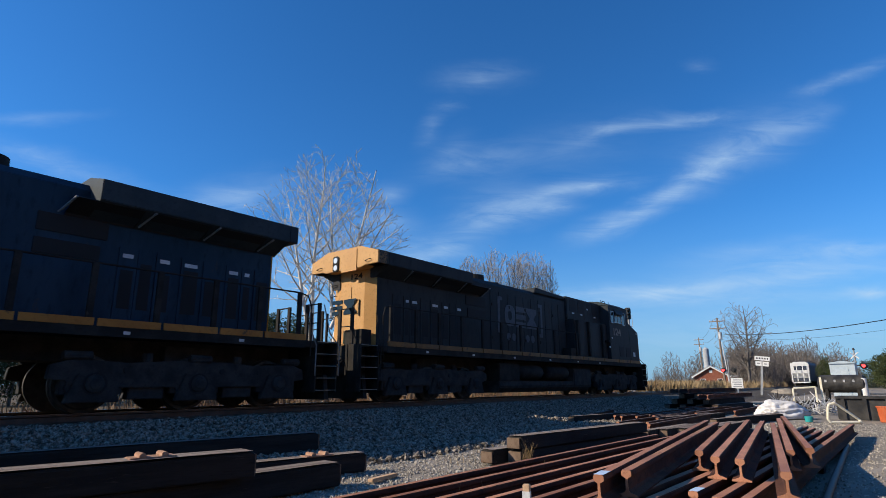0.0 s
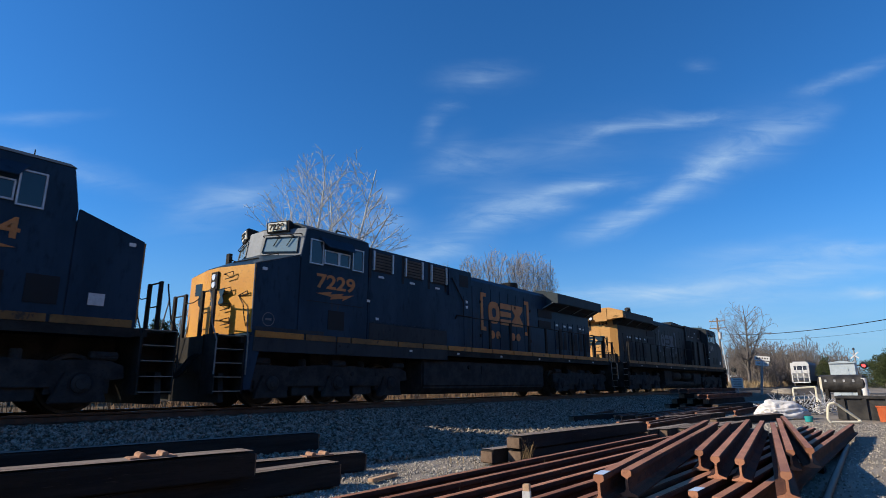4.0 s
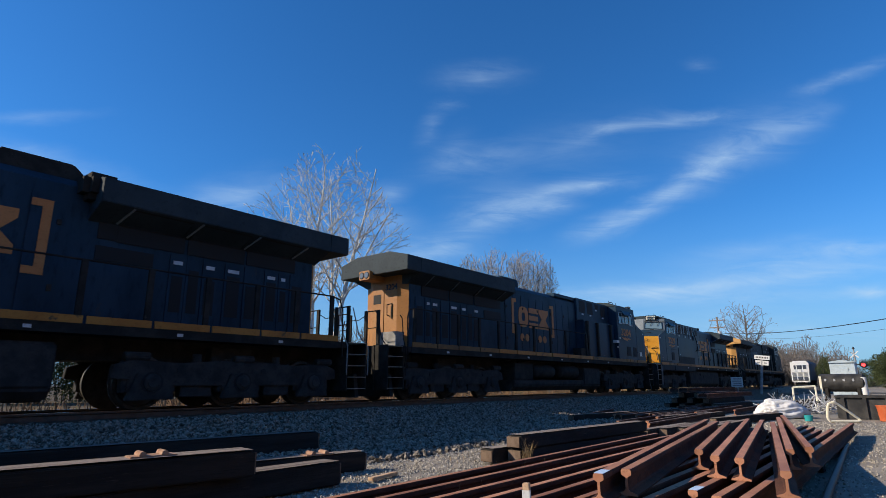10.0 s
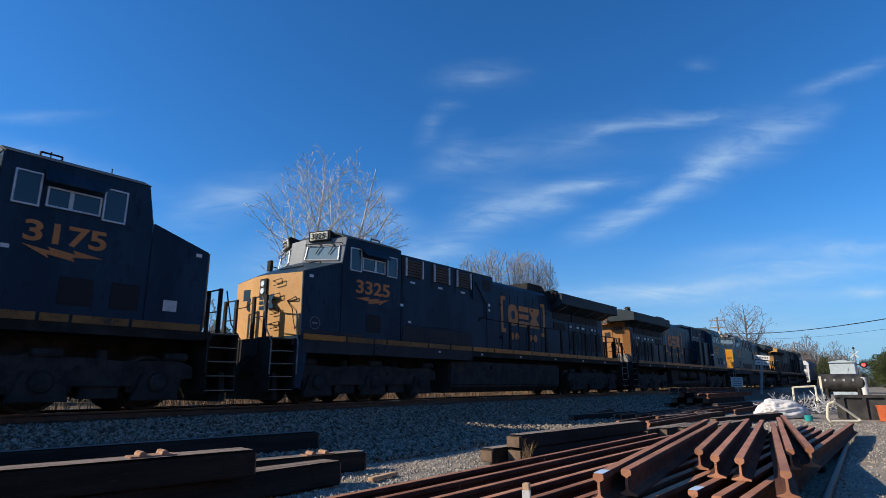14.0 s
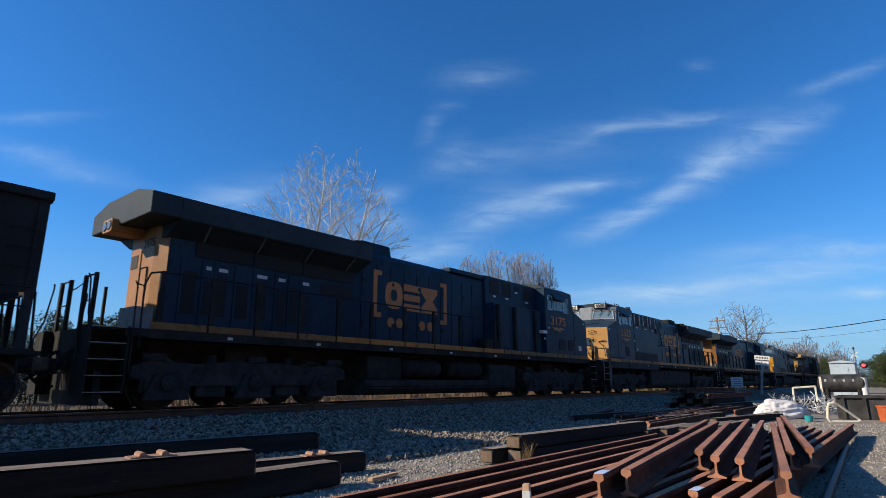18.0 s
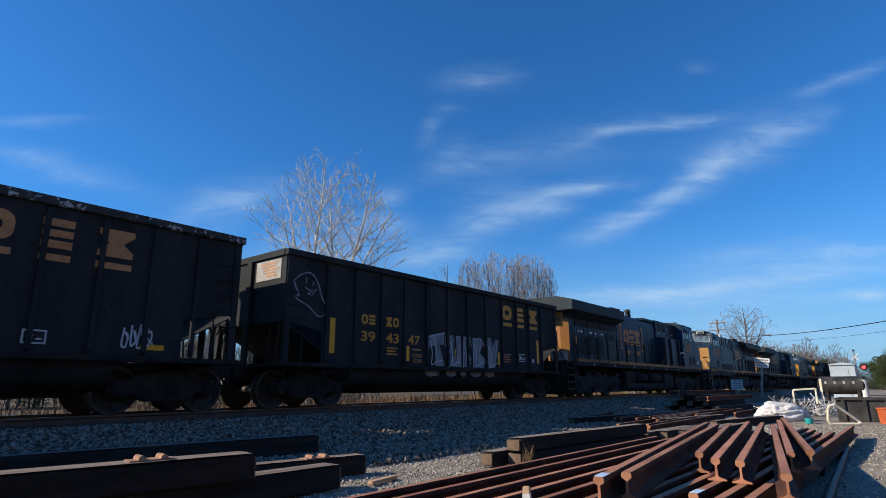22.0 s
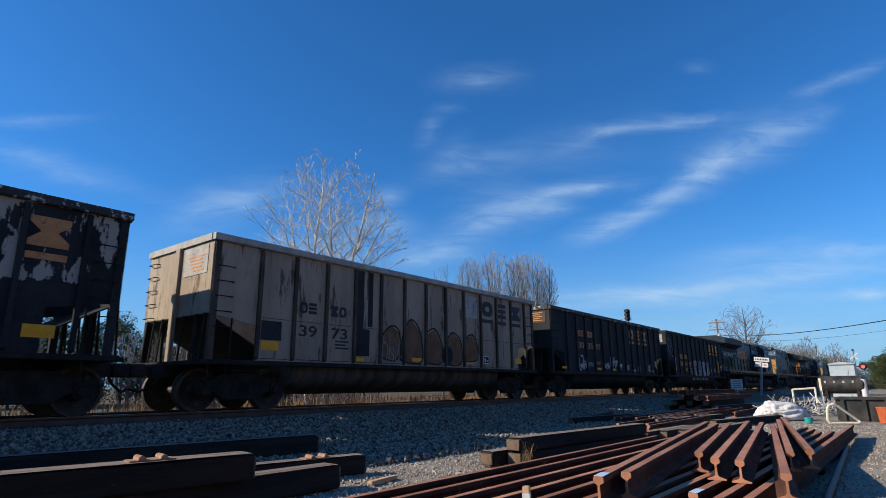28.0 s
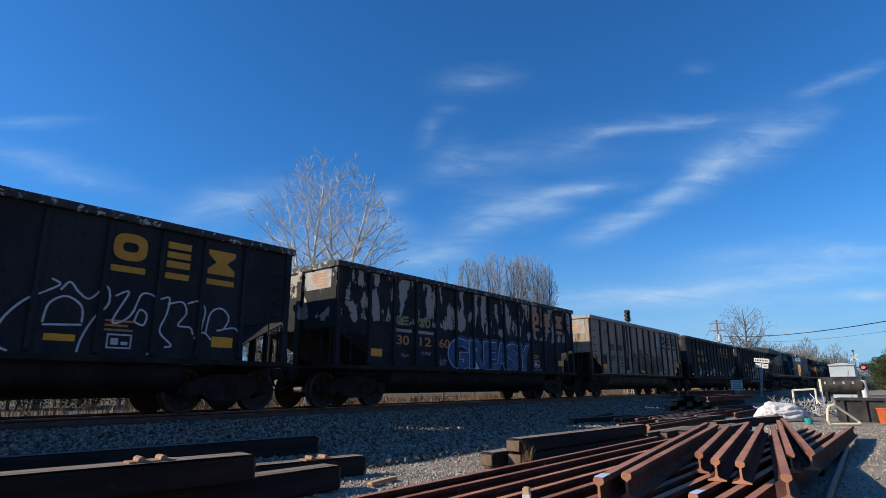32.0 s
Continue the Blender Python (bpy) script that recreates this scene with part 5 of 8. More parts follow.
def scrawl(u0, u1, z0, z1, y, width, seed, loops):
    """An unreadable spray tag: a chain of loops and hooks within a box."""
    r = random.Random(seed)
    s = Shape()
    step = (u1 - u0) / loops
    for k in range(loops):
        a = u0 + step * k
        pts = [(a + step * r.uniform(0, 0.3), z0 + (z1 - z0) * r.uniform(0.6, 1)), (a + step * r.uniform(-0.1, 0.2), z0 + (z1 - z0) * r.uniform(0, 0.3)),
               (a + step * r.uniform(0.4, 0.8), z0 + (z1 - z0) * r.uniform(0.0, 0.4)), (a + step * r.uniform(0.5, 1.0), z0 + (z1 - z0) * r.uniform(0.4, 0.9)),
               (a + step * r.uniform(0.1, 0.5), z0 + (z1 - z0) * r.uniform(0.3, 0.7)), (a + step * r.uniform(0.8, 1.2), z0 + (z1 - z0) * r.uniform(0.0, 0.5))]
        q = ribbon(curl(pts), width, y)
        s.add(q.v, q.f)
    return s


CAR_L = 13.6
POSTS = [1.2 + 0.975 * k for k in range(13)]
WIDE_POSTS = [1.28, 2.26, 3.24, 4.20, 5.20, 6.24, 7.30, 8.38, 9.42, 10.42, 11.32, 12.28]


def gondola(left, paint, post_paint, rim_paint, label, emblem, ink, first=POSTS):
    t = thing("coal_gondola", label, "freight car", "coal gondolas of the train", (left, TRACK_Y, RAIL_Z))
    for side in (1, -1):
        ring = [(0, 2.05), (1.18, 1.86), (1.18, 1.08), (CAR_L - 1.18, 1.08), (CAR_L - 1.18, 1.86), (CAR_L, 2.05), (CAR_L, 3.66), (0, 3.66)]
        part("side_sheet", Shape().prism_y(ring, -side * 1.50, -side * 1.475), paint, t)
        for u in (first if side > 0 else first[::2]):
            part("side_post", Shape().prism_x([(-side * 1.498, 1.10), (-side * 1.565, 1.16), (-side * 1.565, 3.60), (-side * 1.498, 3.64)], u - 0.045, u + 0.045), post_paint, t)
        part("top_rim", Shape().box(-0.03, CAR_L + 0.03, -side * 1.45, -side * 1.60, 3.65, 3.81, 0.015), rim_paint, t, bevel=0.01)
        part("side_sill", Shape().box(-0.1, CAR_L + 0.1, -side * 1.36, -side * 1.56, 0.98, 1.085, 0.01), M_BLACK, t)
        for u in (0.10, CAR_L - 0.10):
            part("corner_post", Shape().box(u - 0.07, u + 0.07, -side * 1.43, -side * 1.535, 1.08, 3.655), post_paint if side > 0 else M_COAL_BLACK, t)
    for u, d in ((0.0, 1), (CAR_L, -1)):
        part("end_sheet", Shape().box(u, u + d * 0.03, -1.475, 1.475, 2.05, 3.66), paint, t)
        part("end_rim", Shape().box(u - d * 0.05, u + d * 0.10, -1.45, 1.45, 3.652, 3.808), rim_paint, t)
        part("end_post", Shape().box(u - d * 0.07, u + d * 0.0, -0.10, 0.10, 1.05, 3.66), paint, t)
        part("slope_sheet", Shape().add([(u, -1.47, 2.06), (u, 1.47, 2.06), (u + d * 1.9, 1.47, 1.05), (u + d * 1.9, -1.47, 1.05), (u, -1.47, 2.03), (u, 1.47, 2.03), (u + d * 1.87, 1.47, 1.03), (u + d * 1.87, -1.47, 1.03)],
             [(0, 1, 2, 3), (4, 7, 6, 5), (0, 4, 5, 1), (1, 5, 6, 2), (2, 6, 7, 3), (3, 7, 4, 0)]), M_COAL_BLACK, t)
        part("end_platform", Shape().box(u - d * 0.22, u + d * 1.0, -1.45, 1.45, 0.98, 1.06), M_BLACK, t)
        for y in (-1.40, -1.05, -0.5, 0.5, 0.9, 1.25):
            part("end_stanchion", Shape().rod((u - d * 0.08, y, 1.05), (u - d * 0.02, y, 2.06), 0.022, n=7), M_BLACK, t)
        for y in (-0.8, 0.8):
            part("slope_brace", Shape().box(u + d * 0.12, u + d * 0.17, y - 0.05, y + 0.05, 1.05, 1.98), M_BLACK, t)
        part("draft_gear", Shape().box(u - d * 0.45, u + d * 1.4, -0.28, 0.28, 0.72, 1.0).box(u - d * 0.75, u - d * 0.4, -0.10, 0.10, 0.78, 0.95).box(u - d * 0.86, u - d * 0.55, -0.18, 0.14, 0.72, 1.0, 0.04), M_TRUCK, t, bevel=0.012)
        part("air_hose", Shape().pipe([(u - d * 0.3, -0.45, 0.85), (u - d * 0.45, -0.42, 0.6), (u - d * 0.7, -0.3, 0.42), (u - d * 0.86, -0.15, 0.48)], 0.026), M_BLACK, t)
        for k in range(5):
            z = 2.12 + 0.33 * k
            part("ladder_rung", Shape().pipe([(u, 1.40, z), (u - d * 0.09, 1.38, z), (u - d * 0.09, 1.02, z), (u, 1.0, z)], 0.011), M_BLACK, t)
            part("ladder_rung", Shape().pipe([(u + d * 0.12, -1.51, z - 0.35), (u + d * 0.12, -1.59, z - 0.35), (u + d * 0.50, -1.59, z - 0.35), (u + d * 0.50, -1.50, z - 0.35)], 0.011), M_BLACK, t)
        part("side_ladder_post", Shape().rod((u + d * 0.55, -1.52, 1.08), (u + d * 0.55, -1.52, 1.98), 0.02, n=7), M_BLACK, t)
        part("sill_step", Shape().pipe([(u + d * 0.1, -1.50, 1.0), (u + d * 0.1, -1.52, 0.55), (u + d * 0.5, -1.52, 0.55), (u + d * 0.5, -1.50, 1.0)], 0.016), M_BLACK, t)
    tub = Shape()
    ring = []
    for k in range(13):
        a = math.pi * k / 12
        ring.append((1.34 * math.cos(a), 0.98 - 0.66 * math.sin(a) ** 0.75))
    tub.prism_x(ring[::-1] + [(1.34, 1.07), (-1.34, 1.07)], 2.35, CAR_L - 2.35)
    part("tub_floor", tub, M_COAL_BLACK if paint is not M_CAR_GREY else M_SOOT_GREY, t, "rounded sooty underbody tub", smooth=True)
    part("centre_sill", Shape().box(0.5, CAR_L - 0.5, -0.3, 0.3, 0.72, 1.02), M_BLACK, t)
    part("brake_pipe", Shape().rod((0.3, -0.55, 0.86), (CAR_L - 0.3, -0.55, 0.86), 0.03, n=8), M_BLACK, t)
    car_truck(t, 1.17)
    car_truck(t, CAR_L - 1.17)
    y = -1.503
    a, b, c = emblem
    part("emblem_mark", ring_piece(a, a + 0.63, y, 2.90, 3.43, 0.17), ink, t)
    part("emblem_mark", bars_piece(b, b + 0.49, y, 2.90, 3.43), ink, t)
    part("emblem_mark", bow_piece(c, c + 0.63, y, 2.90, 3.43), ink, t)
    for q, w in ((a, 0.63), (b, 0.49), (c, 0.63)):
        part("emblem_bar", Shape().box(q, q + w, y - 0.012, y, 2.67, 2.79), ink, t)
    TRAIN.append((t, left))
    return t


def initials(t, u, v, z, ink, y=-1.504):
    """The owner's mark in four plain blocks."""
    for k, q in enumerate((u, u + 0.28, v, v + 0.28)):
        s = ring_piece(q, q + 0.23, y, z, z + 0.27, 0.06) if k in (0, 3) else bars_piece(q, q + 0.23, y, z, z + 0.27) if k == 1 else bow_piece(q, q + 0.23, y, z, z + 0.27)
        part("owner_mark", s, ink, t)


def digits(t, pairs, z, ink, h=0.27):
    for u, s in pairs:
        words("car_number", s, u, -1.501, z, h, 0.53, ink, t, 0.006)


def patch(t, name, u0, u1, z0, z1, m, y=-1.502, label=""):
    return part(name, Shape().box(u0, u1, y - 0.005, y, z0, z1), m, t, label)


def small_print(t, u, z, ink, rows, w=0.45):
    for k in range(rows):
        part("fine_print", Shape().box(u, u + w * (1 - 0.2 * (k % 2)), -1.506, -1.502, z - 0.085 * k, z - 0.085 * k + 0.04), ink, t)


def end_card(t, ink, paper, z=3.10):
    part("end_placard", Shape().box(-0.012, -0.002, -1.30, -0.25, z, 3.60), paper, t, "printed placard on the car end")
    for k in range(5):
        part("fine_print", Shape().box(-0.016, -0.012, -1.15 + 0.1 * (k % 2), -0.45 - 0.06 * k, z + 0.40 - 0.08 * k, z + 0.435 - 0.08 * k), ink, t)


def load_chart(t, u, z, w=0.43, h=0.28):
    f = patch(t, "load_chart", u, u + w, z, z + h, M_SPRAY)
    part("chart_field", Shape().box(u + 0.03, u + w - 0.03, -1.512, -1.507, z + 0.03, z + h - 0.03), M_COAL_BLACK, f)
    part("chart_mark", Shape().box(u + 0.07, u + w / 2 - 0.02, -1.517, -1.512, z + 0.07, z + h - 0.08).box(u + w / 2 + 0.03, u + w - 0.07, -1.517, -1.512, z + 0.07, z + h - 0.14), M_SPRAY, f)


# first car: silver graffiti along the lower side
h = gondola(-19.92, M_COAL_BLACK, M_COAL_BLACK, M_COAL_BLACK, "black coal gondola with yellow lettering and silver graffiti", (9.50, 10.50, 11.40), M_CAR_YELLOW, WIDE_POSTS)
initials(h, 2.50, 3.45, 2.17, M_CAR_YELLOW)
digits(h, ((2.50, "39"), (3.45, "43"), (4.38, "47")), 1.72, M_CAR_YELLOW)
for u, w, z0, z1 in ((1.42, 0.17, 1.34, 2.24), (4.30, 0.14, 1.23, 1.67), (6.64, 0.14, 1.24, 1.69), (9.12, 0.13, 1.24, 1.69), (11.92, 0.16, 1.36, 2.26)):
    patch(h, "reflector", u, u + w, z0, z1, M_REFLECTOR)
load_chart(h, 10.58, 1.40)
small_print(h, 3.5, 1.55, M_CAR_YELLOW, 3)
patch(h, "fine_print", 4.56, 4.96, 1.55, 1.60, M_CAR_ORANGE)
for string, u0, u1, z in (("232800", 4.56, 4.99, 1.35), ("53200", 4.61, 4.98, 1.20)):
    words("load_figures", string, u0, -1.501, z, 0.10, u1 - u0, M_CAR_ORANGE, h, 0.003)
small_print(h, 9.5, 1.6, M_CAR_ORANGE, 4, 0.5)
patch(h, "notice", 11.55, 11.68, 1.38, 1.52, M_SPRAY)
part("ghost_scrawl", ribbon(curl([(0.22, 3.02), (0.45, 3.22), (0.72, 3.30), (0.95, 3.12), (1.12, 2.72), (1.28, 2.50), (1.22, 2.30), (1.02, 2.24), (0.70, 2.46), (0.36, 2.60), (0.33, 2.68), (0.40, 2.72), (0.24, 3.0), (0.30, 2.95)]), 0.035, -1.503), M_SPRAY_GREY, h, "silver line drawing")
for pts in (((0.62, 3.02), (0.60, 3.18)), ((0.80, 2.98), (0.84, 3.10)), ((0.58, 2.92), (0.72, 2.86), (0.78, 2.88)), ((0.66, 2.76), (0.80, 2.74), (0.94, 2.92), (0.80, 2.84), (0.66, 2.76))):
    part("ghost_scrawl", ribbon(list(pts), 0.026, -1.503), M_SPRAY_GREY, h)
for k, ring in enumerate(([(5.26, 1.66), (5.26, 2.05), (6.05, 2.20), (6.08, 1.80), (5.86, 1.76), (6.10, 1.12), (5.62, 1.10), (5.58, 1.72)],
                          [(6.28, 1.12), (6.32, 2.12), (6.52, 2.12), (6.52, 1.45), (6.70, 1.40), (6.66, 2.12), (6.96, 2.12), (6.98, 1.10)],
                          [(7.02, 1.10), (7.06, 2.12), (7.40, 2.14), (7.48, 1.85), (7.34, 1.66), (7.52, 1.42), (7.40, 1.10)],
                          [(7.60, 1.10), (7.58, 2.10), (8.05, 2.14), (8.26, 1.92), (8.02, 1.62), (8.38, 1.38), (8.26, 1.10)],
                          [(8.50, 1.10), (8.46, 2.15), (8.66, 2.18), (8.74, 1.80), (8.98, 2.14), (9.22, 2.10), (9.12, 1.70), (8.95, 1.12)])):
    part("silver_graffiti", Shape().prism_y(ring, -1.510, -1.506), M_SPRAY_GREY, h, "silver spray-painted block letter, unreadable")
    part("graffiti_outline", ribbon(ring + [ring[0]], 0.035, -1.511), M_COAL_BLACK, h)
    part("graffiti_highlight", ribbon([(x + 0.05, z - 0.05) for x, z in ring[:4]], 0.022, -1.5115), M_SPRAY, h)
    x0, x1 = min(q[0] for q in ring), max(q[0] for q in ring)
    part("silver_graffiti_foot", Shape().prism_y([(x0 + 0.02, 1.04), (x0 + 0.10, 0.86), (x0 + 0.30, 0.80), (x1 - 0.14, 0.84), (x1 - 0.02, 1.04)], -1.352, -1.342), M_SPRAY_GREY, h)
    part("graffiti_stroke", ribbon(curl([(x0 + 0.12, 1.9), (x0 + 0.22, 1.5), (x0 + 0.18, 1.16), (x0 + 0.42, 1.24), (x1 - 0.16, 1.30)]), 0.030, -1.5118), M_SPRAY, h)
part("brake_wheel", Shape().lathe_y([(-0.02, 0.26), (0.02, 0.26), (0.02, 0.22), (-0.02, 0.22)], 0, 0, 20).add(*(lambda q: (q.v, q.f))(Shape().box(-0.25, 0.25, -0.012, 0.012, -0.015, 0.015).box(-0.015, 0.015, -0.012, 0.012, -0.25, 0.25))).moved(pose(-0.30, 1.05, 2.05, 0, 0, 90)), M_COAL_BLACK, h)
part("brake_shaft", Shape().rod((-0.30, 1.05, 2.05), (-0.02, 1.05, 2.05), 0.025), M_BLACK, h)
end_card(h, M_CAR_ORANGE, M_RIM_PALE)

# second car: orange lettering and small white tags
i = gondola(-34.73, M_COAL_BLACK, M_COAL_BLACK, M_RIM_WORN, "black coal gondola with orange lettering and small white tags", (8.74, 9.76, 10.66), M_CAR_ORANGE, [1.45 + 0.93 * k for k in range(13)])
initials(i, 2.59, 3.56, 2.68, M_CAR_ORANGE)
digits(i, ((2.60, "30"), (3.56, "35"), (4.42, "97")), 2.16, M_CAR_ORANGE)
for u, w in ((0.9, 0.42), (4.44, 0.48), (6.2, 0.47), (8.83, 0.46), (11.62, 0.46)):
    patch(i, "reflector", u, u + w, 1.21, 1.31, M_REFLECTOR)
for k, (u0, u1, z0, z1, n) in enumerate(((2.41, 3.33, 1.14, 1.78, 5), (3.44, 4.04, 1.32, 1.60, 5), (5.22, 5.90, 1.27, 1.63, 4), (6.04, 6.90, 1.36, 1.91, 5), (8.08, 8.48, 1.23, 1.80, 2), (11.3, 11.85, 1.25, 1.7, 4))):
    part("white_tag", scrawl(u0, u1, z0, z1, -1.504, 0.030 if k != 1 else 0.018, 40 + k, n), M_SPRAY if k != 1 else M_SPRAY_GREY, i, "white spray scrawl, unreadable")
part("white_tag", ribbon(curl([(2.72, 1.80), (2.85, 1.84), (2.98, 1.80), (2.85, 1.76), (2.72, 1.80)]), 0.03, -1.504), M_SPRAY, i)
part("white_tag", ribbon([(3.20, 1.62), (3.34, 1.80), (3.26, 1.70), (3.36, 1.88)], 0.028, -1.504), M_SPRAY, i)
load_chart(i, 9.72, 1.23, 0.36, 0.24)
patch(i, "notice", 7.18, 7.46, 1.42, 1.54, M_SPRAY)
small_print(i, 4.44, 1.55, M_CAR_ORANGE, 2)
small_print(i, 7.18, 1.36, M_CAR_ORANGE, 2, 0.28)
end_card(i, M_CAR_ORANGE, M_CAR_RUST)

# third car: pale grey, sooty, with a tan graffiti
g = gondola(-49.76, M_CAR_GREY, M_CAR_RUST, M_RIM_PALE, "dirty pale grey coal gondola with navy lettering and tan graffiti", (10.11, 11.12, 11.98), M_INK)
initials(g, 2.34, 3.32, 2.27, M_INK)
digits(g, ((2.36, "39"), (3.36, "73")), 1.71, M_INK)
for u, w, z0, z1 in ((1.33, 0.46, 1.33, 1.54), (4.10, 0.42, 1.16, 1.26), (6.45, 0.45, 1.22, 1.33), (9.15, 0.42, 1.22, 1.33), (12.2, 0.42, 1.30, 1.50)):
    patch(g, "reflector", u, u + w, z0, z1, M_REFLECTOR)
patch(g, "black_repaint", 4.14, 4.46, 2.0, 3.62, M_COAL_BLACK)
patch(g, "black_repaint", 4.62, 4.80, 2.1, 3.62, M_COAL_BLACK)
patch(g, "black_repaint", 4.10, 4.70, 1.30, 2.02, M_COAL_BLACK)
patch(g, "blue_repaint", 1.30, 1.85, 1.56, 2.0, M_GREY_BLUE)
patch(g, "grey_repaint", 9.03, 9.80, 2.76, 3.50, M_RIM_PALE)
for k, ring in enumerate(([(5.08, 1.30), (5.12, 1.80), (5.55, 2.20), (5.90, 2.0), (5.80, 1.25)], [(5.92, 1.25), (6.05, 2.0), (6.40, 2.45), (6.80, 2.10), (6.92, 1.30), (6.5, 1.15)],
                          [(7.02, 1.20), (7.06, 2.0), (7.5, 2.25), (7.88, 1.7), (7.8, 1.2)], [(8.0, 1.2), (8.05, 1.8), (8.4, 2.2), (8.85, 1.9), (8.80, 1.2)], [(9.02, 1.3), (9.05, 1.95), (9.5, 2.2), (9.78, 1.8), (9.7, 1.35)])):
    part("tan_graffiti", Shape().prism_y(ring, -1.506, -1.502), M_SPRAY_TAN, g, "tan spray-painted block letter, unreadable")
    part("graffiti_outline", ribbon(curl(ring + [ring[0]], 4), 0.05, -1.507), M_COAL_BLACK, g)
part("black_blot", Shape().rod((8.12, -1.503, 1.45), (8.12, -1.507, 1.45), 0.30, n=14), M_COAL_BLACK, g)
part("white_tag", scrawl(4.9, 6.0, 1.15, 2.0, -1.511, 0.02, 61, 4), M_SPRAY_GREY, g)
load_chart(g, 10.1, 1.25, 0.36, 0.26)
for u in POSTS[::1]:
    part("rivet_strip", Shape().box(u + 0.12, u + 0.85, -1.506, -1.500, 1.13, 1.145), M_INK, g)
    part("rivet_strip", Shape().box(u + 0.12, u + 0.85, -1.506, -1.500, 2.05, 2.065), M_CAR_RUST, g)
small_print(g, 3.5, 1.62, M_INK, 3)
end_card(g, M_CAR_ORANGE, M_RIM_PALE, 2.95)

# fourth car: peeling black over primer, large blue letters
j = gondola(-65.12, M_PEEL, M_COAL_BLACK, M_RIM_WORN, "black coal gondola with peeling paint and large blue graffiti letters", (10.0, 11.04, 12.0), M_CAR_ORANGE)
initials(j, 2.29, 3.30, 2.28, M_GREENISH)
for u in (2.21, 3.22):
    patch(j, "white_bar", u, u + 0.75, 2.08, 2.17, M_RIM_PALE)
digits(j, ((2.32, "30"), (3.33, "12"), (4.26, "60")), 1.72, M_CAR_ORANGE)
for u, z0, z1 in ((1.25, 1.34, 1.55), (12.14, 1.34, 1.56)):
    patch(j, "reflector", u, u + 0.48, z0, z1, M_REFLECTOR)
for k, (u0, u1, z0, z1) in enumerate(((1.30, 2.10, 2.15, 3.60), (4.98, 5.95, 2.30, 2.75), (9.90, 10.10, 2.4, 3.55))):
    patch(j, "bare_primer", u0, u1, z0, z1, M_PEEL)
for k, (ch, u0, u1) in enumerate((("G", 4.68, 5.85), ("R", 5.82, 6.80), ("E", 6.66, 7.50), ("A", 7.42, 8.18), ("S", 8.06, 9.02), ("Y", 8.90, 9.80))):
    words("graffiti_shadow", ch, u0 + 0.03, -1.5045, 1.09, 0.98, u1 - u0 + 0.04, M_SPRAY_NAVY, j, 0.13)
    words("graffiti_outline", ch, u0, -1.508, 1.14, 0.89, u1 - u0 - 0.03, M_SPRAY, j, 0.068)
    words("graffiti_letter", ch, u0 + 0.03, -1.513, 1.15, 0.87, u1 - u0 - 0.06, M_SPRAY_BLUE, j, 0.054, label="blue spray-painted letter")
for k, (u0, u1, z0, z1) in enumerate(((2.5, 2.85, 1.35, 1.5), (3.4, 3.85, 1.45, 1.58), (4.2, 4.62, 1.15, 1.45), (10.05, 10.7, 1.10, 1.24))):
    part("white_tag", scrawl(u0, u1, z0, z1, -1.504, 0.016, 80 + k, 4), M_SPRAY_GREY, j)
load_chart(j, 10.11, 1.24, 0.42, 0.26)
small_print(j, 10.1, 1.66, M_CAR_ORANGE, 2)
end_card(j, M_CAR_ORANGE, M_RIM_PALE)

# fifth car: yellow lettering and a long white outline tag
k5 = gondola(-80.15, M_COAL_BLACK, M_COAL_BLACK, M_RIM_WORN, "black coal gondola with yellow lettering and white outlined tag", (9.56, 10.58, 11.46), M_CAR_YELLOW, [q + 0.06 for q in WIDE_POSTS])
for u, z0, z1 in ((8.67, 1.32, 1.44), (11.70, 1.35, 1.57)):
    patch(k5, "reflector", u, u + 0.48, z0, z1, M_REFLECTOR)
load_chart(k5, 9.66, 1.23, 0.44, 0.27)
small_print(k5, 9.6, 1.72, M_CAR_ORANGE, 3, 0.5)
for pts in ([(8.66, 2.38), (8.80, 2.30), (8.60, 2.15), (8.3, 1.95), (8.05, 1.6), (8.0, 1.25), (8.2, 1.12)], [(8.82, 2.2), (8.95, 2.36), (9.10, 2.2), (9.3, 2.1), (9.55, 2.36), (9.62, 2.05), (9.4, 1.75), (9.25, 1.4), (9.2, 1.14)],
            [(8.62, 1.62), (8.68, 1.95), (8.92, 2.10), (9.18, 1.95), (9.22, 1.66)], [(8.62, 1.58), (9.22, 1.62)], [(9.72, 2.2), (9.95, 2.3), (9.72, 1.75), (9.85, 1.72), (10.05, 1.9), (10.2, 2.3), (10.5, 2.2), (10.45, 1.7), (10.52, 1.3), (10.4, 1.14)],
            [(10.1, 1.74), (10.18, 1.98), (10.32, 1.9), (10.28, 1.70), (10.12, 1.74)], [(10.5, 2.2), (10.72, 2.28), (10.7, 1.95), (10.6, 1.6), (10.85, 1.35), (10.72, 1.3)], [(10.7, 2.15), (11.0, 2.22), (11.1, 2.0), (10.95, 1.75), (11.2, 1.72), (11.28, 1.58)],
            [(11.1, 2.2), (11.35, 2.28), (11.5, 2.1), (11.45, 1.75), (11.4, 1.4)], [(11.55, 1.6), (11.62, 2.05), (11.85, 2.18), (12.05, 2.0), (11.95, 1.75), (11.8, 1.7), (12.2, 1.78), (12.36, 1.6)], [(11.3, 1.5), (11.5, 1.64), (11.68, 1.5)]):
    part("white_outline_tag", ribbon(curl(pts), 0.035, -1.504), M_SPRAY, k5, "white outlined spray tag, unreadable")
part("white_tag", scrawl(7.3, 7.9, 1.5, 2.1, -1.504, 0.03, 97, 4), M_SPRAY, k5)
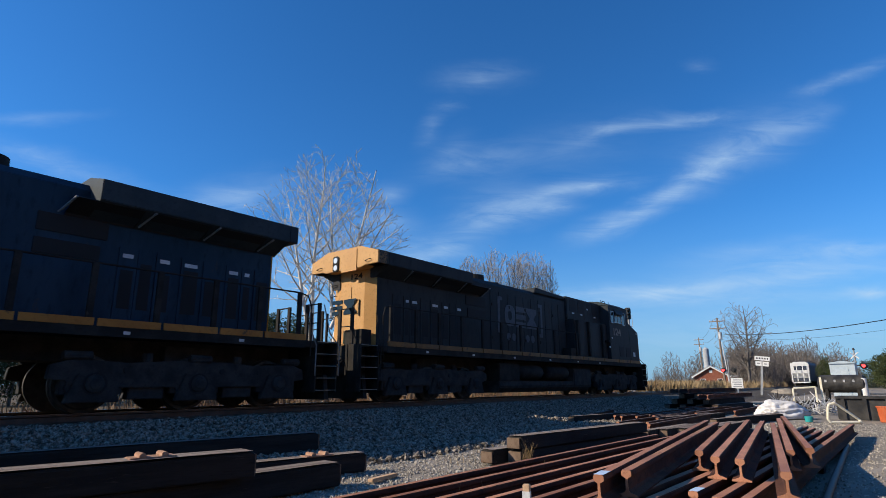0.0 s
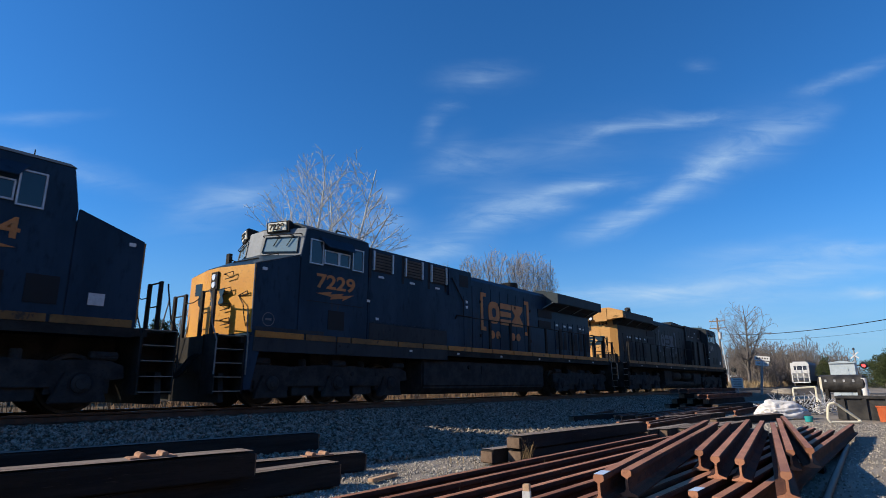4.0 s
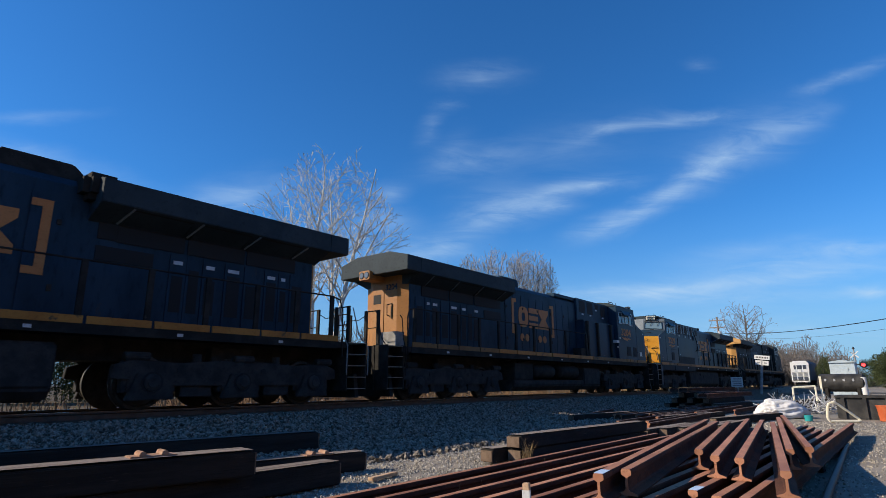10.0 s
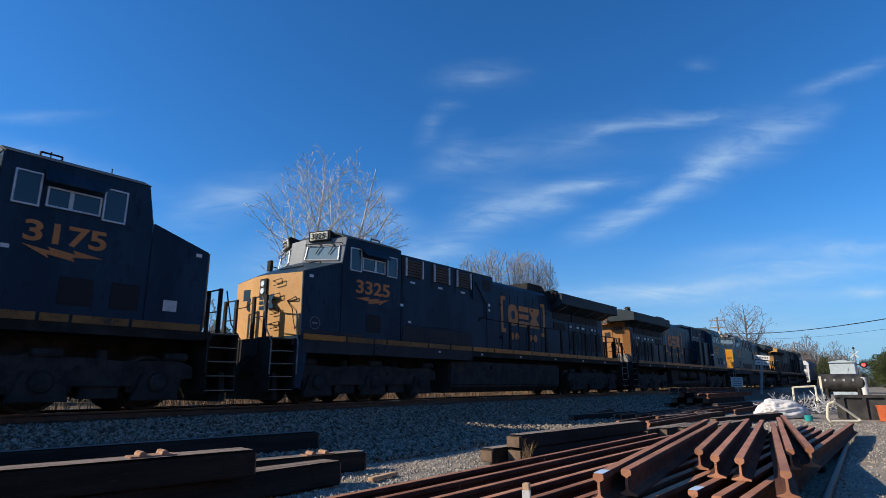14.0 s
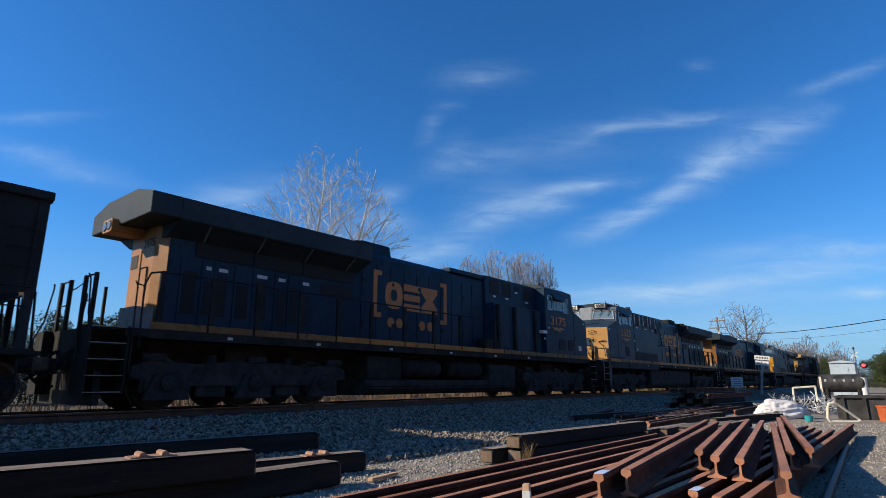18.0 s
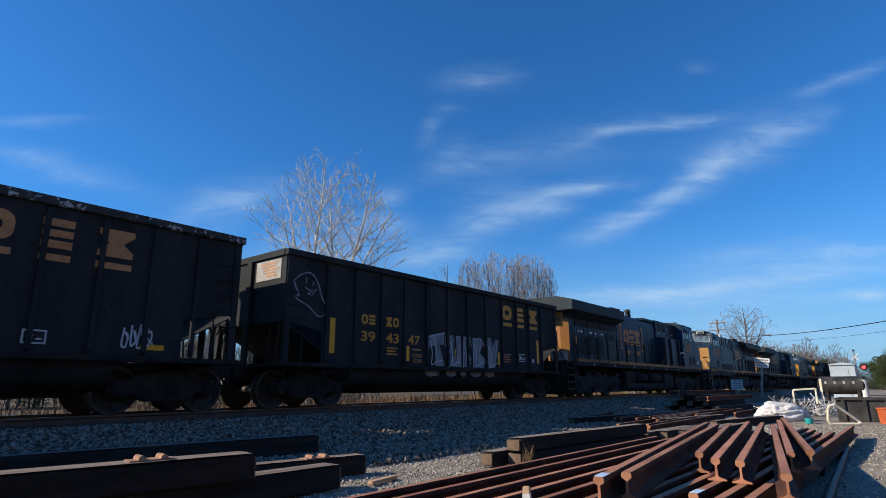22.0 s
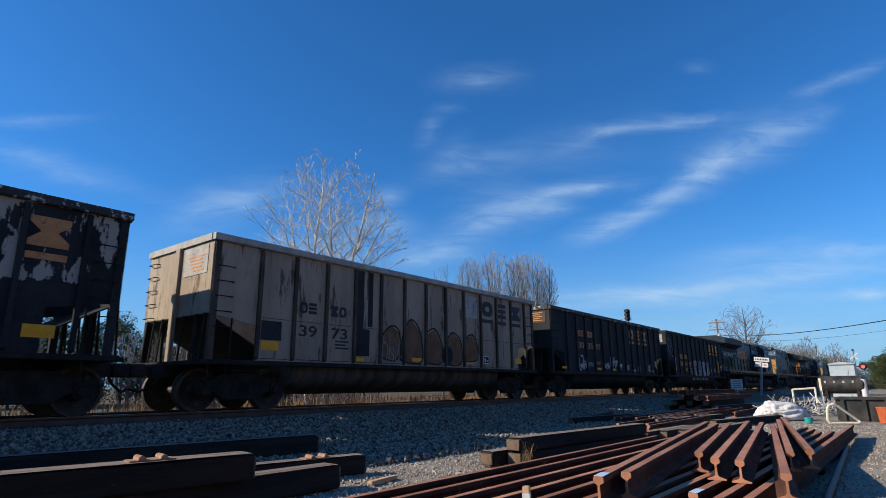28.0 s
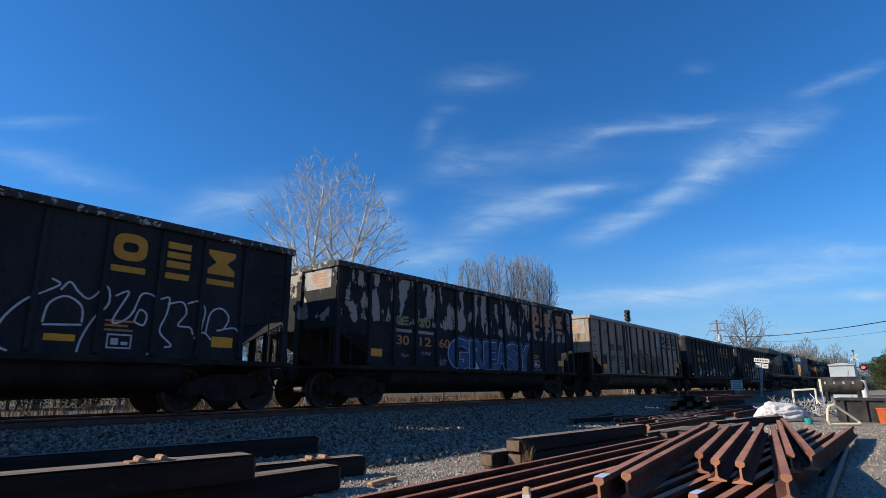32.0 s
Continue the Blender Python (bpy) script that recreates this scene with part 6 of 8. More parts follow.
end_card(k5, M_CAR_ORANGE, M_RIM_PALE)


# ---- stacked rails and timbers on the yard ----
def steel_rail(p, q, foot, label, group, tilt=0.0, paint=False, head=None):
    """A loose rail from p to q (plan), standing on its foot at that height, or tipped over by tilt degrees."""
    p, q = Vector((p[0], p[1], foot)), Vector((q[0], q[1], foot))
    l = (q - p).length
    s = Shape().prism_x(RAIL_RING, 0, l)
    ob = tagged(new("steel_rail", s.mesh("steel_rail", M_RUST, bevel=0.0)), label, "rail", group)
    a = math.degrees(math.atan2(q.y - p.y, q.x - p.x))
    ob.matrix_basis = pose(p.x, p.y, p.z, 0, 0, a) @ pose(0, 0, 0, tilt, 0, 0)
    # head and cut end get brighter rust, sunlight put into the colour
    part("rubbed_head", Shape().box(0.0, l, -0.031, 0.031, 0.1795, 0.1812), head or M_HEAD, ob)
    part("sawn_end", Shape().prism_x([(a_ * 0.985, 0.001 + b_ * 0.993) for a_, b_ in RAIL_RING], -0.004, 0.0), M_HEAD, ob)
    if paint:
        part("paint_mark", Shape().box(0.01, 0.20, -0.034, 0.034, 0.181, 0.1835), M_PAINT_BLUE, ob, "pale blue paint dab on the rail head")
    return ob


M_ALU = surface("dull_grey_post", (0.22, 0.23, 0.24), (0.32, 0.33, 0.34), 0.6, metal=0.3, scale=3, fine=20, bump=0.1)
M_BIN = surface("grey_black_bin_steel", (0.022, 0.022, 0.022), (0.055, 0.052, 0.048), 0.55, metal=0.0, scale=3, fine=20, bump=0.2)
M_PAINT_BLUE = surface("pale_blue_marker_paint", (0.42, 0.55, 0.72), (0.55, 0.66, 0.80), 0.6, scale=8, fine=40, bump=0)
RUSTY = "rusty brown loose steel rail lying on the gravel"
for y0, x0, x1, y1 in ((3.66, 1.2, 10.4, 3.60), (3.36, 1.0, 10.2, 3.27), (3.02, 1.4, 10.5, 2.93), (2.72, 1.1, 10.2, 2.62), (2.42, 1.3, 10.6, 2.38), (2.14, 1.2, 10.3, 2.08)):
    steel_rail((x0, y0), (x1, y1), 0.0, RUSTY, "row of long rails")
# cross timbers under the second heap
LOW = (((4.72, 1.40), (11.9, 1.33)), ((4.08, 1.73), (13.0, 1.66)), ((4.97, 1.90), (12.0, 1.83)), ((4.59, 1.20), (12.2, 1.175)), ((4.0, 1.565), (12.6, 1.50)), ((4.0, 1.03), (14.2, 1.02)))
for k, (p, q) in enumerate(LOW):
    steel_rail(p, q, 0.07, "rusty brown rail under the fanned heap", "heap of fanned rails", paint=k == 0)
for x in (5.6, 8.6, 11.4):
    solid("dunnage_block", Shape().box(x - 0.10, x + 0.10, 0.97, 2.02, -0.03, 0.068), M_TIMBER, "dark short timber under the rails", "timber", "dunnage", bevel=0.008)
FAN = (((3.88, 1.77), (10.61, 2.80), True), ((4.20, 1.70), (10.24, 2.55), False), ((5.83, 1.64), (10.17, 2.36), False), ((5.43, 1.40), (11.2, 2.28), False), ((5.39, 1.20), (10.98, 2.02), False),
       ((4.81, 0.78), (10.55, 1.80), False), ((6.35, 0.97), (11.98, 1.94), False), ((6.67, 0.85), (12.8, 2.0), False))
for k, (p, q, m) in enumerate(FAN):
    steel_rail(p, q, 0.252, "rusty rail fanned out on top of the heap", "heap of fanned rails", paint=m)
solid("steel_pipe", Shape().rod((5.9, 0.72, 0.03), (11.9, 0.97, 0.03), 0.035, n=14), M_BIN, "long dull grey steel pipe beside the rail heap", "pipe", smooth=True)


def timber(name, p, q, z0, h, w, label, group, top=True):
    """A squared timber whose near top edge runs from p to q (plan)."""
    p, q = Vector((p[0], p[1], 0)), Vector((q[0], q[1], 0))
    l = (q - p).length
    a = math.degrees(math.atan2(q.y - p.y, q.x - p.x))
    s = Shape()
    s.box(0, l, 0, w, 0, h)
    me = s.mesh(name, M_TIMBER, bevel=0.012)
    bm = bmesh.new()
    bm.from_mesh(me)
    long_edges = [e for e in bm.edges if abs(e.verts[0].co.x - e.verts[1].co.x) > 0.5]
    bmesh.ops.subdivide_edges(bm, edges=long_edges, cuts=26, use_grid_fill=True)
    for v in bm.verts:
        v.co.y += 0.016 * noise.noise((v.co.x * 2.5, v.co.z * 8 + p.x * 3, p.y)) + 0.010 * noise.noise((v.co.x * 11, v.co.z * 9, p.y * 5))
        v.co.z += (0.010 * noise.noise((v.co.x * 2.5, v.co.y * 8, p.y * 3 + 7)) + 0.007 * noise.noise((v.co.x * 12, v.co.y * 9, p.x))) * (1 if v.co.z > h / 2 else 0)
        v.co.x += 0.03 * noise.noise((v.co.y * 9 + p.x, v.co.z * 9, 3)) * (v.co.x < 0.02 or v.co.x > l - 0.02)
    bm.to_mesh(me)
    bm.free()
    ob = tagged(new(name, me), label, "timber", group)
    ob.matrix_basis = pose(p.x, p.y, z0, 0, 0, a)
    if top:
        # a pale skin on top: weathering, with the sunlight painted in
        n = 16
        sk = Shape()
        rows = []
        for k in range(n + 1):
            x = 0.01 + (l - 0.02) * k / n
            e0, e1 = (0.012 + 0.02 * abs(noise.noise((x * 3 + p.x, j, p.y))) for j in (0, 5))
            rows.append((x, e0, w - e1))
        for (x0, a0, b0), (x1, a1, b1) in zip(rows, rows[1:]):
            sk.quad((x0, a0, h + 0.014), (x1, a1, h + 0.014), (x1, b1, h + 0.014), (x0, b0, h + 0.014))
        part("weathered_top", sk, M_TIMBER_TOP, ob, "weathered split top face, toned pale as if sunlit")
        # end plates lighter than the sides, toned as sunlit end grain
        for x in (-0.004, l + 0.004):
            part("end_grain", Shape().box(-0.024 if x < 0 else l - 0.03, 0.03 if x < 0 else l + 0.024, 0.015, w - 0.015, 0.015, h - 0.015), M_TIMBER_END, ob)
    return ob


def toward(p, q, length):
    d = (Vector(q) - Vector(p)).normalized() * length
    return (p[0] + d.x, p[1] + d.y)


TIE_L = "dark creosoted old timber tie, its weathered top toned pale as if sunlit"
timber("timber_tie", toward((4.26, 4.88), (1.80, 4.93), 3.4), (4.26, 4.88), 0.0, 0.226, 0.28, TIE_L, "loose ties")
timber("timber_tie", toward((3.10, 4.72), (1.28, 5.0), 3.0), (3.10, 4.72), 0.236, 0.215, 0.30, TIE_L, "loose ties")
timber("timber_tie", toward((5.12, 5.40), (3.67, 5.66), 3.0), (5.12, 5.40), 0.0, 0.215, 0.23, TIE_L, "loose ties")
timber("timber_tie", toward((6.17, 7.62), (2.09, 8.2), 4.2), (6.17, 7.62), 0.0, 0.28, 0.24, TIE_L, "loose ties")
timber("timber_tie", toward((2.9, 5.3), (1.2, 5.6), 2.6), (3.05, 5.28), 0.0, 0.25, 0.22, TIE_L, "loose ties")
# right-hand pair with one on top
timber("timber_tie", (6.62, 4.50), (9.3, 4.28), 0.0, 0.17, 0.22, TIE_L, "stacked ties")
timber("timber_tie", (6.90, 4.22), (10.8, 3.90), 0.0, 0.165, 0.24, TIE_L, "stacked ties")
timber("timber_tie", (6.86, 4.21), (10.72, 3.88), 0.180, 0.165, 0.24, TIE_L, "stacked ties")


def tie_plate(x, y, z, a):
    s = Shape()
    s.box(-0.18, 0.18, -0.09, 0.09, 0, 0.016)
    for c in (-0.085, 0.085):
        s.prism_y([(c - 0.03, 0.016), (c - 0.022, 0.045), (c, 0.052), (c + 0.022, 0.045), (c + 0.03, 0.016)], -0.085, 0.085)
    ob = tagged(new("tie_plate", s.mesh("tie_plate", M_PLATE, bevel=0.004)), "tan rusted steel tie plate lying on a tie", "tie plate", "tie plates")
    ob.matrix_basis = pose(x, y, z, 0, 0, a)


tie_plate(2.30, 5.00, 0.460, -9)
tie_plate(4.52, 5.60, 0.224, -10)


def pale_board(x, y, z, l, w, a):
    ob = tagged(new("board_piece", Shape().box(0, l, 0, w, 0, 0.035).mesh("board_piece", M_PALE_WOOD, bevel=0.004)), "splintered pale board lying by the rails", "board", "board pieces")
    ob.matrix_basis = pose(x, y, z, 0, 0, a)


M_PALE_WOOD = surface("pale_split_wood", (0.48, 0.30, 0.17), (0.60, 0.42, 0.27), 0.85, scale=3, fine=30, bump=0.5, stretch=(0.3, 3, 3))
pale_board(2.62, 3.86, 0.0, 0.75, 0.16, -6)
pale_board(4.62, 4.75, 0.0, 0.5, 0.07, 10)
stake = tagged(new("wooden_stake", Shape().box(-0.022, 0.022, -0.02, 0.02, 0, 0.49).mesh("wooden_stake", M_PALE_WOOD, bevel=0.004)), "pale square wooden stake standing among the rails", "stake")
stake.matrix_basis = pose(2.93, 1.78, 0, 0, 4, 20)
part("stake_band", Shape().box(-0.0235, 0.0235, -0.0215, 0.0215, 0.40, 0.452), M_WHITE, stake, "white painted band")

# farther stacks
for k, (p, q, z) in enumerate((((13.2, 5.45), (20.5, 5.6), 0.0), ((13.6, 4.90), (19.4, 5.0), 0.0), ((12.9, 4.62), (18.2, 4.70), 0.0), ((15.7, 6.37), (23.0, 6.32), 0.0), ((15.9, 6.02), (22.4, 6.0), 0.0), ((16.4, 5.72), (23.6, 5.75), 0.0), ((18.6, 5.20), (24.8, 5.2), 0.0), ((20.8, 4.6), (26.0, 4.7), 0.0))):
    steel_rail(p, q, z, "rusty rail in a far stack on the gravel", "far rail stack", head=M_HEAD_DULL)
for k in range(5):
    timber("timber_tie", (11.2 + 0.5 * k, 4.02 - 0.20 * k), (13.6 + 0.5 * k, 3.90 - 0.20 * k), 0.0, 0.16, 0.19, "weathered grey timber lying behind the heap", "far timbers")
for lay in range(3):
    for k in range(4 - lay):
        timber("timber_tie", (24.6 + 0.2 * lay, 7.85 - 0.62 * k - 0.25 * lay), (28.9 + 0.2 * lay, 7.45 - 0.62 * k - 0.25 * lay), 0.215 * lay, 0.212, 0.26, "dark old tie in a stack", "far tie stack")
for k in range(5):
    steel_rail((24.4, 7.75 - 0.36 * k), (31.0, 7.45 - 0.36 * k), 0.648 if k < 3 else 0.432, "rusty rail lying on the tie stack", "far rail stack")
for k in range(4):
    steel_rail((27.6 + 0.3 * k, 4.9 - 0.3 * k), (33.5, 5.6 - 0.3 * k), 0.0, "rusty rail in a far stack on the gravel", "far rail stack", head=M_HEAD_DULL)

rs = random.Random(77)
for k in range(26):
    x, y = rs.uniform(14.5, 30), rs.uniform(3.2, 7.6)
    if abs(x - 20.4) < 1.6 and y < 4.4:
        continue
    a, l = rs.uniform(-14, 14), rs.uniform(1.2, 4.0)
    q = (x + l * math.cos(radians(a)), y + l * math.sin(radians(a)))
    if k % 3:
        steel_rail((x, y), q, 0.0, "short rusty rail among the scrap", "scrap rails", head=M_HEAD_DULL)
    else:
        timber("timber_tie", (x, y), q, 0.0, 0.16, 0.2, "grey weathered tie among the scrap", "far timbers")
# bulk sack, bin, bucket, pipe frame, scrap
def lump(name, at, size, material, label, category, seed, rough=0.18, flat=0.35):
    bm = bmesh.new()
    bmesh.ops.create_icosphere(bm, subdivisions=4, radius=1)
    for v in bm.verts:
        n = noise.noise(v.co * 1.6 + Vector((seed, 0, 0))) + 0.5 * noise.noise(v.co * 4 + Vector((0, seed, 0))) + 0.35 * noise.noise(v.co * 9)
        v.co *= 1 + rough * n
        if v.co.z < -flat:
            v.co.z = -flat
        v.co = Vector((v.co.x * size[0], v.co.y * size[1], (v.co.z + flat) * size[2]))
    me = bpy.data.meshes.new(name)
    bm.to_mesh(me)
    bm.free()
    for p in me.polygons:
        p.use_smooth = True
    me.materials.append(material)
    ob = tagged(new(name, me), label, category)
    ob.matrix_basis = pose(*at)
    return ob


M_SACK = surface("white_woven_sack", (0.58, 0.57, 0.56), (0.70, 0.69, 0.67), 0.8, scale=3, fine=40, bump=0.3, worn=(0.48, 0.47, 0.45), worn_at=0.66)


def bulk_sack(at, size):
    """A slumped sack: flat below, pinched folds running over it, one gathered corner."""
    bm = bmesh.new()
    bmesh.ops.create_icosphere(bm, subdivisions=5, radius=1)
    for v in bm.verts:
        c = v.co.copy()
        fold = abs(noise.noise(Vector((c.x * 1.5, c.y * 2.6, c.z * 3.4)) + Vector((4, 1, 7)))) + 0.5 * abs(noise.noise(c * 5.2))
        r = 1.06 - 0.34 * fold + 0.16 * noise.noise(c * 1.3 + Vector((2, 0, 0)))
        p = c * r
        p.z = max(p.z, -0.30)
        p.z += 0.20 * math.exp(-((p.x + 0.55) ** 2 + p.y ** 2) / 0.12) * (p.z > 0.2)
        v.co = Vector((p.x * size[0], p.y * size[1], (p.z + 0.30) * size[2]))
    me = bpy.data.meshes.new("bulk_sack")
    bm.to_mesh(me)
    bm.free()
    for p in me.polygons:
        p.use_smooth = True
    me.materials.append(M_SACK)
    tagged(new("bulk_sack", me), "crumpled white woven bulk sack on the gravel", "sack").matrix_basis = pose(*at)


bulk_sack((20.35, 3.20, 0, 0, 0, -48), (0.80, 0.46, 0.42))
b = thing("scrap_bin", "low dark steel scrap bin with ribs", "bin", at=(20.6, -0.55, 0))
part("bin_shell", Shape().box(0, 0.05, 0, 2.3, 0.05, 0.60).box(1.3, 1.35, 0, 2.3, 0.05, 0.60).box(0.05, 1.3, 0, 0.05, 0.05, 0.60).box(0.05, 1.3, 2.25, 2.3, 0.05, 0.60).box(0.0, 1.35, 0.0, 2.3, 0.0, 0.05), M_BIN, b)
for k in range(5):
    part("bin_rib", Shape().box(-0.06, 0.0, 0.04 + 0.52 * k, 0.13 + 0.52 * k, 0.0, 0.60), M_BIN, b)
part("bin_rim", Shape().box(-0.07, 1.42, -0.05, 0.03, 0.60, 0.66).box(-0.07, 1.42, 2.27, 2.35, 0.60, 0.66).box(-0.07, 0.03, 0.03, 2.27, 0.60, 0.66).box(1.32, 1.42, 0.03, 2.27, 0.60, 0.66), M_BIN, b)
for k in range(2):
    part("bin_side_rib", Shape().box(0.2 + 0.6 * k, 0.28 + 0.6 * k, 2.3, 2.35, 0.0, 0.60), M_BIN, b)
M_RED = surface("faded_orange_plastic", (0.42, 0.09, 0.03), (0.52, 0.13, 0.05), 0.5, scale=4, fine=30, bump=0.1)
bk = thing("bucket", "faded orange-red plastic bucket standing on gravel", "bucket", at=(20.0, 0.62, 0))
part("bucket_body", Shape().rod((0, 0, 0), (0, 0, 0.40), 0.17, 0.21, 20), M_RED, bk, smooth=True)
part("bucket_rim", Shape().rod((0, 0, 0.385), (0, 0, 0.42), 0.225, 0.225, 20), M_RED, bk)
tp = thing("flower_pot", "small teal plastic pot lying on gravel", "pot", at=(18.9, 2.32, 0))
part("pot_body", Shape().rod((0, 0, 0.0), (0, 0, 0.15), 0.09, 0.11, 14), plain("teal_plastic", (0.02, 0.30, 0.30), 0.5), tp)
M_CREAM = surface("cream_painted_pipe", (0.70, 0.64, 0.48), (0.78, 0.73, 0.58), 0.5, scale=5, fine=30, bump=0)
pf = thing("pipe_frame", "bent cream-painted triangular pipe frame on the gravel", "pipe frame")
part("frame_pipe", Shape().pipe([(18.53, 1.80, 0.03), (18.50, 1.84, 0.12), (18.50, 1.80, 0.42), (18.52, 1.76, 0.50), (18.55, 1.66, 0.52), (18.62, 1.58, 0.47), (18.95, 1.20, 0.10), (18.95, 1.16, 0.035), (18.9, 1.2, 0.03), (18.53, 1.80, 0.03)], 0.032, 8), M_CREAM, pf, smooth=True)
M_GALV = surface("pale_galvanised_scrap", (0.30, 0.31, 0.32), (0.46, 0.46, 0.46), 0.6, metal=0.3, scale=4, fine=30, bump=0.1)
r9 = random.Random(5)
sc = thing("scrap_heap", "tangled heap of pale galvanised pipes and bars", "scrap", at=(25.5, 3.1, 0))
for k in range(260):
    a, bq, c = r9.uniform(-2.2, 1.8), r9.uniform(-0.9, 1.2), r9.uniform(0.03, 0.42) * (1 - abs(a) / 2.6)
    dx, dy, dz = r9.uniform(-0.5, 0.5), r9.uniform(-0.45, 0.45), r9.uniform(-0.2, 0.40) * (1 if k % 5 else 1.6)
    part("scrap_bar", Shape().rod((a, bq, max(0.02, c)), (a + dx, bq + dy, max(0.03, c + dz)), r9.uniform(0.008, 0.020), n=6), (M_GALV, M_WHITE, M_BIN, M_GALV)[k % 4], sc)
part("scrap_post", Shape().box(-0.05, 0.02, -0.55, -0.48, 0.0, 1.25), M_CREAM, sc)
part("scrap_frame", Shape().pipe([(-0.4, 0.35, 0.0), (-0.4, 0.35, 0.85), (-0.2, -0.35, 0.9), (-0.2, -0.35, 0.0)], 0.035), M_CREAM, sc)
for k in range(7):
    timber("timber_tie", (27.5 + 0.3 * k, 3.9 - 0.05 * k), (29.5 + 0.5 * k, 4.6 - 0.25 * k), 0.0 if k < 4 else 0.14, 0.135, 0.2, "grey weathered board among the scrap", "far timbers")
tk = thing("steel_tank", "black cylindrical steel tank on saddles", "tank", at=(32.0, 2.42, 0))
pr = [(-0.95, 0.08), (-0.90, 0.29), (-0.80, 0.40), (0.80, 0.40), (0.90, 0.29), (0.95, 0.08)]
part("tank_shell", Shape().lathe_y(pr, 0, 1.01, 26), M_BIN, tk, smooth=True)
for y in (-0.6, 0.6):
    part("tank_saddle", Shape().box(-0.4, 0.4, y - 0.06, y + 0.06, 0.0, 0.78), M_BLACK, tk)
for k in range(4):
    part("tank_patch", Shape().box(-0.40, -0.36, -0.5 + 0.35 * k, -0.42 + 0.35 * k, 1.08, 1.19), M_GALV, tk)
dr = thing("white_drum", "white plastic drum beside the tank", "drum", at=(31.8, 1.62, 0))
part("drum_body", Shape().rod((0, 0, 0), (0, 0, 1.25), 0.16, 0.14, 16), M_WHITE, dr, smooth=True)


# ---- trees, brush and grass ----
M_BARK_PALE = surface("pale_mottled_bark", (0.46, 0.43, 0.385), (0.66, 0.63, 0.58), 0.85, scale=2.5, fine=18, bump=0.3)
M_BARK = surface("grey_brown_bark", (0.114, 0.099, 0.087), (0.18, 0.159, 0.141), 0.9, scale=2.5, fine=18, bump=0.3)
M_TWIG = surface("brown_twigs", (0.1705, 0.1434, 0.124), (0.2635, 0.2286, 0.2015), 0.9, scale=1.5, fine=12, bump=0)
M_BRUSH = surface("winter_brush", (0.12, 0.085, 0.06), (0.21, 0.155, 0.11), 0.95, scale=0.6, fine=6, bump=0)
M_EVERGREEN = surface("evergreen_leaves", (0.028, 0.044, 0.016), (0.068, 0.08, 0.028), 0.85, scale=0.8, fine=6, bump=0)


def limb_tubes(s, pts, radii, n):
    """A tapering tube through points."""
    rings = []
    for k, p in enumerate(pts):
        d = (pts[min(k + 1, len(pts) - 1)] - pts[max(k - 1, 0)]).normalized()
        a = d.orthogonal().normalized()
        b = d.cross(a)
        rings.append([p + radii[k] * (a * math.cos(6.2832 * j / n) + b * math.sin(6.2832 * j / n)) for j in range(n)])
    base = len(s.v)
    for ring in rings:
        s.v += [tuple(v) for v in ring]
    for k in range(len(pts) - 1):
        for j in range(n):
            s.f.append((base + k * n + j, base + k * n + (j + 1) % n, base + (k + 1) * n + (j + 1) % n, base + (k + 1) * n + j))


def plant_tree(meshes, x, y, z, turn, size, label, group="", name="bare_tree"):
    t = thing(name, label, "tree", group)
    t.matrix_basis = pose(x, y, z, 0, 0, turn) @ Matrix.Diagonal((*size, 1))
    part("trunk", meshes[0], None, t)
    part("crown", meshes[1], None, t)
    return t


def in_crown(p, crown):
    return any(((p.x - c[0]) / c[3]) ** 2 + ((p.y - c[1]) / c[3]) ** 2 + ((p.z - c[2]) / c[4]) ** 2 < 1 for c in crown)


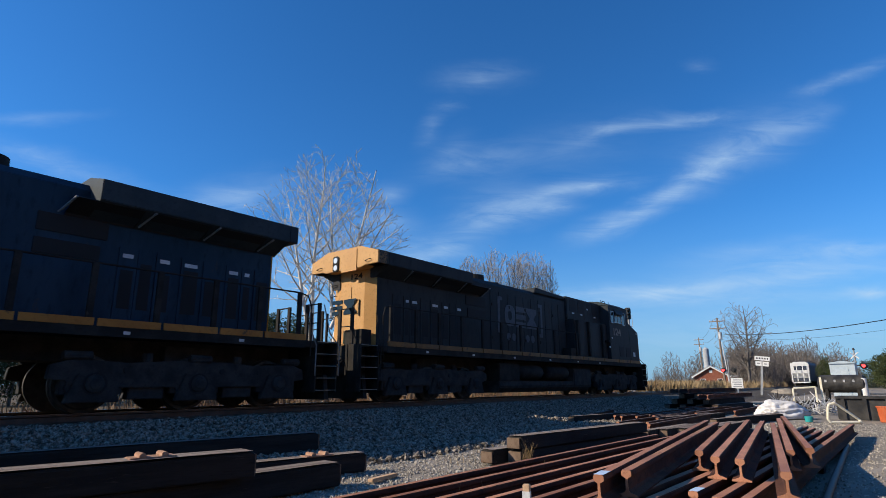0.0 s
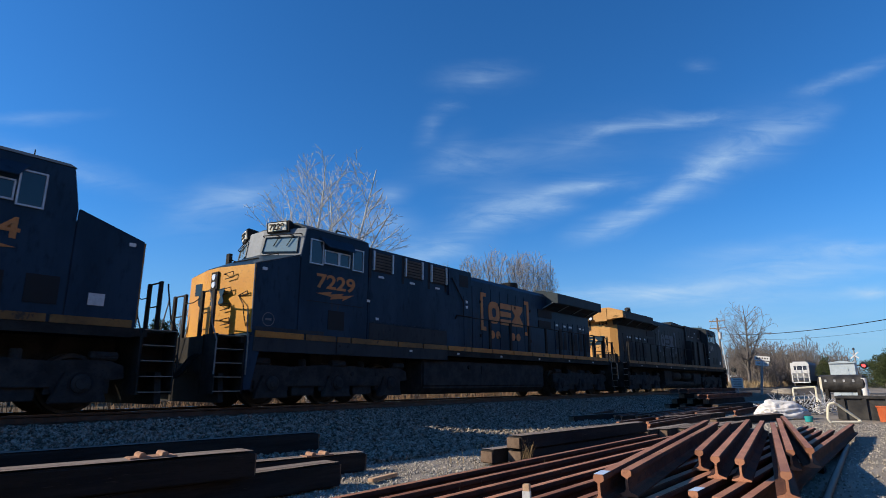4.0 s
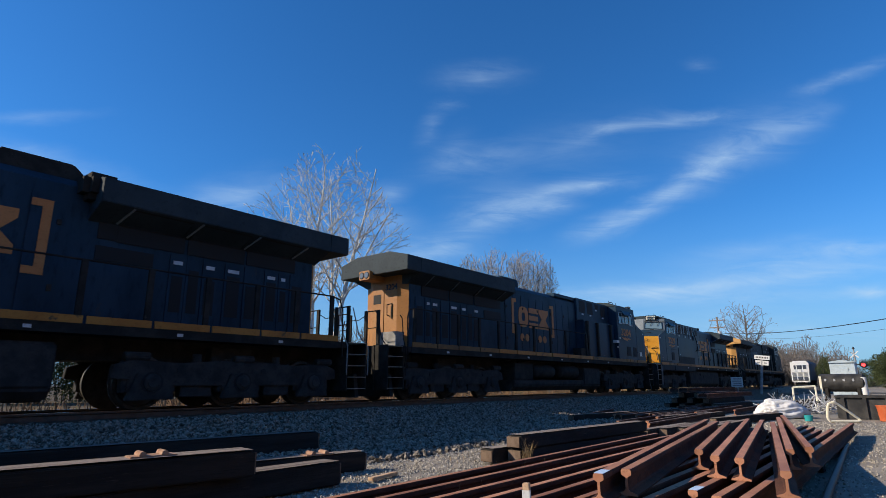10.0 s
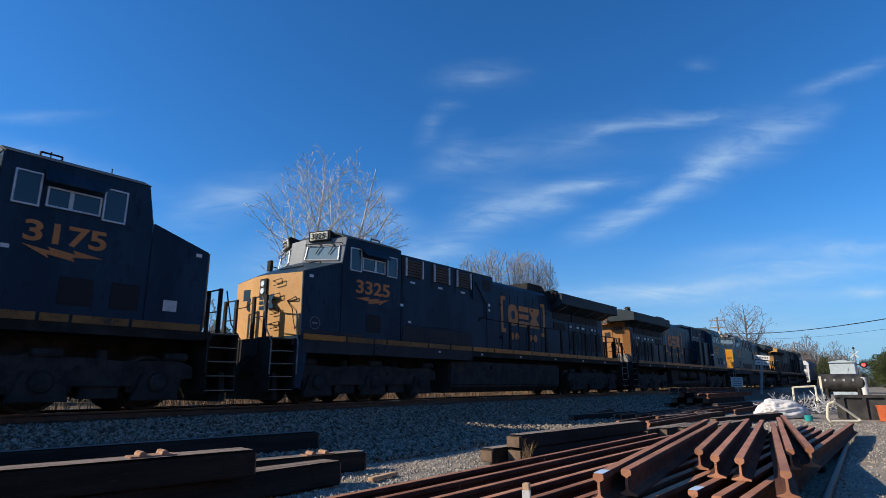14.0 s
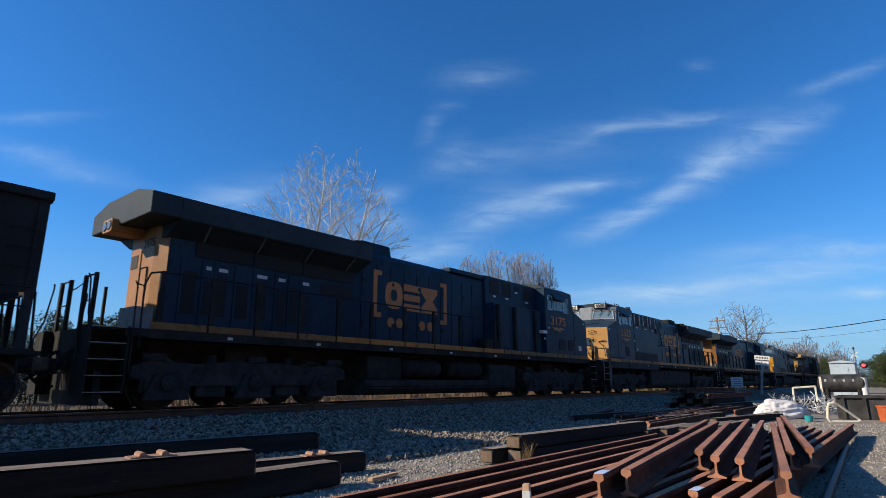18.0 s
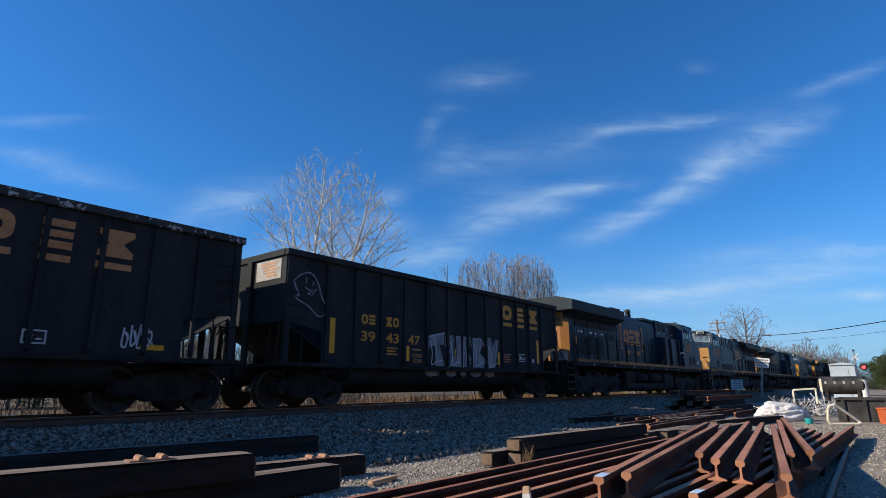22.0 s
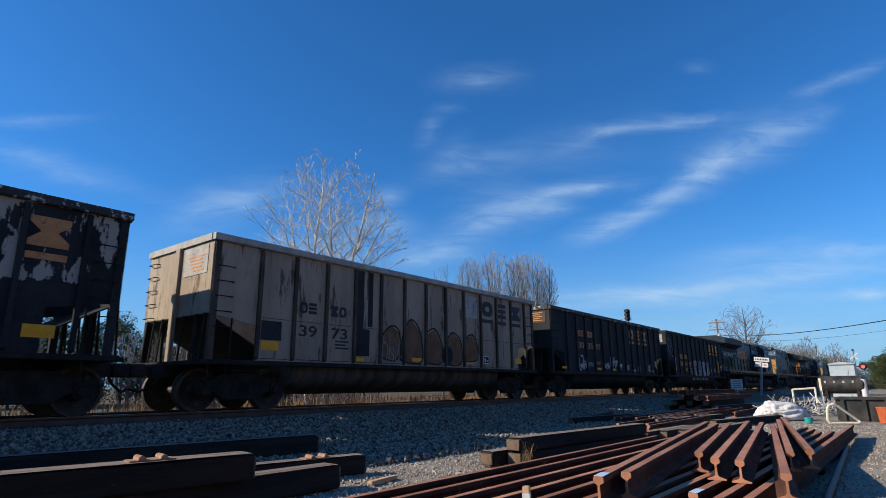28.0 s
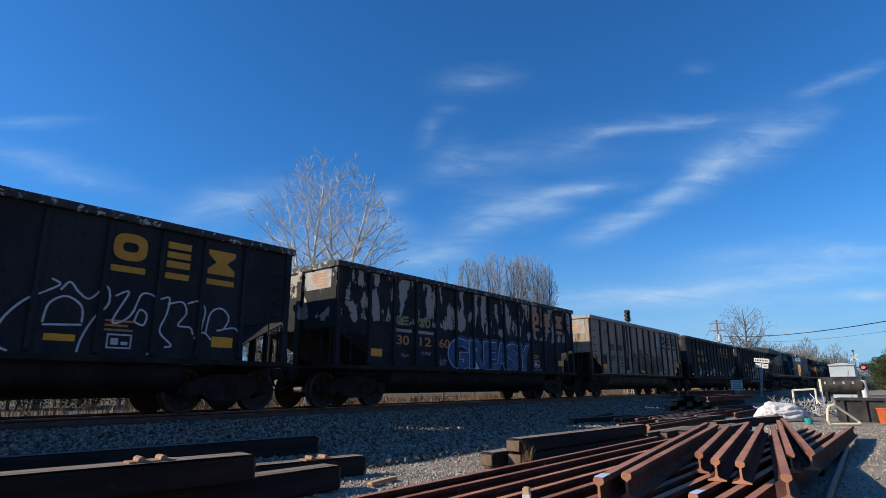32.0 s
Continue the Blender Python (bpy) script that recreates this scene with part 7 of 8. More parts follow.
def branching_tree(seed, stems, crown, kinds, bark, twig, finest):
    """Leaning stems (foot, top, radius) whose limbs run out, slightly rising, to the skin of the crown (rounded masses: centre, half width, half height).
    kinds: for each order of branching the gap between branches, their angle, their greatest length, their rise."""
    r = random.Random(seed)
    wood, twigs = Shape(), Shape()

    def grow(p, d, length, rad, order):
        gap, angle, longest, rise = kinds[min(order, len(kinds) - 1)]
        seg = 0.9 if order == 0 else 0.45 if order == 1 else 0.28
        n = max(3, int(length / seg))
        pts, radii, e = [p.copy()], [rad], d.copy()
        kink = (0.035, 0.10, 0.13, 0.16)[min(order, 3)]
        for k in range(n):
            e = (e + Vector((r.uniform(-kink, kink), r.uniform(-kink, kink), r.uniform(-kink, kink) * 0.6 + (rise * 0.45 / seg * 0.5 if order else 0.0)))).normalized()
            q = pts[-1] + e * (length / n)
            if order and k > 0 and not in_crown(q, crown) and in_crown(pts[-1], crown):
                break
            pts.append(q)
            radii.append(max(finest, rad * (1 - 0.86 * (k + 1) / n)))
        limb_tubes(wood if order < 2 else twigs, pts, radii, 7 if order == 0 else 4 if order == 1 else 3)
        if order >= len(kinds):
            return
        turn, way = r.uniform(0, 6.28), len(pts) - 1
        run = length * way / n
        at_ = run * (0.0 if order == 0 else 0.16) + gap * r.uniform(0.3, 1)
        while at_ < run * 0.985:
            f = at_ / run * way
            k = min(int(f), way - 1)
            q = pts[k].lerp(pts[k + 1], f - k)
            w = (pts[k + 1] - pts[k]).normalized()
            turn += 2.4 + r.uniform(-0.5, 0.5)
            u = w.orthogonal().normalized()
            side = u * math.cos(turn) + w.cross(u) * math.sin(turn)
            a_ = radians(angle) * r.uniform(0.75, 1.25)
            left = 1 - at_ / run
            reach = longest * r.uniform(0.7, 1.1) * ((0.30 + 0.70 * left ** 0.6) if order else 1.0)
            if order or in_crown(q + (w + side) * 0.8, crown):
                grow(q, w * math.cos(a_) + side * math.sin(a_), reach, max(finest, min(radii[k] * 0.62, 0.020 * reach + finest)), order + 1)
            at_ += gap * r.uniform(0.7, 1.3)

    for foot, top, rad in stems:
        foot, top = Vector(foot), Vector(top)
        grow(foot, (top - foot).normalized(), (top - foot).length, rad, 0)
    out = []
    for sh, name, m in ((wood, "trunk", bark), (twigs, "crown", twig)):
        me = bpy.data.meshes.new(name)
        me.from_pydata(sh.v, [], sh.f)
        me.materials.append(m)
        for poly in me.polygons:
            poly.use_smooth = True
        out.append(me)
    return tuple(out)


M_TWIG_PALE = surface("pale_brown_twigs", (0.32, 0.285, 0.25), (0.47, 0.43, 0.385), 0.9, scale=1.5, fine=12, bump=0)
# across the view is x, depth is y, before the tree is turned
sycamore = branching_tree(5, [((-0.4, 0, -0.2), (-0.75, 0.1, 16.2), 0.17), ((0.35, 0.1, -0.2), (1.5, -0.1, 15.6), 0.18), ((-0.5, 0.1, 4.6), (-2.7, 0.3, 13.8), 0.11), ((0.6, 0, 4.8), (3.3, 0.2, 12.8), 0.10), ((0.6, 0.1, 5.5), (0.5, 1.6, 15.4), 0.09)],
                          ((0, 0, 11.4, 3.75, 5.1), (-3.0, 0.3, 11.6, 1.8, 2.0), (2.6, -0.2, 10.4, 2.2, 2.6), (3.6, 0.3, 8.2, 2.0, 1.0), (-0.4, 0, 15.6, 1.2, 1.1)),
                          ((0.50, 46, 4.6, 0), (0.50, 42, 2.0, 0.10), (0.38, 40, 0.8, 0.06)), M_BARK_PALE, M_BARK_PALE, 0.0100)
plant_tree(sycamore, 22.5, 28.3, -0.3, -51, (1.24, 1.24, 1.0), "tall bare sycamore with pale many-stemmed trunk")
vases = []
for k, (seed, half) in enumerate(((21, 1.75), (33, 1.9), (44, 2.3), (61, 0.9))):
    stems = [((0, 0, -0.2), (0.1, 0.05, 15.2), 0.12)] + [((0.03, 0, 2.6 + 0.4 * q), (half * 0.72 * math.cos(a), half * 0.72 * math.sin(a), 14.2), 0.08) for q, a in enumerate((0.3, 1.5, 2.6, 3.9, 5.2) if half > 1 else (0.5, 3.2))]
    vases.append(branching_tree(seed, stems, ((0, 0, 10.0, half, 5.4), (0, 0, 12.4, half * 0.98, 2.9)), ((0.46, 34, 2.6, 0), (0.36, 36, 1.3, 0.07), (0.26, 38, 0.7, 0.04)), M_BARK, M_TWIG_PALE, 0.0125))
for k, (deg_, dist_, sz, m) in enumerate(((39.0, 58.5, 0.93, 3), (37.3, 58, 0.92, 3), (36.0, 58, 0.97, 0), (33.4, 58, 1.0, 1), (31.2, 58.5, 0.98, 0), (29.9, 57.5, 0.985, 2), (28.6, 59, 0.92, 0))):
    plant_tree(vases[m], dist_ * math.cos(radians(deg_)), dist_ * math.sin(radians(deg_)), -0.3, 57 * k, (sz, sz, sz), "bare upright tree with dense fine twigs", "row of bare trees")
oak = branching_tree(45, [((0, 0, -0.2), (0.3, 0.2, 12.6), 0.26), ((0.05, 0, 2.6), (-3.1, 0.6, 10.6), 0.16), ((0.05, 0, 3.0), (3.2, -0.5, 10.4), 0.15), ((0.05, 0, 3.4), (0.4, 3.0, 10.8), 0.13), ((0.05, 0, 3.4), (-0.5, -3.0, 10.6), 0.13)],
                     ((0, 0, 8.2, 4.9, 4.8),), ((0.62, 52, 3.4, 0), (0.55, 46, 1.9, 0.04), (0.42, 44, 0.9, 0.03)), M_BARK, M_TWIG, 0.018)
plant_tree(oak, 93.2, 18.1, -0.3, 40, (1.0, 1.0, 1.0), "broad bare hardwood tree behind the crossing")
thickets = []
for k, (seed, wide, high) in enumerate(((51, 2.3, 6.4), (52, 2.7, 5.6), (53, 2.0, 7.4))):
    stems = [((0.6 * math.cos(a), 0.6 * math.sin(a), -0.2), (wide * 0.8 * math.cos(a), wide * 0.8 * math.sin(a), high * 0.86), 0.07) for a in (0.2, 1.4, 2.5, 3.6, 4.6, 5.6)] + [((0, 0, -0.2), (0, 0.1, high), 0.08)]
    thickets.append(branching_tree(seed, stems, ((0, 0, high * 0.55, wide, high * 0.48),), ((0.42, 36, 1.8, 0), (0.36, 36, 0.9, 0.08)), M_BARK, M_TWIG, 0.022))
shrub_a, shrub_b, shrub_c = thickets
rb = random.Random(8)


def by_angle(deg, dist):
    """A place at so many degrees from the track's direction, seen from the eye."""
    return dist * math.cos(radians(deg)), dist * math.sin(radians(deg))


for k in range(84):
    deg = 3.6 + 8.6 * (k / 84) + rb.uniform(-0.2, 0.2)
    x, y = by_angle(deg, rb.uniform(165, 215))
    s = rb.uniform(1.3, 1.9) * (1.0 if deg > 6.2 else 0.72)
    plant_tree((shrub_a, shrub_b, shrub_c)[k % 3], x, y, -0.3, rb.uniform(0, 360), (s * 1.1, s * 1.1, s), "bare brown winter brush", "brush along the field", "bare_shrub")
for k in range(10):
    deg = 8.9 + 3.0 * (k / 10)
    x, y = by_angle(deg, rb.uniform(96, 120))
    s = rb.uniform(0.8, 1.2)
    plant_tree((shrub_a, shrub_b, shrub_c)[k % 3], x, y, -0.3, rb.uniform(0, 360), (s, s, s), "bare brown winter brush", "brush along the field", "bare_shrub")
for k in range(26):
    deg = 10.6 + 8.6 * (k / 26) + rb.uniform(-0.2, 0.2)
    x, y = by_angle(deg, rb.uniform(185, 230))
    s = rb.uniform(1.5, 1.9) if k in (12, 13, 17, 20) else rb.uniform(0.55, 1.0)
    plant_tree((shrub_c, shrub_b)[k % 2], x, y, -0.3, rb.uniform(0, 360), (s * 1.2, s * 1.2, s), "bare grey tree far behind the field", "brush along the field", "bare_shrub")
for k in range(18):
    deg = 46 + 2.0 * k + rb.uniform(-0.6, 0.6)
    x, y = by_angle(deg, rb.uniform(42, 60))
    s = rb.uniform(0.6, 1.0)
    plant_tree((shrub_c, shrub_a)[k % 2], x, y, -0.3, rb.uniform(0, 360), (s, s, s), "bare grey shrub behind the track", "brush behind the track", "bare_shrub")


for k, (deg, dist) in enumerate(((49.6, 34.5), (50.7, 33.6), (51.6, 34.2), (52.6, 33.8), (48.4, 35))):
    x, y = by_angle(deg, dist)
    plant_tree(thickets[k % 3], x, y, -0.3, 71 * k, (0.42, 0.42, 0.30), "low bare brown bush below the sycamore", "brush behind the track", "bare_shrub")


def evergreen(seed, height, width, n, cone=0.5):
    """Leaf clumps of many small leaves round a hidden trunk."""
    r = np.random.default_rng(seed)
    vs, fs = [], []
    blobs = [(r.uniform(-0.5, 0.5) * width * (1 - cone * q), r.uniform(-0.5, 0.5) * width * (1 - cone * q), height * (0.12 + 0.85 * q), width * (0.30 - 0.16 * q * cone * 1.5)) for q in np.linspace(0, 1, 26)]
    for k in range(n):
        bx, by, bz, br = blobs[r.integers(len(blobs))]
        d = r.normal(size=3)
        d /= np.linalg.norm(d)
        p = np.array((bx, by, bz)) + d * br * r.uniform(0.55, 1.0)
        a, b_ = r.normal(size=3), r.normal(size=3)
        s = r.uniform(0.05, 0.12) * (height / 8)
        a *= s / np.linalg.norm(a)
        b_ *= s / np.linalg.norm(b_)
        m = len(vs)
        vs += [tuple(p - a), tuple(p + a * 0.2 + b_), tuple(p + a), tuple(p + a * 0.2 - b_ * 0.8)]
        fs.append((m, m + 1, m + 2, m + 3))
    me = bpy.data.meshes.new("crown")
    me.from_pydata(vs, [], fs)
    me.materials.append(M_EVERGREEN)
    s = Shape()
    limb_tubes(s, [Vector((0, 0, -0.1)), Vector((0.1, 0, height * 0.4)), Vector((0, 0.05, height * 0.85))], [0.16, 0.11, 0.03], 7)
    tr = bpy.data.meshes.new("trunk")
    tr.from_pydata(s.v, [], s.f)
    tr.materials.append(M_BARK)
    return tr, me


cedar_a, cedar_b = evergreen(1, 8, 4.2, 11000), evergreen(2, 8, 5.5, 11000, 0.3)
for k, (deg, dist, s) in enumerate(((60.2, 56, 0.78), (62.8, 54, 0.72), (65.6, 52, 0.80), (68.2, 55, 0.86), (71.2, 54, 0.80), (74.2, 52, 0.78), (77.0, 50, 0.75), (79.5, 50, 0.78), (56.6, 58, 0.98), (54.6, 60, 0.96), (52.3, 62, 0.85), (49.5, 64, 0.72))):
    x, y = by_angle(deg, dist)
    plant_tree((cedar_a, cedar_b)[k % 2], x, y, -0.3, 77 * k, (s, s, s), "dark green evergreen tree behind the track", "evergreens behind the track", "evergreen_tree")
for k, (deg, dist, s, w) in enumerate(((5.45, 130, 0.70, 0.6), (5.1, 140, 0.62, 0.7), (2.0, 145, 0.66, 1.2), (1.5, 135, 0.76, 1.2), (0.9, 130, 0.84, 1.3), (0.2, 130, 0.9, 1.3), (-0.7, 140, 0.95, 1.4), (-1.8, 150, 0.95, 1.4))):
    x, y = by_angle(deg, dist)
    plant_tree((cedar_b, cedar_a)[k % 2], x, y, 0, 91 * k, (s * w, s * w, s), "dark green evergreen far beyond the crossing", "evergreens beyond the crossing", "evergreen_tree")
for k, (deg, dist, s, w) in enumerate(((5.0, 152, 1.25, 1.0), (4.7, 150, 1.42, 1.0), (4.4, 155, 1.40, 1.0), (4.1, 152, 1.25, 1.1), (3.8, 156, 0.95, 1.2), (3.4, 160, 0.66, 1.4), (3.0, 165, 0.55, 1.6), (2.6, 165, 0.6, 1.5), (2.2, 160, 0.72, 1.5))):
    x, y = by_angle(deg, dist)
    plant_tree(thickets[k % 3], x, y, -0.3, 47 * k, (s * w, s * w, s), "bare brown tree far beyond the crossing", "brush beyond the crossing", "bare_shrub")


def blades(name, xs, ys, zs, hs, ws, material, label):
    r = np.random.default_rng(4)
    n = len(xs)
    a = r.uniform(0, 6.28, n)
    lean = r.uniform(0.05, 0.45, n) * hs
    b = r.uniform(0, 6.28, n)
    base = np.stack([xs, ys, zs], 1)
    side = np.stack([np.cos(a) * ws, np.sin(a) * ws, np.zeros(n)], 1)
    mid = base + np.stack([np.cos(b) * lean * 0.35, np.sin(b) * lean * 0.35, hs * 0.6], 1)
    tip = base + np.stack([np.cos(b) * lean, np.sin(b) * lean, hs], 1)
    v = np.stack([base - side, base + side, mid + side * 0.7, mid - side * 0.7, tip], 1).reshape(-1, 3)
    f = []
    for k in range(n):
        m = 5 * k
        f += [(m, m + 1, m + 2, m + 3), (m + 3, m + 2, m + 4)]
    me = bpy.data.meshes.new(name)
    me.from_pydata(v.tolist(), [], f)
    me.materials.append(material)
    return tagged(new(name, me), label, "grass", kind="stuff")


rg = np.random.default_rng(21)
n = 26000
gx = rg.uniform(2, 78, n)
gy = 16.6 + 19 * rg.uniform(0, 1, n)
keep_ = (gx > 14) | (rg.uniform(0, 1, n) < 0.25) & (gy > 19)
gx, gy = gx[keep_], gy[keep_]
n = len(gx)
clump = np.array([noise.noise((a * 0.45, c * 0.45, 2)) for a, c in zip(gx, gy)])
blades("dry_weeds", gx, gy, np.full(n, -0.35), np.clip(0.52 + 0.65 * clump + rg.uniform(-0.2, 0.3, n), 0.15, 1.4), rg.uniform(0.014, 0.035, n), M_WEED_DRY, "tan dry winter weeds behind the track")
n = 4000
gx = rg.uniform(1, 22, n)
gy = 16.0 + 4 * rg.uniform(0, 1, n)
blades("green_weeds", gx, gy, np.full(n, -0.35), rg.uniform(0.15, 0.6, n), rg.uniform(0.02, 0.05, n), M_WEED, "yellow-green low weeds behind the track")
n = 34000
deg = rg.uniform(8.2, 21.5, n)
dist = 56 + 62 * rg.uniform(0, 1, n) ** 1.4
gx, gy = dist * np.cos(np.radians(deg)), dist * np.sin(np.radians(deg))
ok = gy > 15.6
gx, gy = gx[ok], gy[ok]
blades("tall_dry_grass", gx, gy, np.full(len(gx), -0.35), rg.uniform(0.9, 1.9, len(gx)), rg.uniform(0.03, 0.07, len(gx)), M_GRASS, "tall tan broom grass on the field")
n = 700
gx, gy = rg.uniform(2.5, 12, n), rg.uniform(3.2, 5.8, n)
pick = np.array([noise.noise((a * 1.1, c * 1.1, 9)) for a, c in zip(gx, gy)]) > 0.18
blades("yard_grass_tufts", gx[pick], gy[pick], np.zeros(pick.sum()), rg.uniform(0.05, 0.20, pick.sum()), rg.uniform(0.002, 0.005, pick.sum()), M_GRASS, "thin dry grass tufts between rails and timbers")

n = 90
blades("tie_end_tuft", 6.92 + rg.normal(0, 0.05, n), 4.15 + rg.normal(0, 0.03, n), np.zeros(n), rg.uniform(0.10, 0.36, n), rg.uniform(0.002, 0.0045, n), M_GRASS, "dry grass tuft at the end of the stacked ties")


def woods_behind():
    """Plain dark woods that close the place behind the camera."""
    s = Shape()
    xs = [-120 + 3 * k for k in range(100)]
    for a, b in zip(xs, xs[1:]):
        za, zb = (13 + 4 * noise.noise((q * 0.11, 0, 1)) + 2 * noise.noise((q * 0.5, 0, 4)) for q in (a, b))
        s.quad((a, -32, -0.5), (b, -32, -0.5), (b, -32, zb), (a, -32, za))
    solid("backdrop_woods", s, M_BRUSH, "plain brown winter woods behind the yard", "backdrop", kind="structure")


woods_behind()

# ---- signs, signals, poles and buildings ----
M_POLE = surface("weathered_pole_wood", (0.16, 0.12, 0.09), (0.25, 0.20, 0.16), 0.9, scale=2, fine=20, bump=0.3, stretch=(3, 3, 0.3))
M_SIGN = surface("white_sign_face", (0.576, 0.576, 0.56), (0.64, 0.64, 0.624), 0.5, scale=3, fine=25, bump=0)
M_RED_LAMP = plain("red_signal_lamp", (1.0, 0.03, 0.03), 0.3, 0, 5.0)
M_SIGNAL_BLACK = plain("signal_black", (0.012, 0.012, 0.012), 0.5)
M_BRICK = surface("red_brown_brick", (0.221, 0.07225, 0.0425), (0.289, 0.1105, 0.068), 0.85, scale=1.5, fine=14, bump=0.3)
M_SHINGLE = surface("pale_grey_shingle", (0.304, 0.32, 0.336), (0.4, 0.416, 0.432), 0.8, scale=2, fine=18, bump=0.3)
M_TANKCAR = surface("dark_navy_car_steel", (0.035, 0.045, 0.065), (0.06, 0.07, 0.09), 0.6, scale=1, fine=10, bump=0.1)

t = thing("name_board_sign", "white notice boards on a grey steel post", "sign", at=(50.4, 9.08, 0))
t.matrix_basis = pose(50.4, 9.08, 0, 7, 0, 0)
part("sign_post", Shape().box(-0.06, 0.06, -0.08, 0.08, 0, 2.84), M_ALU, t)
bd = part("sign_board", Shape().box(-0.12, -0.065, -0.55, 0.50, 2.80, 3.12), M_SIGN, t)
for k in range(8):
    part("letter_bar", Shape().box(-0.128, -0.12, 0.40 - 0.11 * k, 0.34 - 0.11 * k, 2.90, 3.02), M_SIGNAL_BLACK, bd)
for y in (0.22, -0.27):
    q = part("lower_board", Shape().box(-0.11, -0.065, y - 0.21, y + 0.21, 2.38, 2.72), M_SIGN, t)
    part("letter_bar", Shape().box(-0.118, -0.11, y - 0.10, y + 0.10, 2.50, 2.60), M_ALU, q)
t = thing("small_notice_sign", "small white notice board on a short post", "sign", at=(45.0, 9.55, 0))
part("sign_post", Shape().box(-0.04, 0.04, -0.04, 0.04, 0, 1.12), M_ALU, t)
bd = part("sign_board", Shape().box(-0.08, -0.04, -0.38, 0.38, 0.70, 1.42), M_SIGN, t)
for k in range(4):
    part("letter_bar", Shape().box(-0.086, -0.08, -0.30, 0.30 - 0.08 * (k % 2), 0.80 + 0.15 * k, 0.87 + 0.15 * k), M_ALU, bd)


def crossing_signal(x, y, height, turn, label, gate=False):
    t = thing("crossing_signal", label, "crossing signal", "crossing signals", (x, y, 0), turn)
    part("signal_base", Shape().box(-0.3, 0.3, -0.3, 0.3, 0, 0.35), M_SIGN, t)
    part("mast", Shape().rod((0, 0, 0.3), (0, 0, height), 0.06, n=12), M_ALU, t)
    if gate:
        part("gate_arm", Shape().rod((0.1, 0.12, 1.0), (0.15, 0.45, height + 2.0), 0.07, 0.04, 8), M_SIGN, t, "white raised gate arm")
    for a in () if gate else (-42, 42):
        part("crossbuck_blade", Shape().box(-0.03, 0.0, -0.40, 0.40, -0.045, 0.045).moved(Matrix.Translation((-0.06 - 0.031 * (a > 0), 0, height - 0.5)) @ Matrix.Rotation(radians(a), 4, "X")), M_SIGN, t)
    part("lamp_bar", Shape().box(-0.05, 0.05, -0.75, 0.75, height - 1.42, height - 1.34), M_SIGNAL_BLACK, t)
    for s in (-1, 1):
        part("lamp_background", Shape().rod((-0.02, 0.55 * s, height - 1.38), (-0.05, 0.55 * s, height - 1.38), 0.30, n=20), M_SIGNAL_BLACK, t)
        part("lamp_hood", Shape().rod((-0.05, 0.55 * s, height - 1.37), (-0.35, 0.55 * s, height - 1.40), 0.16, n=14), M_SIGNAL_BLACK, t)
        part("lamp_lens", Shape().rod((-0.35, 0.55 * s, height - 1.40), (-0.36, 0.55 * s, height - 1.40), 0.14, n=14), M_RED_LAMP if (s > 0) == gate else M_SIGNAL_BLACK, t)
    part("bell", Shape().rod((0, 0, height), (0, 0, height + 0.16), 0.12, 0.05, 12), M_SIGNAL_BLACK, t)
    return t


crossing_signal(61.9, 3.45, 3.9, 0, "road crossing signal with white crossbuck and red lamp lit")
crossing_signal(76.0, 16.9, 4.0, 0, "road crossing signal beyond the track with raised gate", True)
t = thing("signal_mast", "tall grey railway signal mast with hooded black head", "railway signal", at=(47.6, 18.0, -0.3))
part("mast", Shape().rod((0, 0, 0), (0, 0, 7.0), 0.09, n=12), M_ALU, t)
part("signal_head", Shape().box(-0.12, 0.12, -0.19, 0.19, 6.75, 7.75, 0.06), M_SIGNAL_BLACK, t)
for k in range(3):
    part("lamp_hood", Shape().rod((-0.12, 0, 6.93 + 0.32 * k), (-0.45, 0, 6.91 + 0.32 * k), 0.14, n=14), M_SIGNAL_BLACK, t)
for y in (0.30, 0.62):
    part("ladder_rail", Shape().rod((0.2, y, 0.2), (0.2, y, 7.4), 0.02, n=6), M_FRAME, t)
for k in range(22):
    part("ladder_rung", Shape().rod((0.2, 0.30, 0.5 + 0.31 * k), (0.2, 0.62, 0.5 + 0.31 * k), 0.012, n=6), M_FRAME, t)
part("service_platform", Shape().box(0.0, 0.6, -0.1, 0.8, 6.15, 6.2).add(*(lambda q: (q.v, q.f))(Shape().pipe([(0.55, -0.1, 6.2), (0.55, -0.1, 7.1), (0.55, 0.8, 7.1), (0.55, 0.8, 6.2)], 0.02))), M_FRAME, t)


def utility_pole(x, y, height, arms, label):
    t = thing("utility_pole", label, "utility pole", "utility poles", (x, y, -0.3))
    part("pole", Shape().rod((0, 0, 0), (0.1, 0.15, height + 0.3), 0.17, 0.11, 10), M_POLE, t)
    for k in range(arms):
        z = height - 0.25 - 0.95 * k
        part("crossarm", Shape().box(-0.08, 0.08, -1.15 + 0.3, 1.15, z, z + 0.12), M_POLE, t)
        for yy in (-0.75, -0.1, 0.5, 1.05):
            part("insulator", Shape().rod((0, yy, z + 0.12), (0, yy, z + 0.30), 0.05, 0.035, 8), M_FRAME, t)
    if arms > 1:
        part("transformer", Shape().rod((-0.28, -0.12, height - 2.6), (-0.28, -0.12, height - 1.7), 0.22, n=14), M_FRAME, t)
    return t


utility_pole(82.8, 19.0, 9.75, 2, "wooden utility pole with two crossarms and transformer")
utility_pole(128, 33.5, 10.6, 2, "wooden utility pole far across the field")


def wire(pts, r, label):
    cu = Shape()
    limb_tubes(cu, pts, [r] * len(pts), 5)
    tagged(new("overhead_wire", cu.mesh("overhead_wire", M_SIGNAL_BLACK)), label, "wire", "overhead wires")


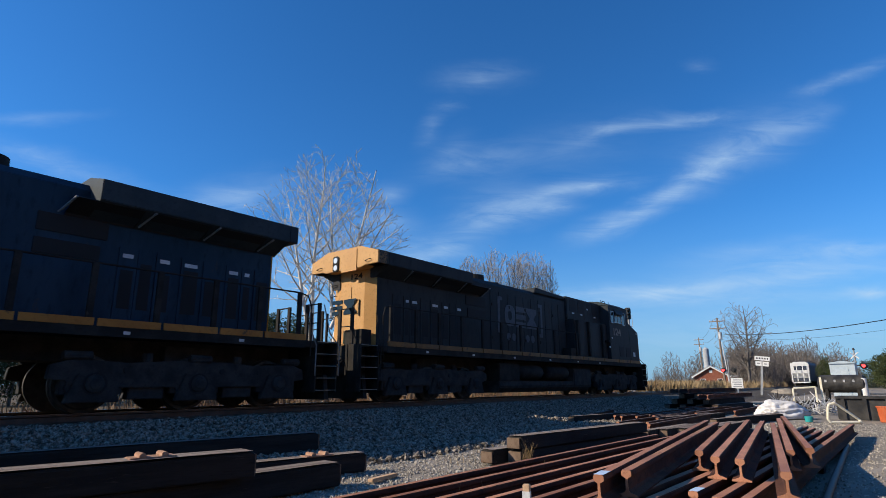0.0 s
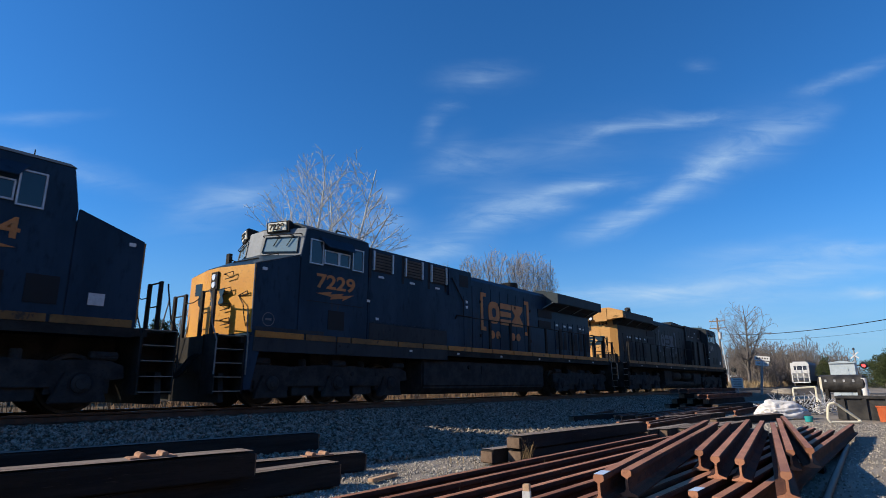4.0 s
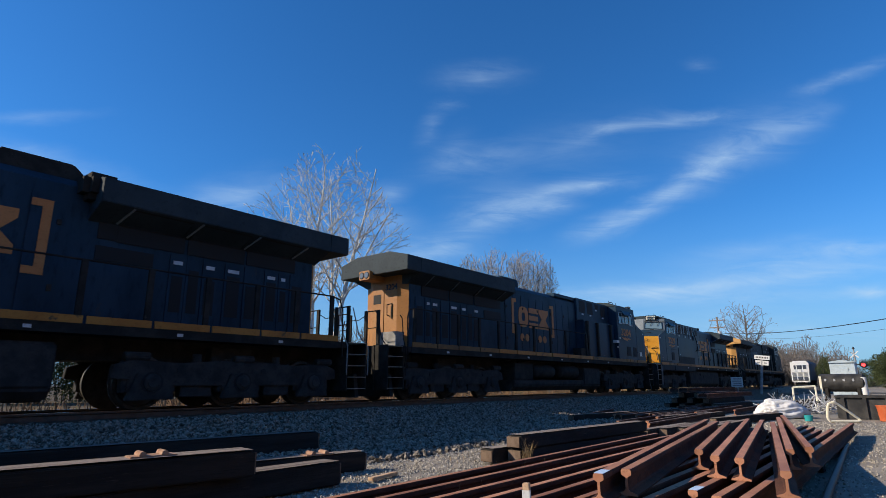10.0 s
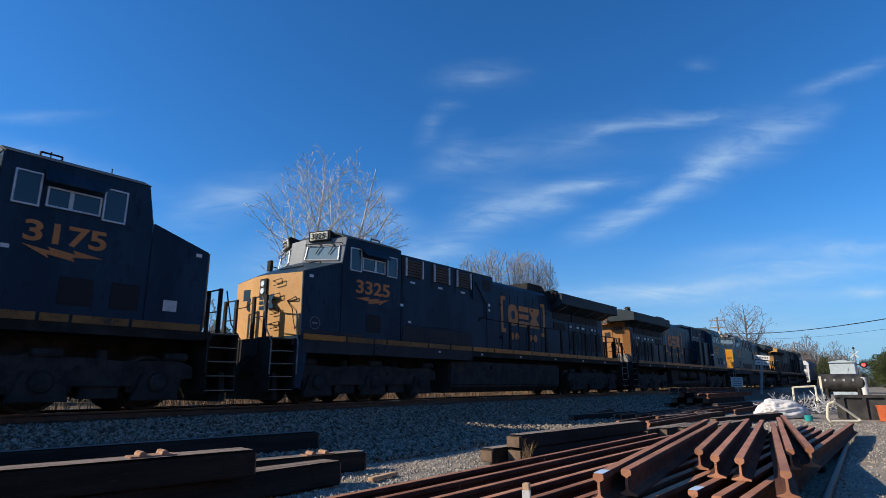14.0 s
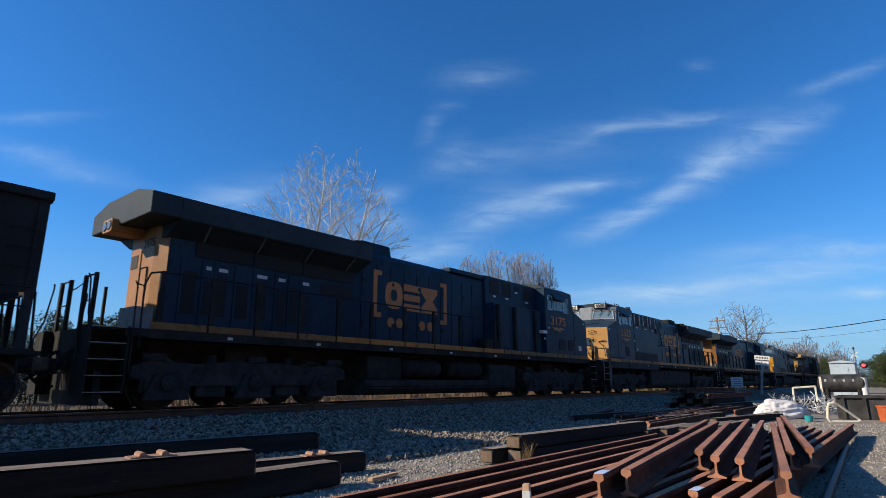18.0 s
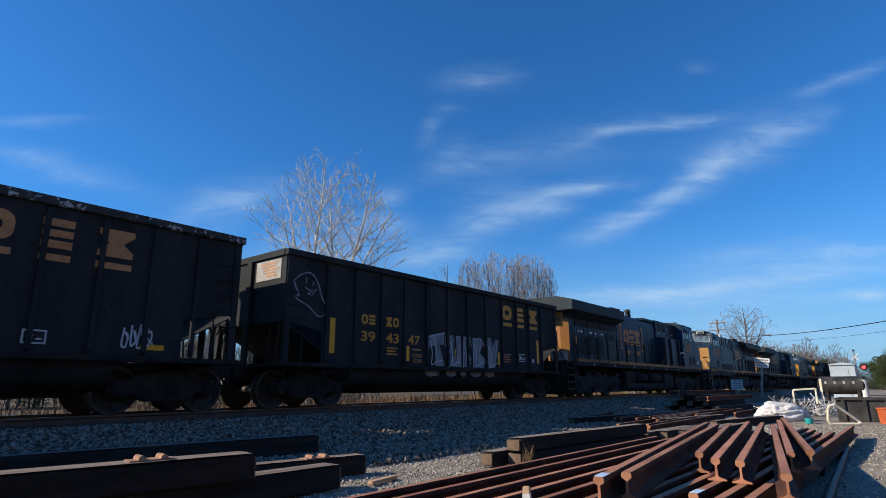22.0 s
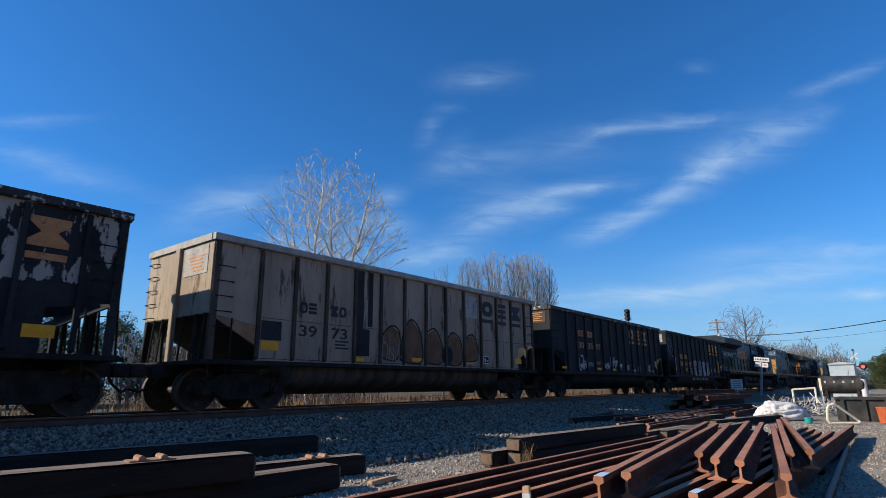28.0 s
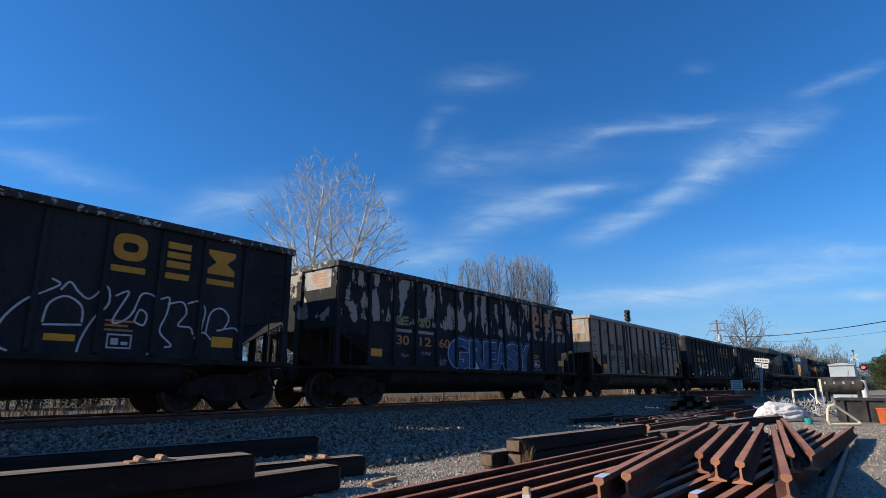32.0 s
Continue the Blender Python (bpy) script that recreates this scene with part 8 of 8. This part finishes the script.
def hang(p, q, sag, r, label):
    p, q = Vector(p), Vector(q)
    wire([p.lerp(q, k / 24) - Vector((0, 0, sag * 4 * (k / 24) * (1 - k / 24))) for k in range(25)], r, label)


hang((82.8, 18.9, 7.55), (30.0, -9.5, 5.45), 1.05, 0.032, "thick black cable hung from the pole")
hang((82.8, 19.0, 7.2), (30.0, -9.5, 4.95), 1.3, 0.010, "thin black wire hung from the pole")
hang((82.8, 19.6, 9.6), (128, 33.2, 10.5), 0.8, 0.02, "thin black wire between the poles")
hang((82.8, 18.6, 8.7), (128, 32.9, 9.6), 0.9, 0.02, "thin black wire between the poles")


def house():
    t = thing("brick_house", "low red-brick house with pale shingle roof and white gable trim", "house", at=(126.6, 31.6, -0.3), rz=14)
    part("wall", Shape().prism_x([(-3.2, 0), (3.2, 0), (3.2, 2.9), (0, 4.75), (-3.2, 2.9)], 0, 9), M_BRICK, t)
    for s in (1, -1):
        part("roof", Shape().prism_x([(0, 4.78), (s * 3.75, 2.62), (s * 3.75, 2.80), (0, 4.98)], -0.4, 9.4), M_SHINGLE, t)
        part("gable_trim", Shape().prism_x([(0, 4.60), (s * 3.7, 2.45), (s * 3.7, 2.68), (0, 4.86)], -0.46, -0.38), M_WHITE, t)
        w = part("window", Shape().box(-0.06, 0.0, s * 1.6 - 0.5, s * 1.6 + 0.5, 1.0, 2.3), M_WHITE, t)
        part("pane", Shape().box(-0.07, -0.06, s * 1.6 - 0.4, s * 1.6 + 0.4, 1.1, 2.2), M_GLASS, w)
    part("gable_vent", Shape().box(-0.05, 0.0, -0.3, 0.3, 3.5, 4.0), M_WHITE, t)
    wing = part("wing_roof", Shape().prism_x([(-7.5, 2.55), (-3.4, 2.55), (-3.4, 3.1), (-6.9, 2.8)], 1, 8), M_SHINGLE, t)
    part("wing_wall", Shape().box(1.5, 7.5, -7.0, -3.21, 0, 2.55), M_BRICK, t)


house()
t = thing("standpipe", "tall pale grey cylindrical standpipe behind the house", "standpipe", at=(160, 40.6, -0.3))
part("pipe_shell", Shape().rod((0, 0, 0), (0, 0, 10.2), 0.75, n=20), M_SHINGLE, t, smooth=True)
part("pipe_cap", Shape().rod((0, 0, 10.2), (0, 0, 10.6), 0.75, 0.25, 20), M_SHINGLE, t)

t = thing("white_shed", "small white sheet-metal shed with shallow roof", "shed", at=(50, 3.68, 0))
M_SHED = surface("pale_blue_white_sheet", (0.36, 0.43, 0.47), (0.44, 0.51, 0.55), 0.45, scale=2, fine=18, bump=0.05)
part("wall", Shape().box(0, 2.2, -0.80, 0.70, 0, 2.40), M_SHED, t)
part("roof", Shape().prism_x([(-0.85, 2.40), (0.75, 2.40), (0.72, 2.47), (0, 2.60), (-0.82, 2.47)], -0.1, 2.3), M_SHED, t)
part("shed_mark", Shape().prism_x([(-0.45, 1.75), (0.45, 1.75), (0.2, 1.6), (0.25, 1.45), (-0.25, 1.45), (-0.2, 1.6)], -0.012, -0.002), M_SHINGLE, t)
part("door", Shape().box(-0.03, 0.0, -0.4, 0.4, 0.02, 2.0), M_SHED, t)

# standing freight cars on the far siding
t = thing("covered_hopper", "white-ended covered hopper car on the far siding, sides coloured dark for shade", "freight car", "standing cars", (135, 16.9, 0.1))
# body in dark navy so that its side looks shaded
part("body", Shape().prism_x([(-1.5, 1.4), (1.5, 1.4), (1.6, 2.2), (1.6, 4.6), (1.1, 5.2), (-1.1, 5.2), (-1.6, 4.6), (-1.6, 2.2)], 0.95, 15), M_TANKCAR, t, bevel=0.03)
part("end_sheet", Shape().prism_x([(-1.5, 2.9), (1.5, 2.9), (1.58, 4.6), (1.1, 5.17), (-1.1, 5.17), (-1.58, 4.6)], 0.91, 0.95), M_SIGN, t)
part("end_frame", Shape().box(0, 0.15, -1.55, -1.35, 1.0, 4.9).box(0, 0.15, 1.35, 1.55, 1.0, 4.9).box(0, 0.15, -1.35, 1.35, 4.75, 4.9).box(0, 0.9, -1.55, 1.55, 0.95, 1.15).box(0, 0.12, -0.6, -0.45, 1.15, 4.75).box(0, 0.12, 0.45, 0.6, 1.15, 4.75), M_SIGN, t)
part("slope_end", Shape().add([(0.2, -1.3, 2.9), (0.2, 1.3, 2.9), (1.6, 1.3, 1.2), (1.6, -1.3, 1.2), (0.3, -1.3, 2.9), (0.3, 1.3, 2.9), (1.7, 1.3, 1.2), (1.7, -1.3, 1.2)], [(0, 1, 2, 3), (4, 7, 6, 5), (0, 4, 5, 1), (1, 5, 6, 2), (2, 6, 7, 3), (3, 7, 4, 0)]), M_WHITE, t)
part("end_shade", Shape().box(0.88, 0.905, -1.1, 1.1, 3.5, 4.3), M_TANKCAR, t)
for x in (0.6, 12.0):
    part("truck", Shape().box(x, x + 2.0, -1.1, 1.1, 0.0, 0.95), M_BLACK, t, bevel=0.05)
for k in range(3):
    t = thing("tank_car", "dark navy tank car standing on the far siding", "freight car", "standing cars", (151.5 + 16.5 * k, 16.9 + 0.1 * k, 0.1))
    s = Shape().lathe_y([(0.3, 0.6), (0.7, 1.3), (1.1, 1.5), (14.4, 1.5), (14.8, 1.3), (15.2, 0.6)], 0, 0, 24)
    s.v = [(y, x, z + 2.75) for x, y, z in s.v]
    part("tank_shell", s, M_TANKCAR, t, smooth=True)
    part("frame", Shape().box(0, 15.5, -1.2, 1.2, 1.0, 1.3), M_BLACK, t)
    for x in (1.0, 12.5):
        part("truck", Shape().box(x, x + 2.0, -1.1, 1.1, 0.0, 1.0), M_BLACK, t, bevel=0.05)
    part("dome", Shape().rod((7.7, 0, 4.2), (7.7, 0, 4.7), 0.5, n=16), M_TANKCAR, t)
solid("road_crossing", Shape().box(66, 72, -40, 60, -0.05, 0.02).box(66, 72, TRACK_Y - 2.2, TRACK_Y + 2.2, 0.02, 0.535), surface("worn_asphalt", (0.045, 0.045, 0.045), (0.07, 0.07, 0.068), 0.9, scale=1, fine=30, bump=0.3), "worn grey asphalt road over the track", "road", kind="structure")
lump("dirt_mound", (59.3, 8.9, -0.05, 0, 0, 80), (1.15, 0.8, 0.5), M_GROUND, "low mound of pale gravel by the crossing", "mound", 9, 0.2, 0.3)


# ---- what moves ----
def along(t):
    """How far the train has run at t seconds, in metres."""
    q = t - 16
    return 4.63748 * q + 0.0015586 * q * q - 0.0000966 * q ** 3 + 0.0000035981 * q ** 4 + 0.00000020532 * q ** 5


def motions():
    times = [0.0, 0.1, 0.4] + [float(k) for k in range(1, 32)] + [31.6, 31.9, 32.0]
    for ob, left in TRAIN:
        walk(ob, [(t, pose(left + along(t), TRACK_Y, RAIL_Z)) for t in times])
    for ob, x, r in WHEELS:
        rows, t = [], 0.0
        while t < 32.0001:
            rows.append((t, pose(x, 0, r, 0, math.degrees(along(t) / r) % 360, 0)))
            t += 0.1333333
        rows.append((32.0, pose(x, 0, r, 0, math.degrees(along(32.0) / r) % 360, 0)))
        walk(ob, rows)


motions()
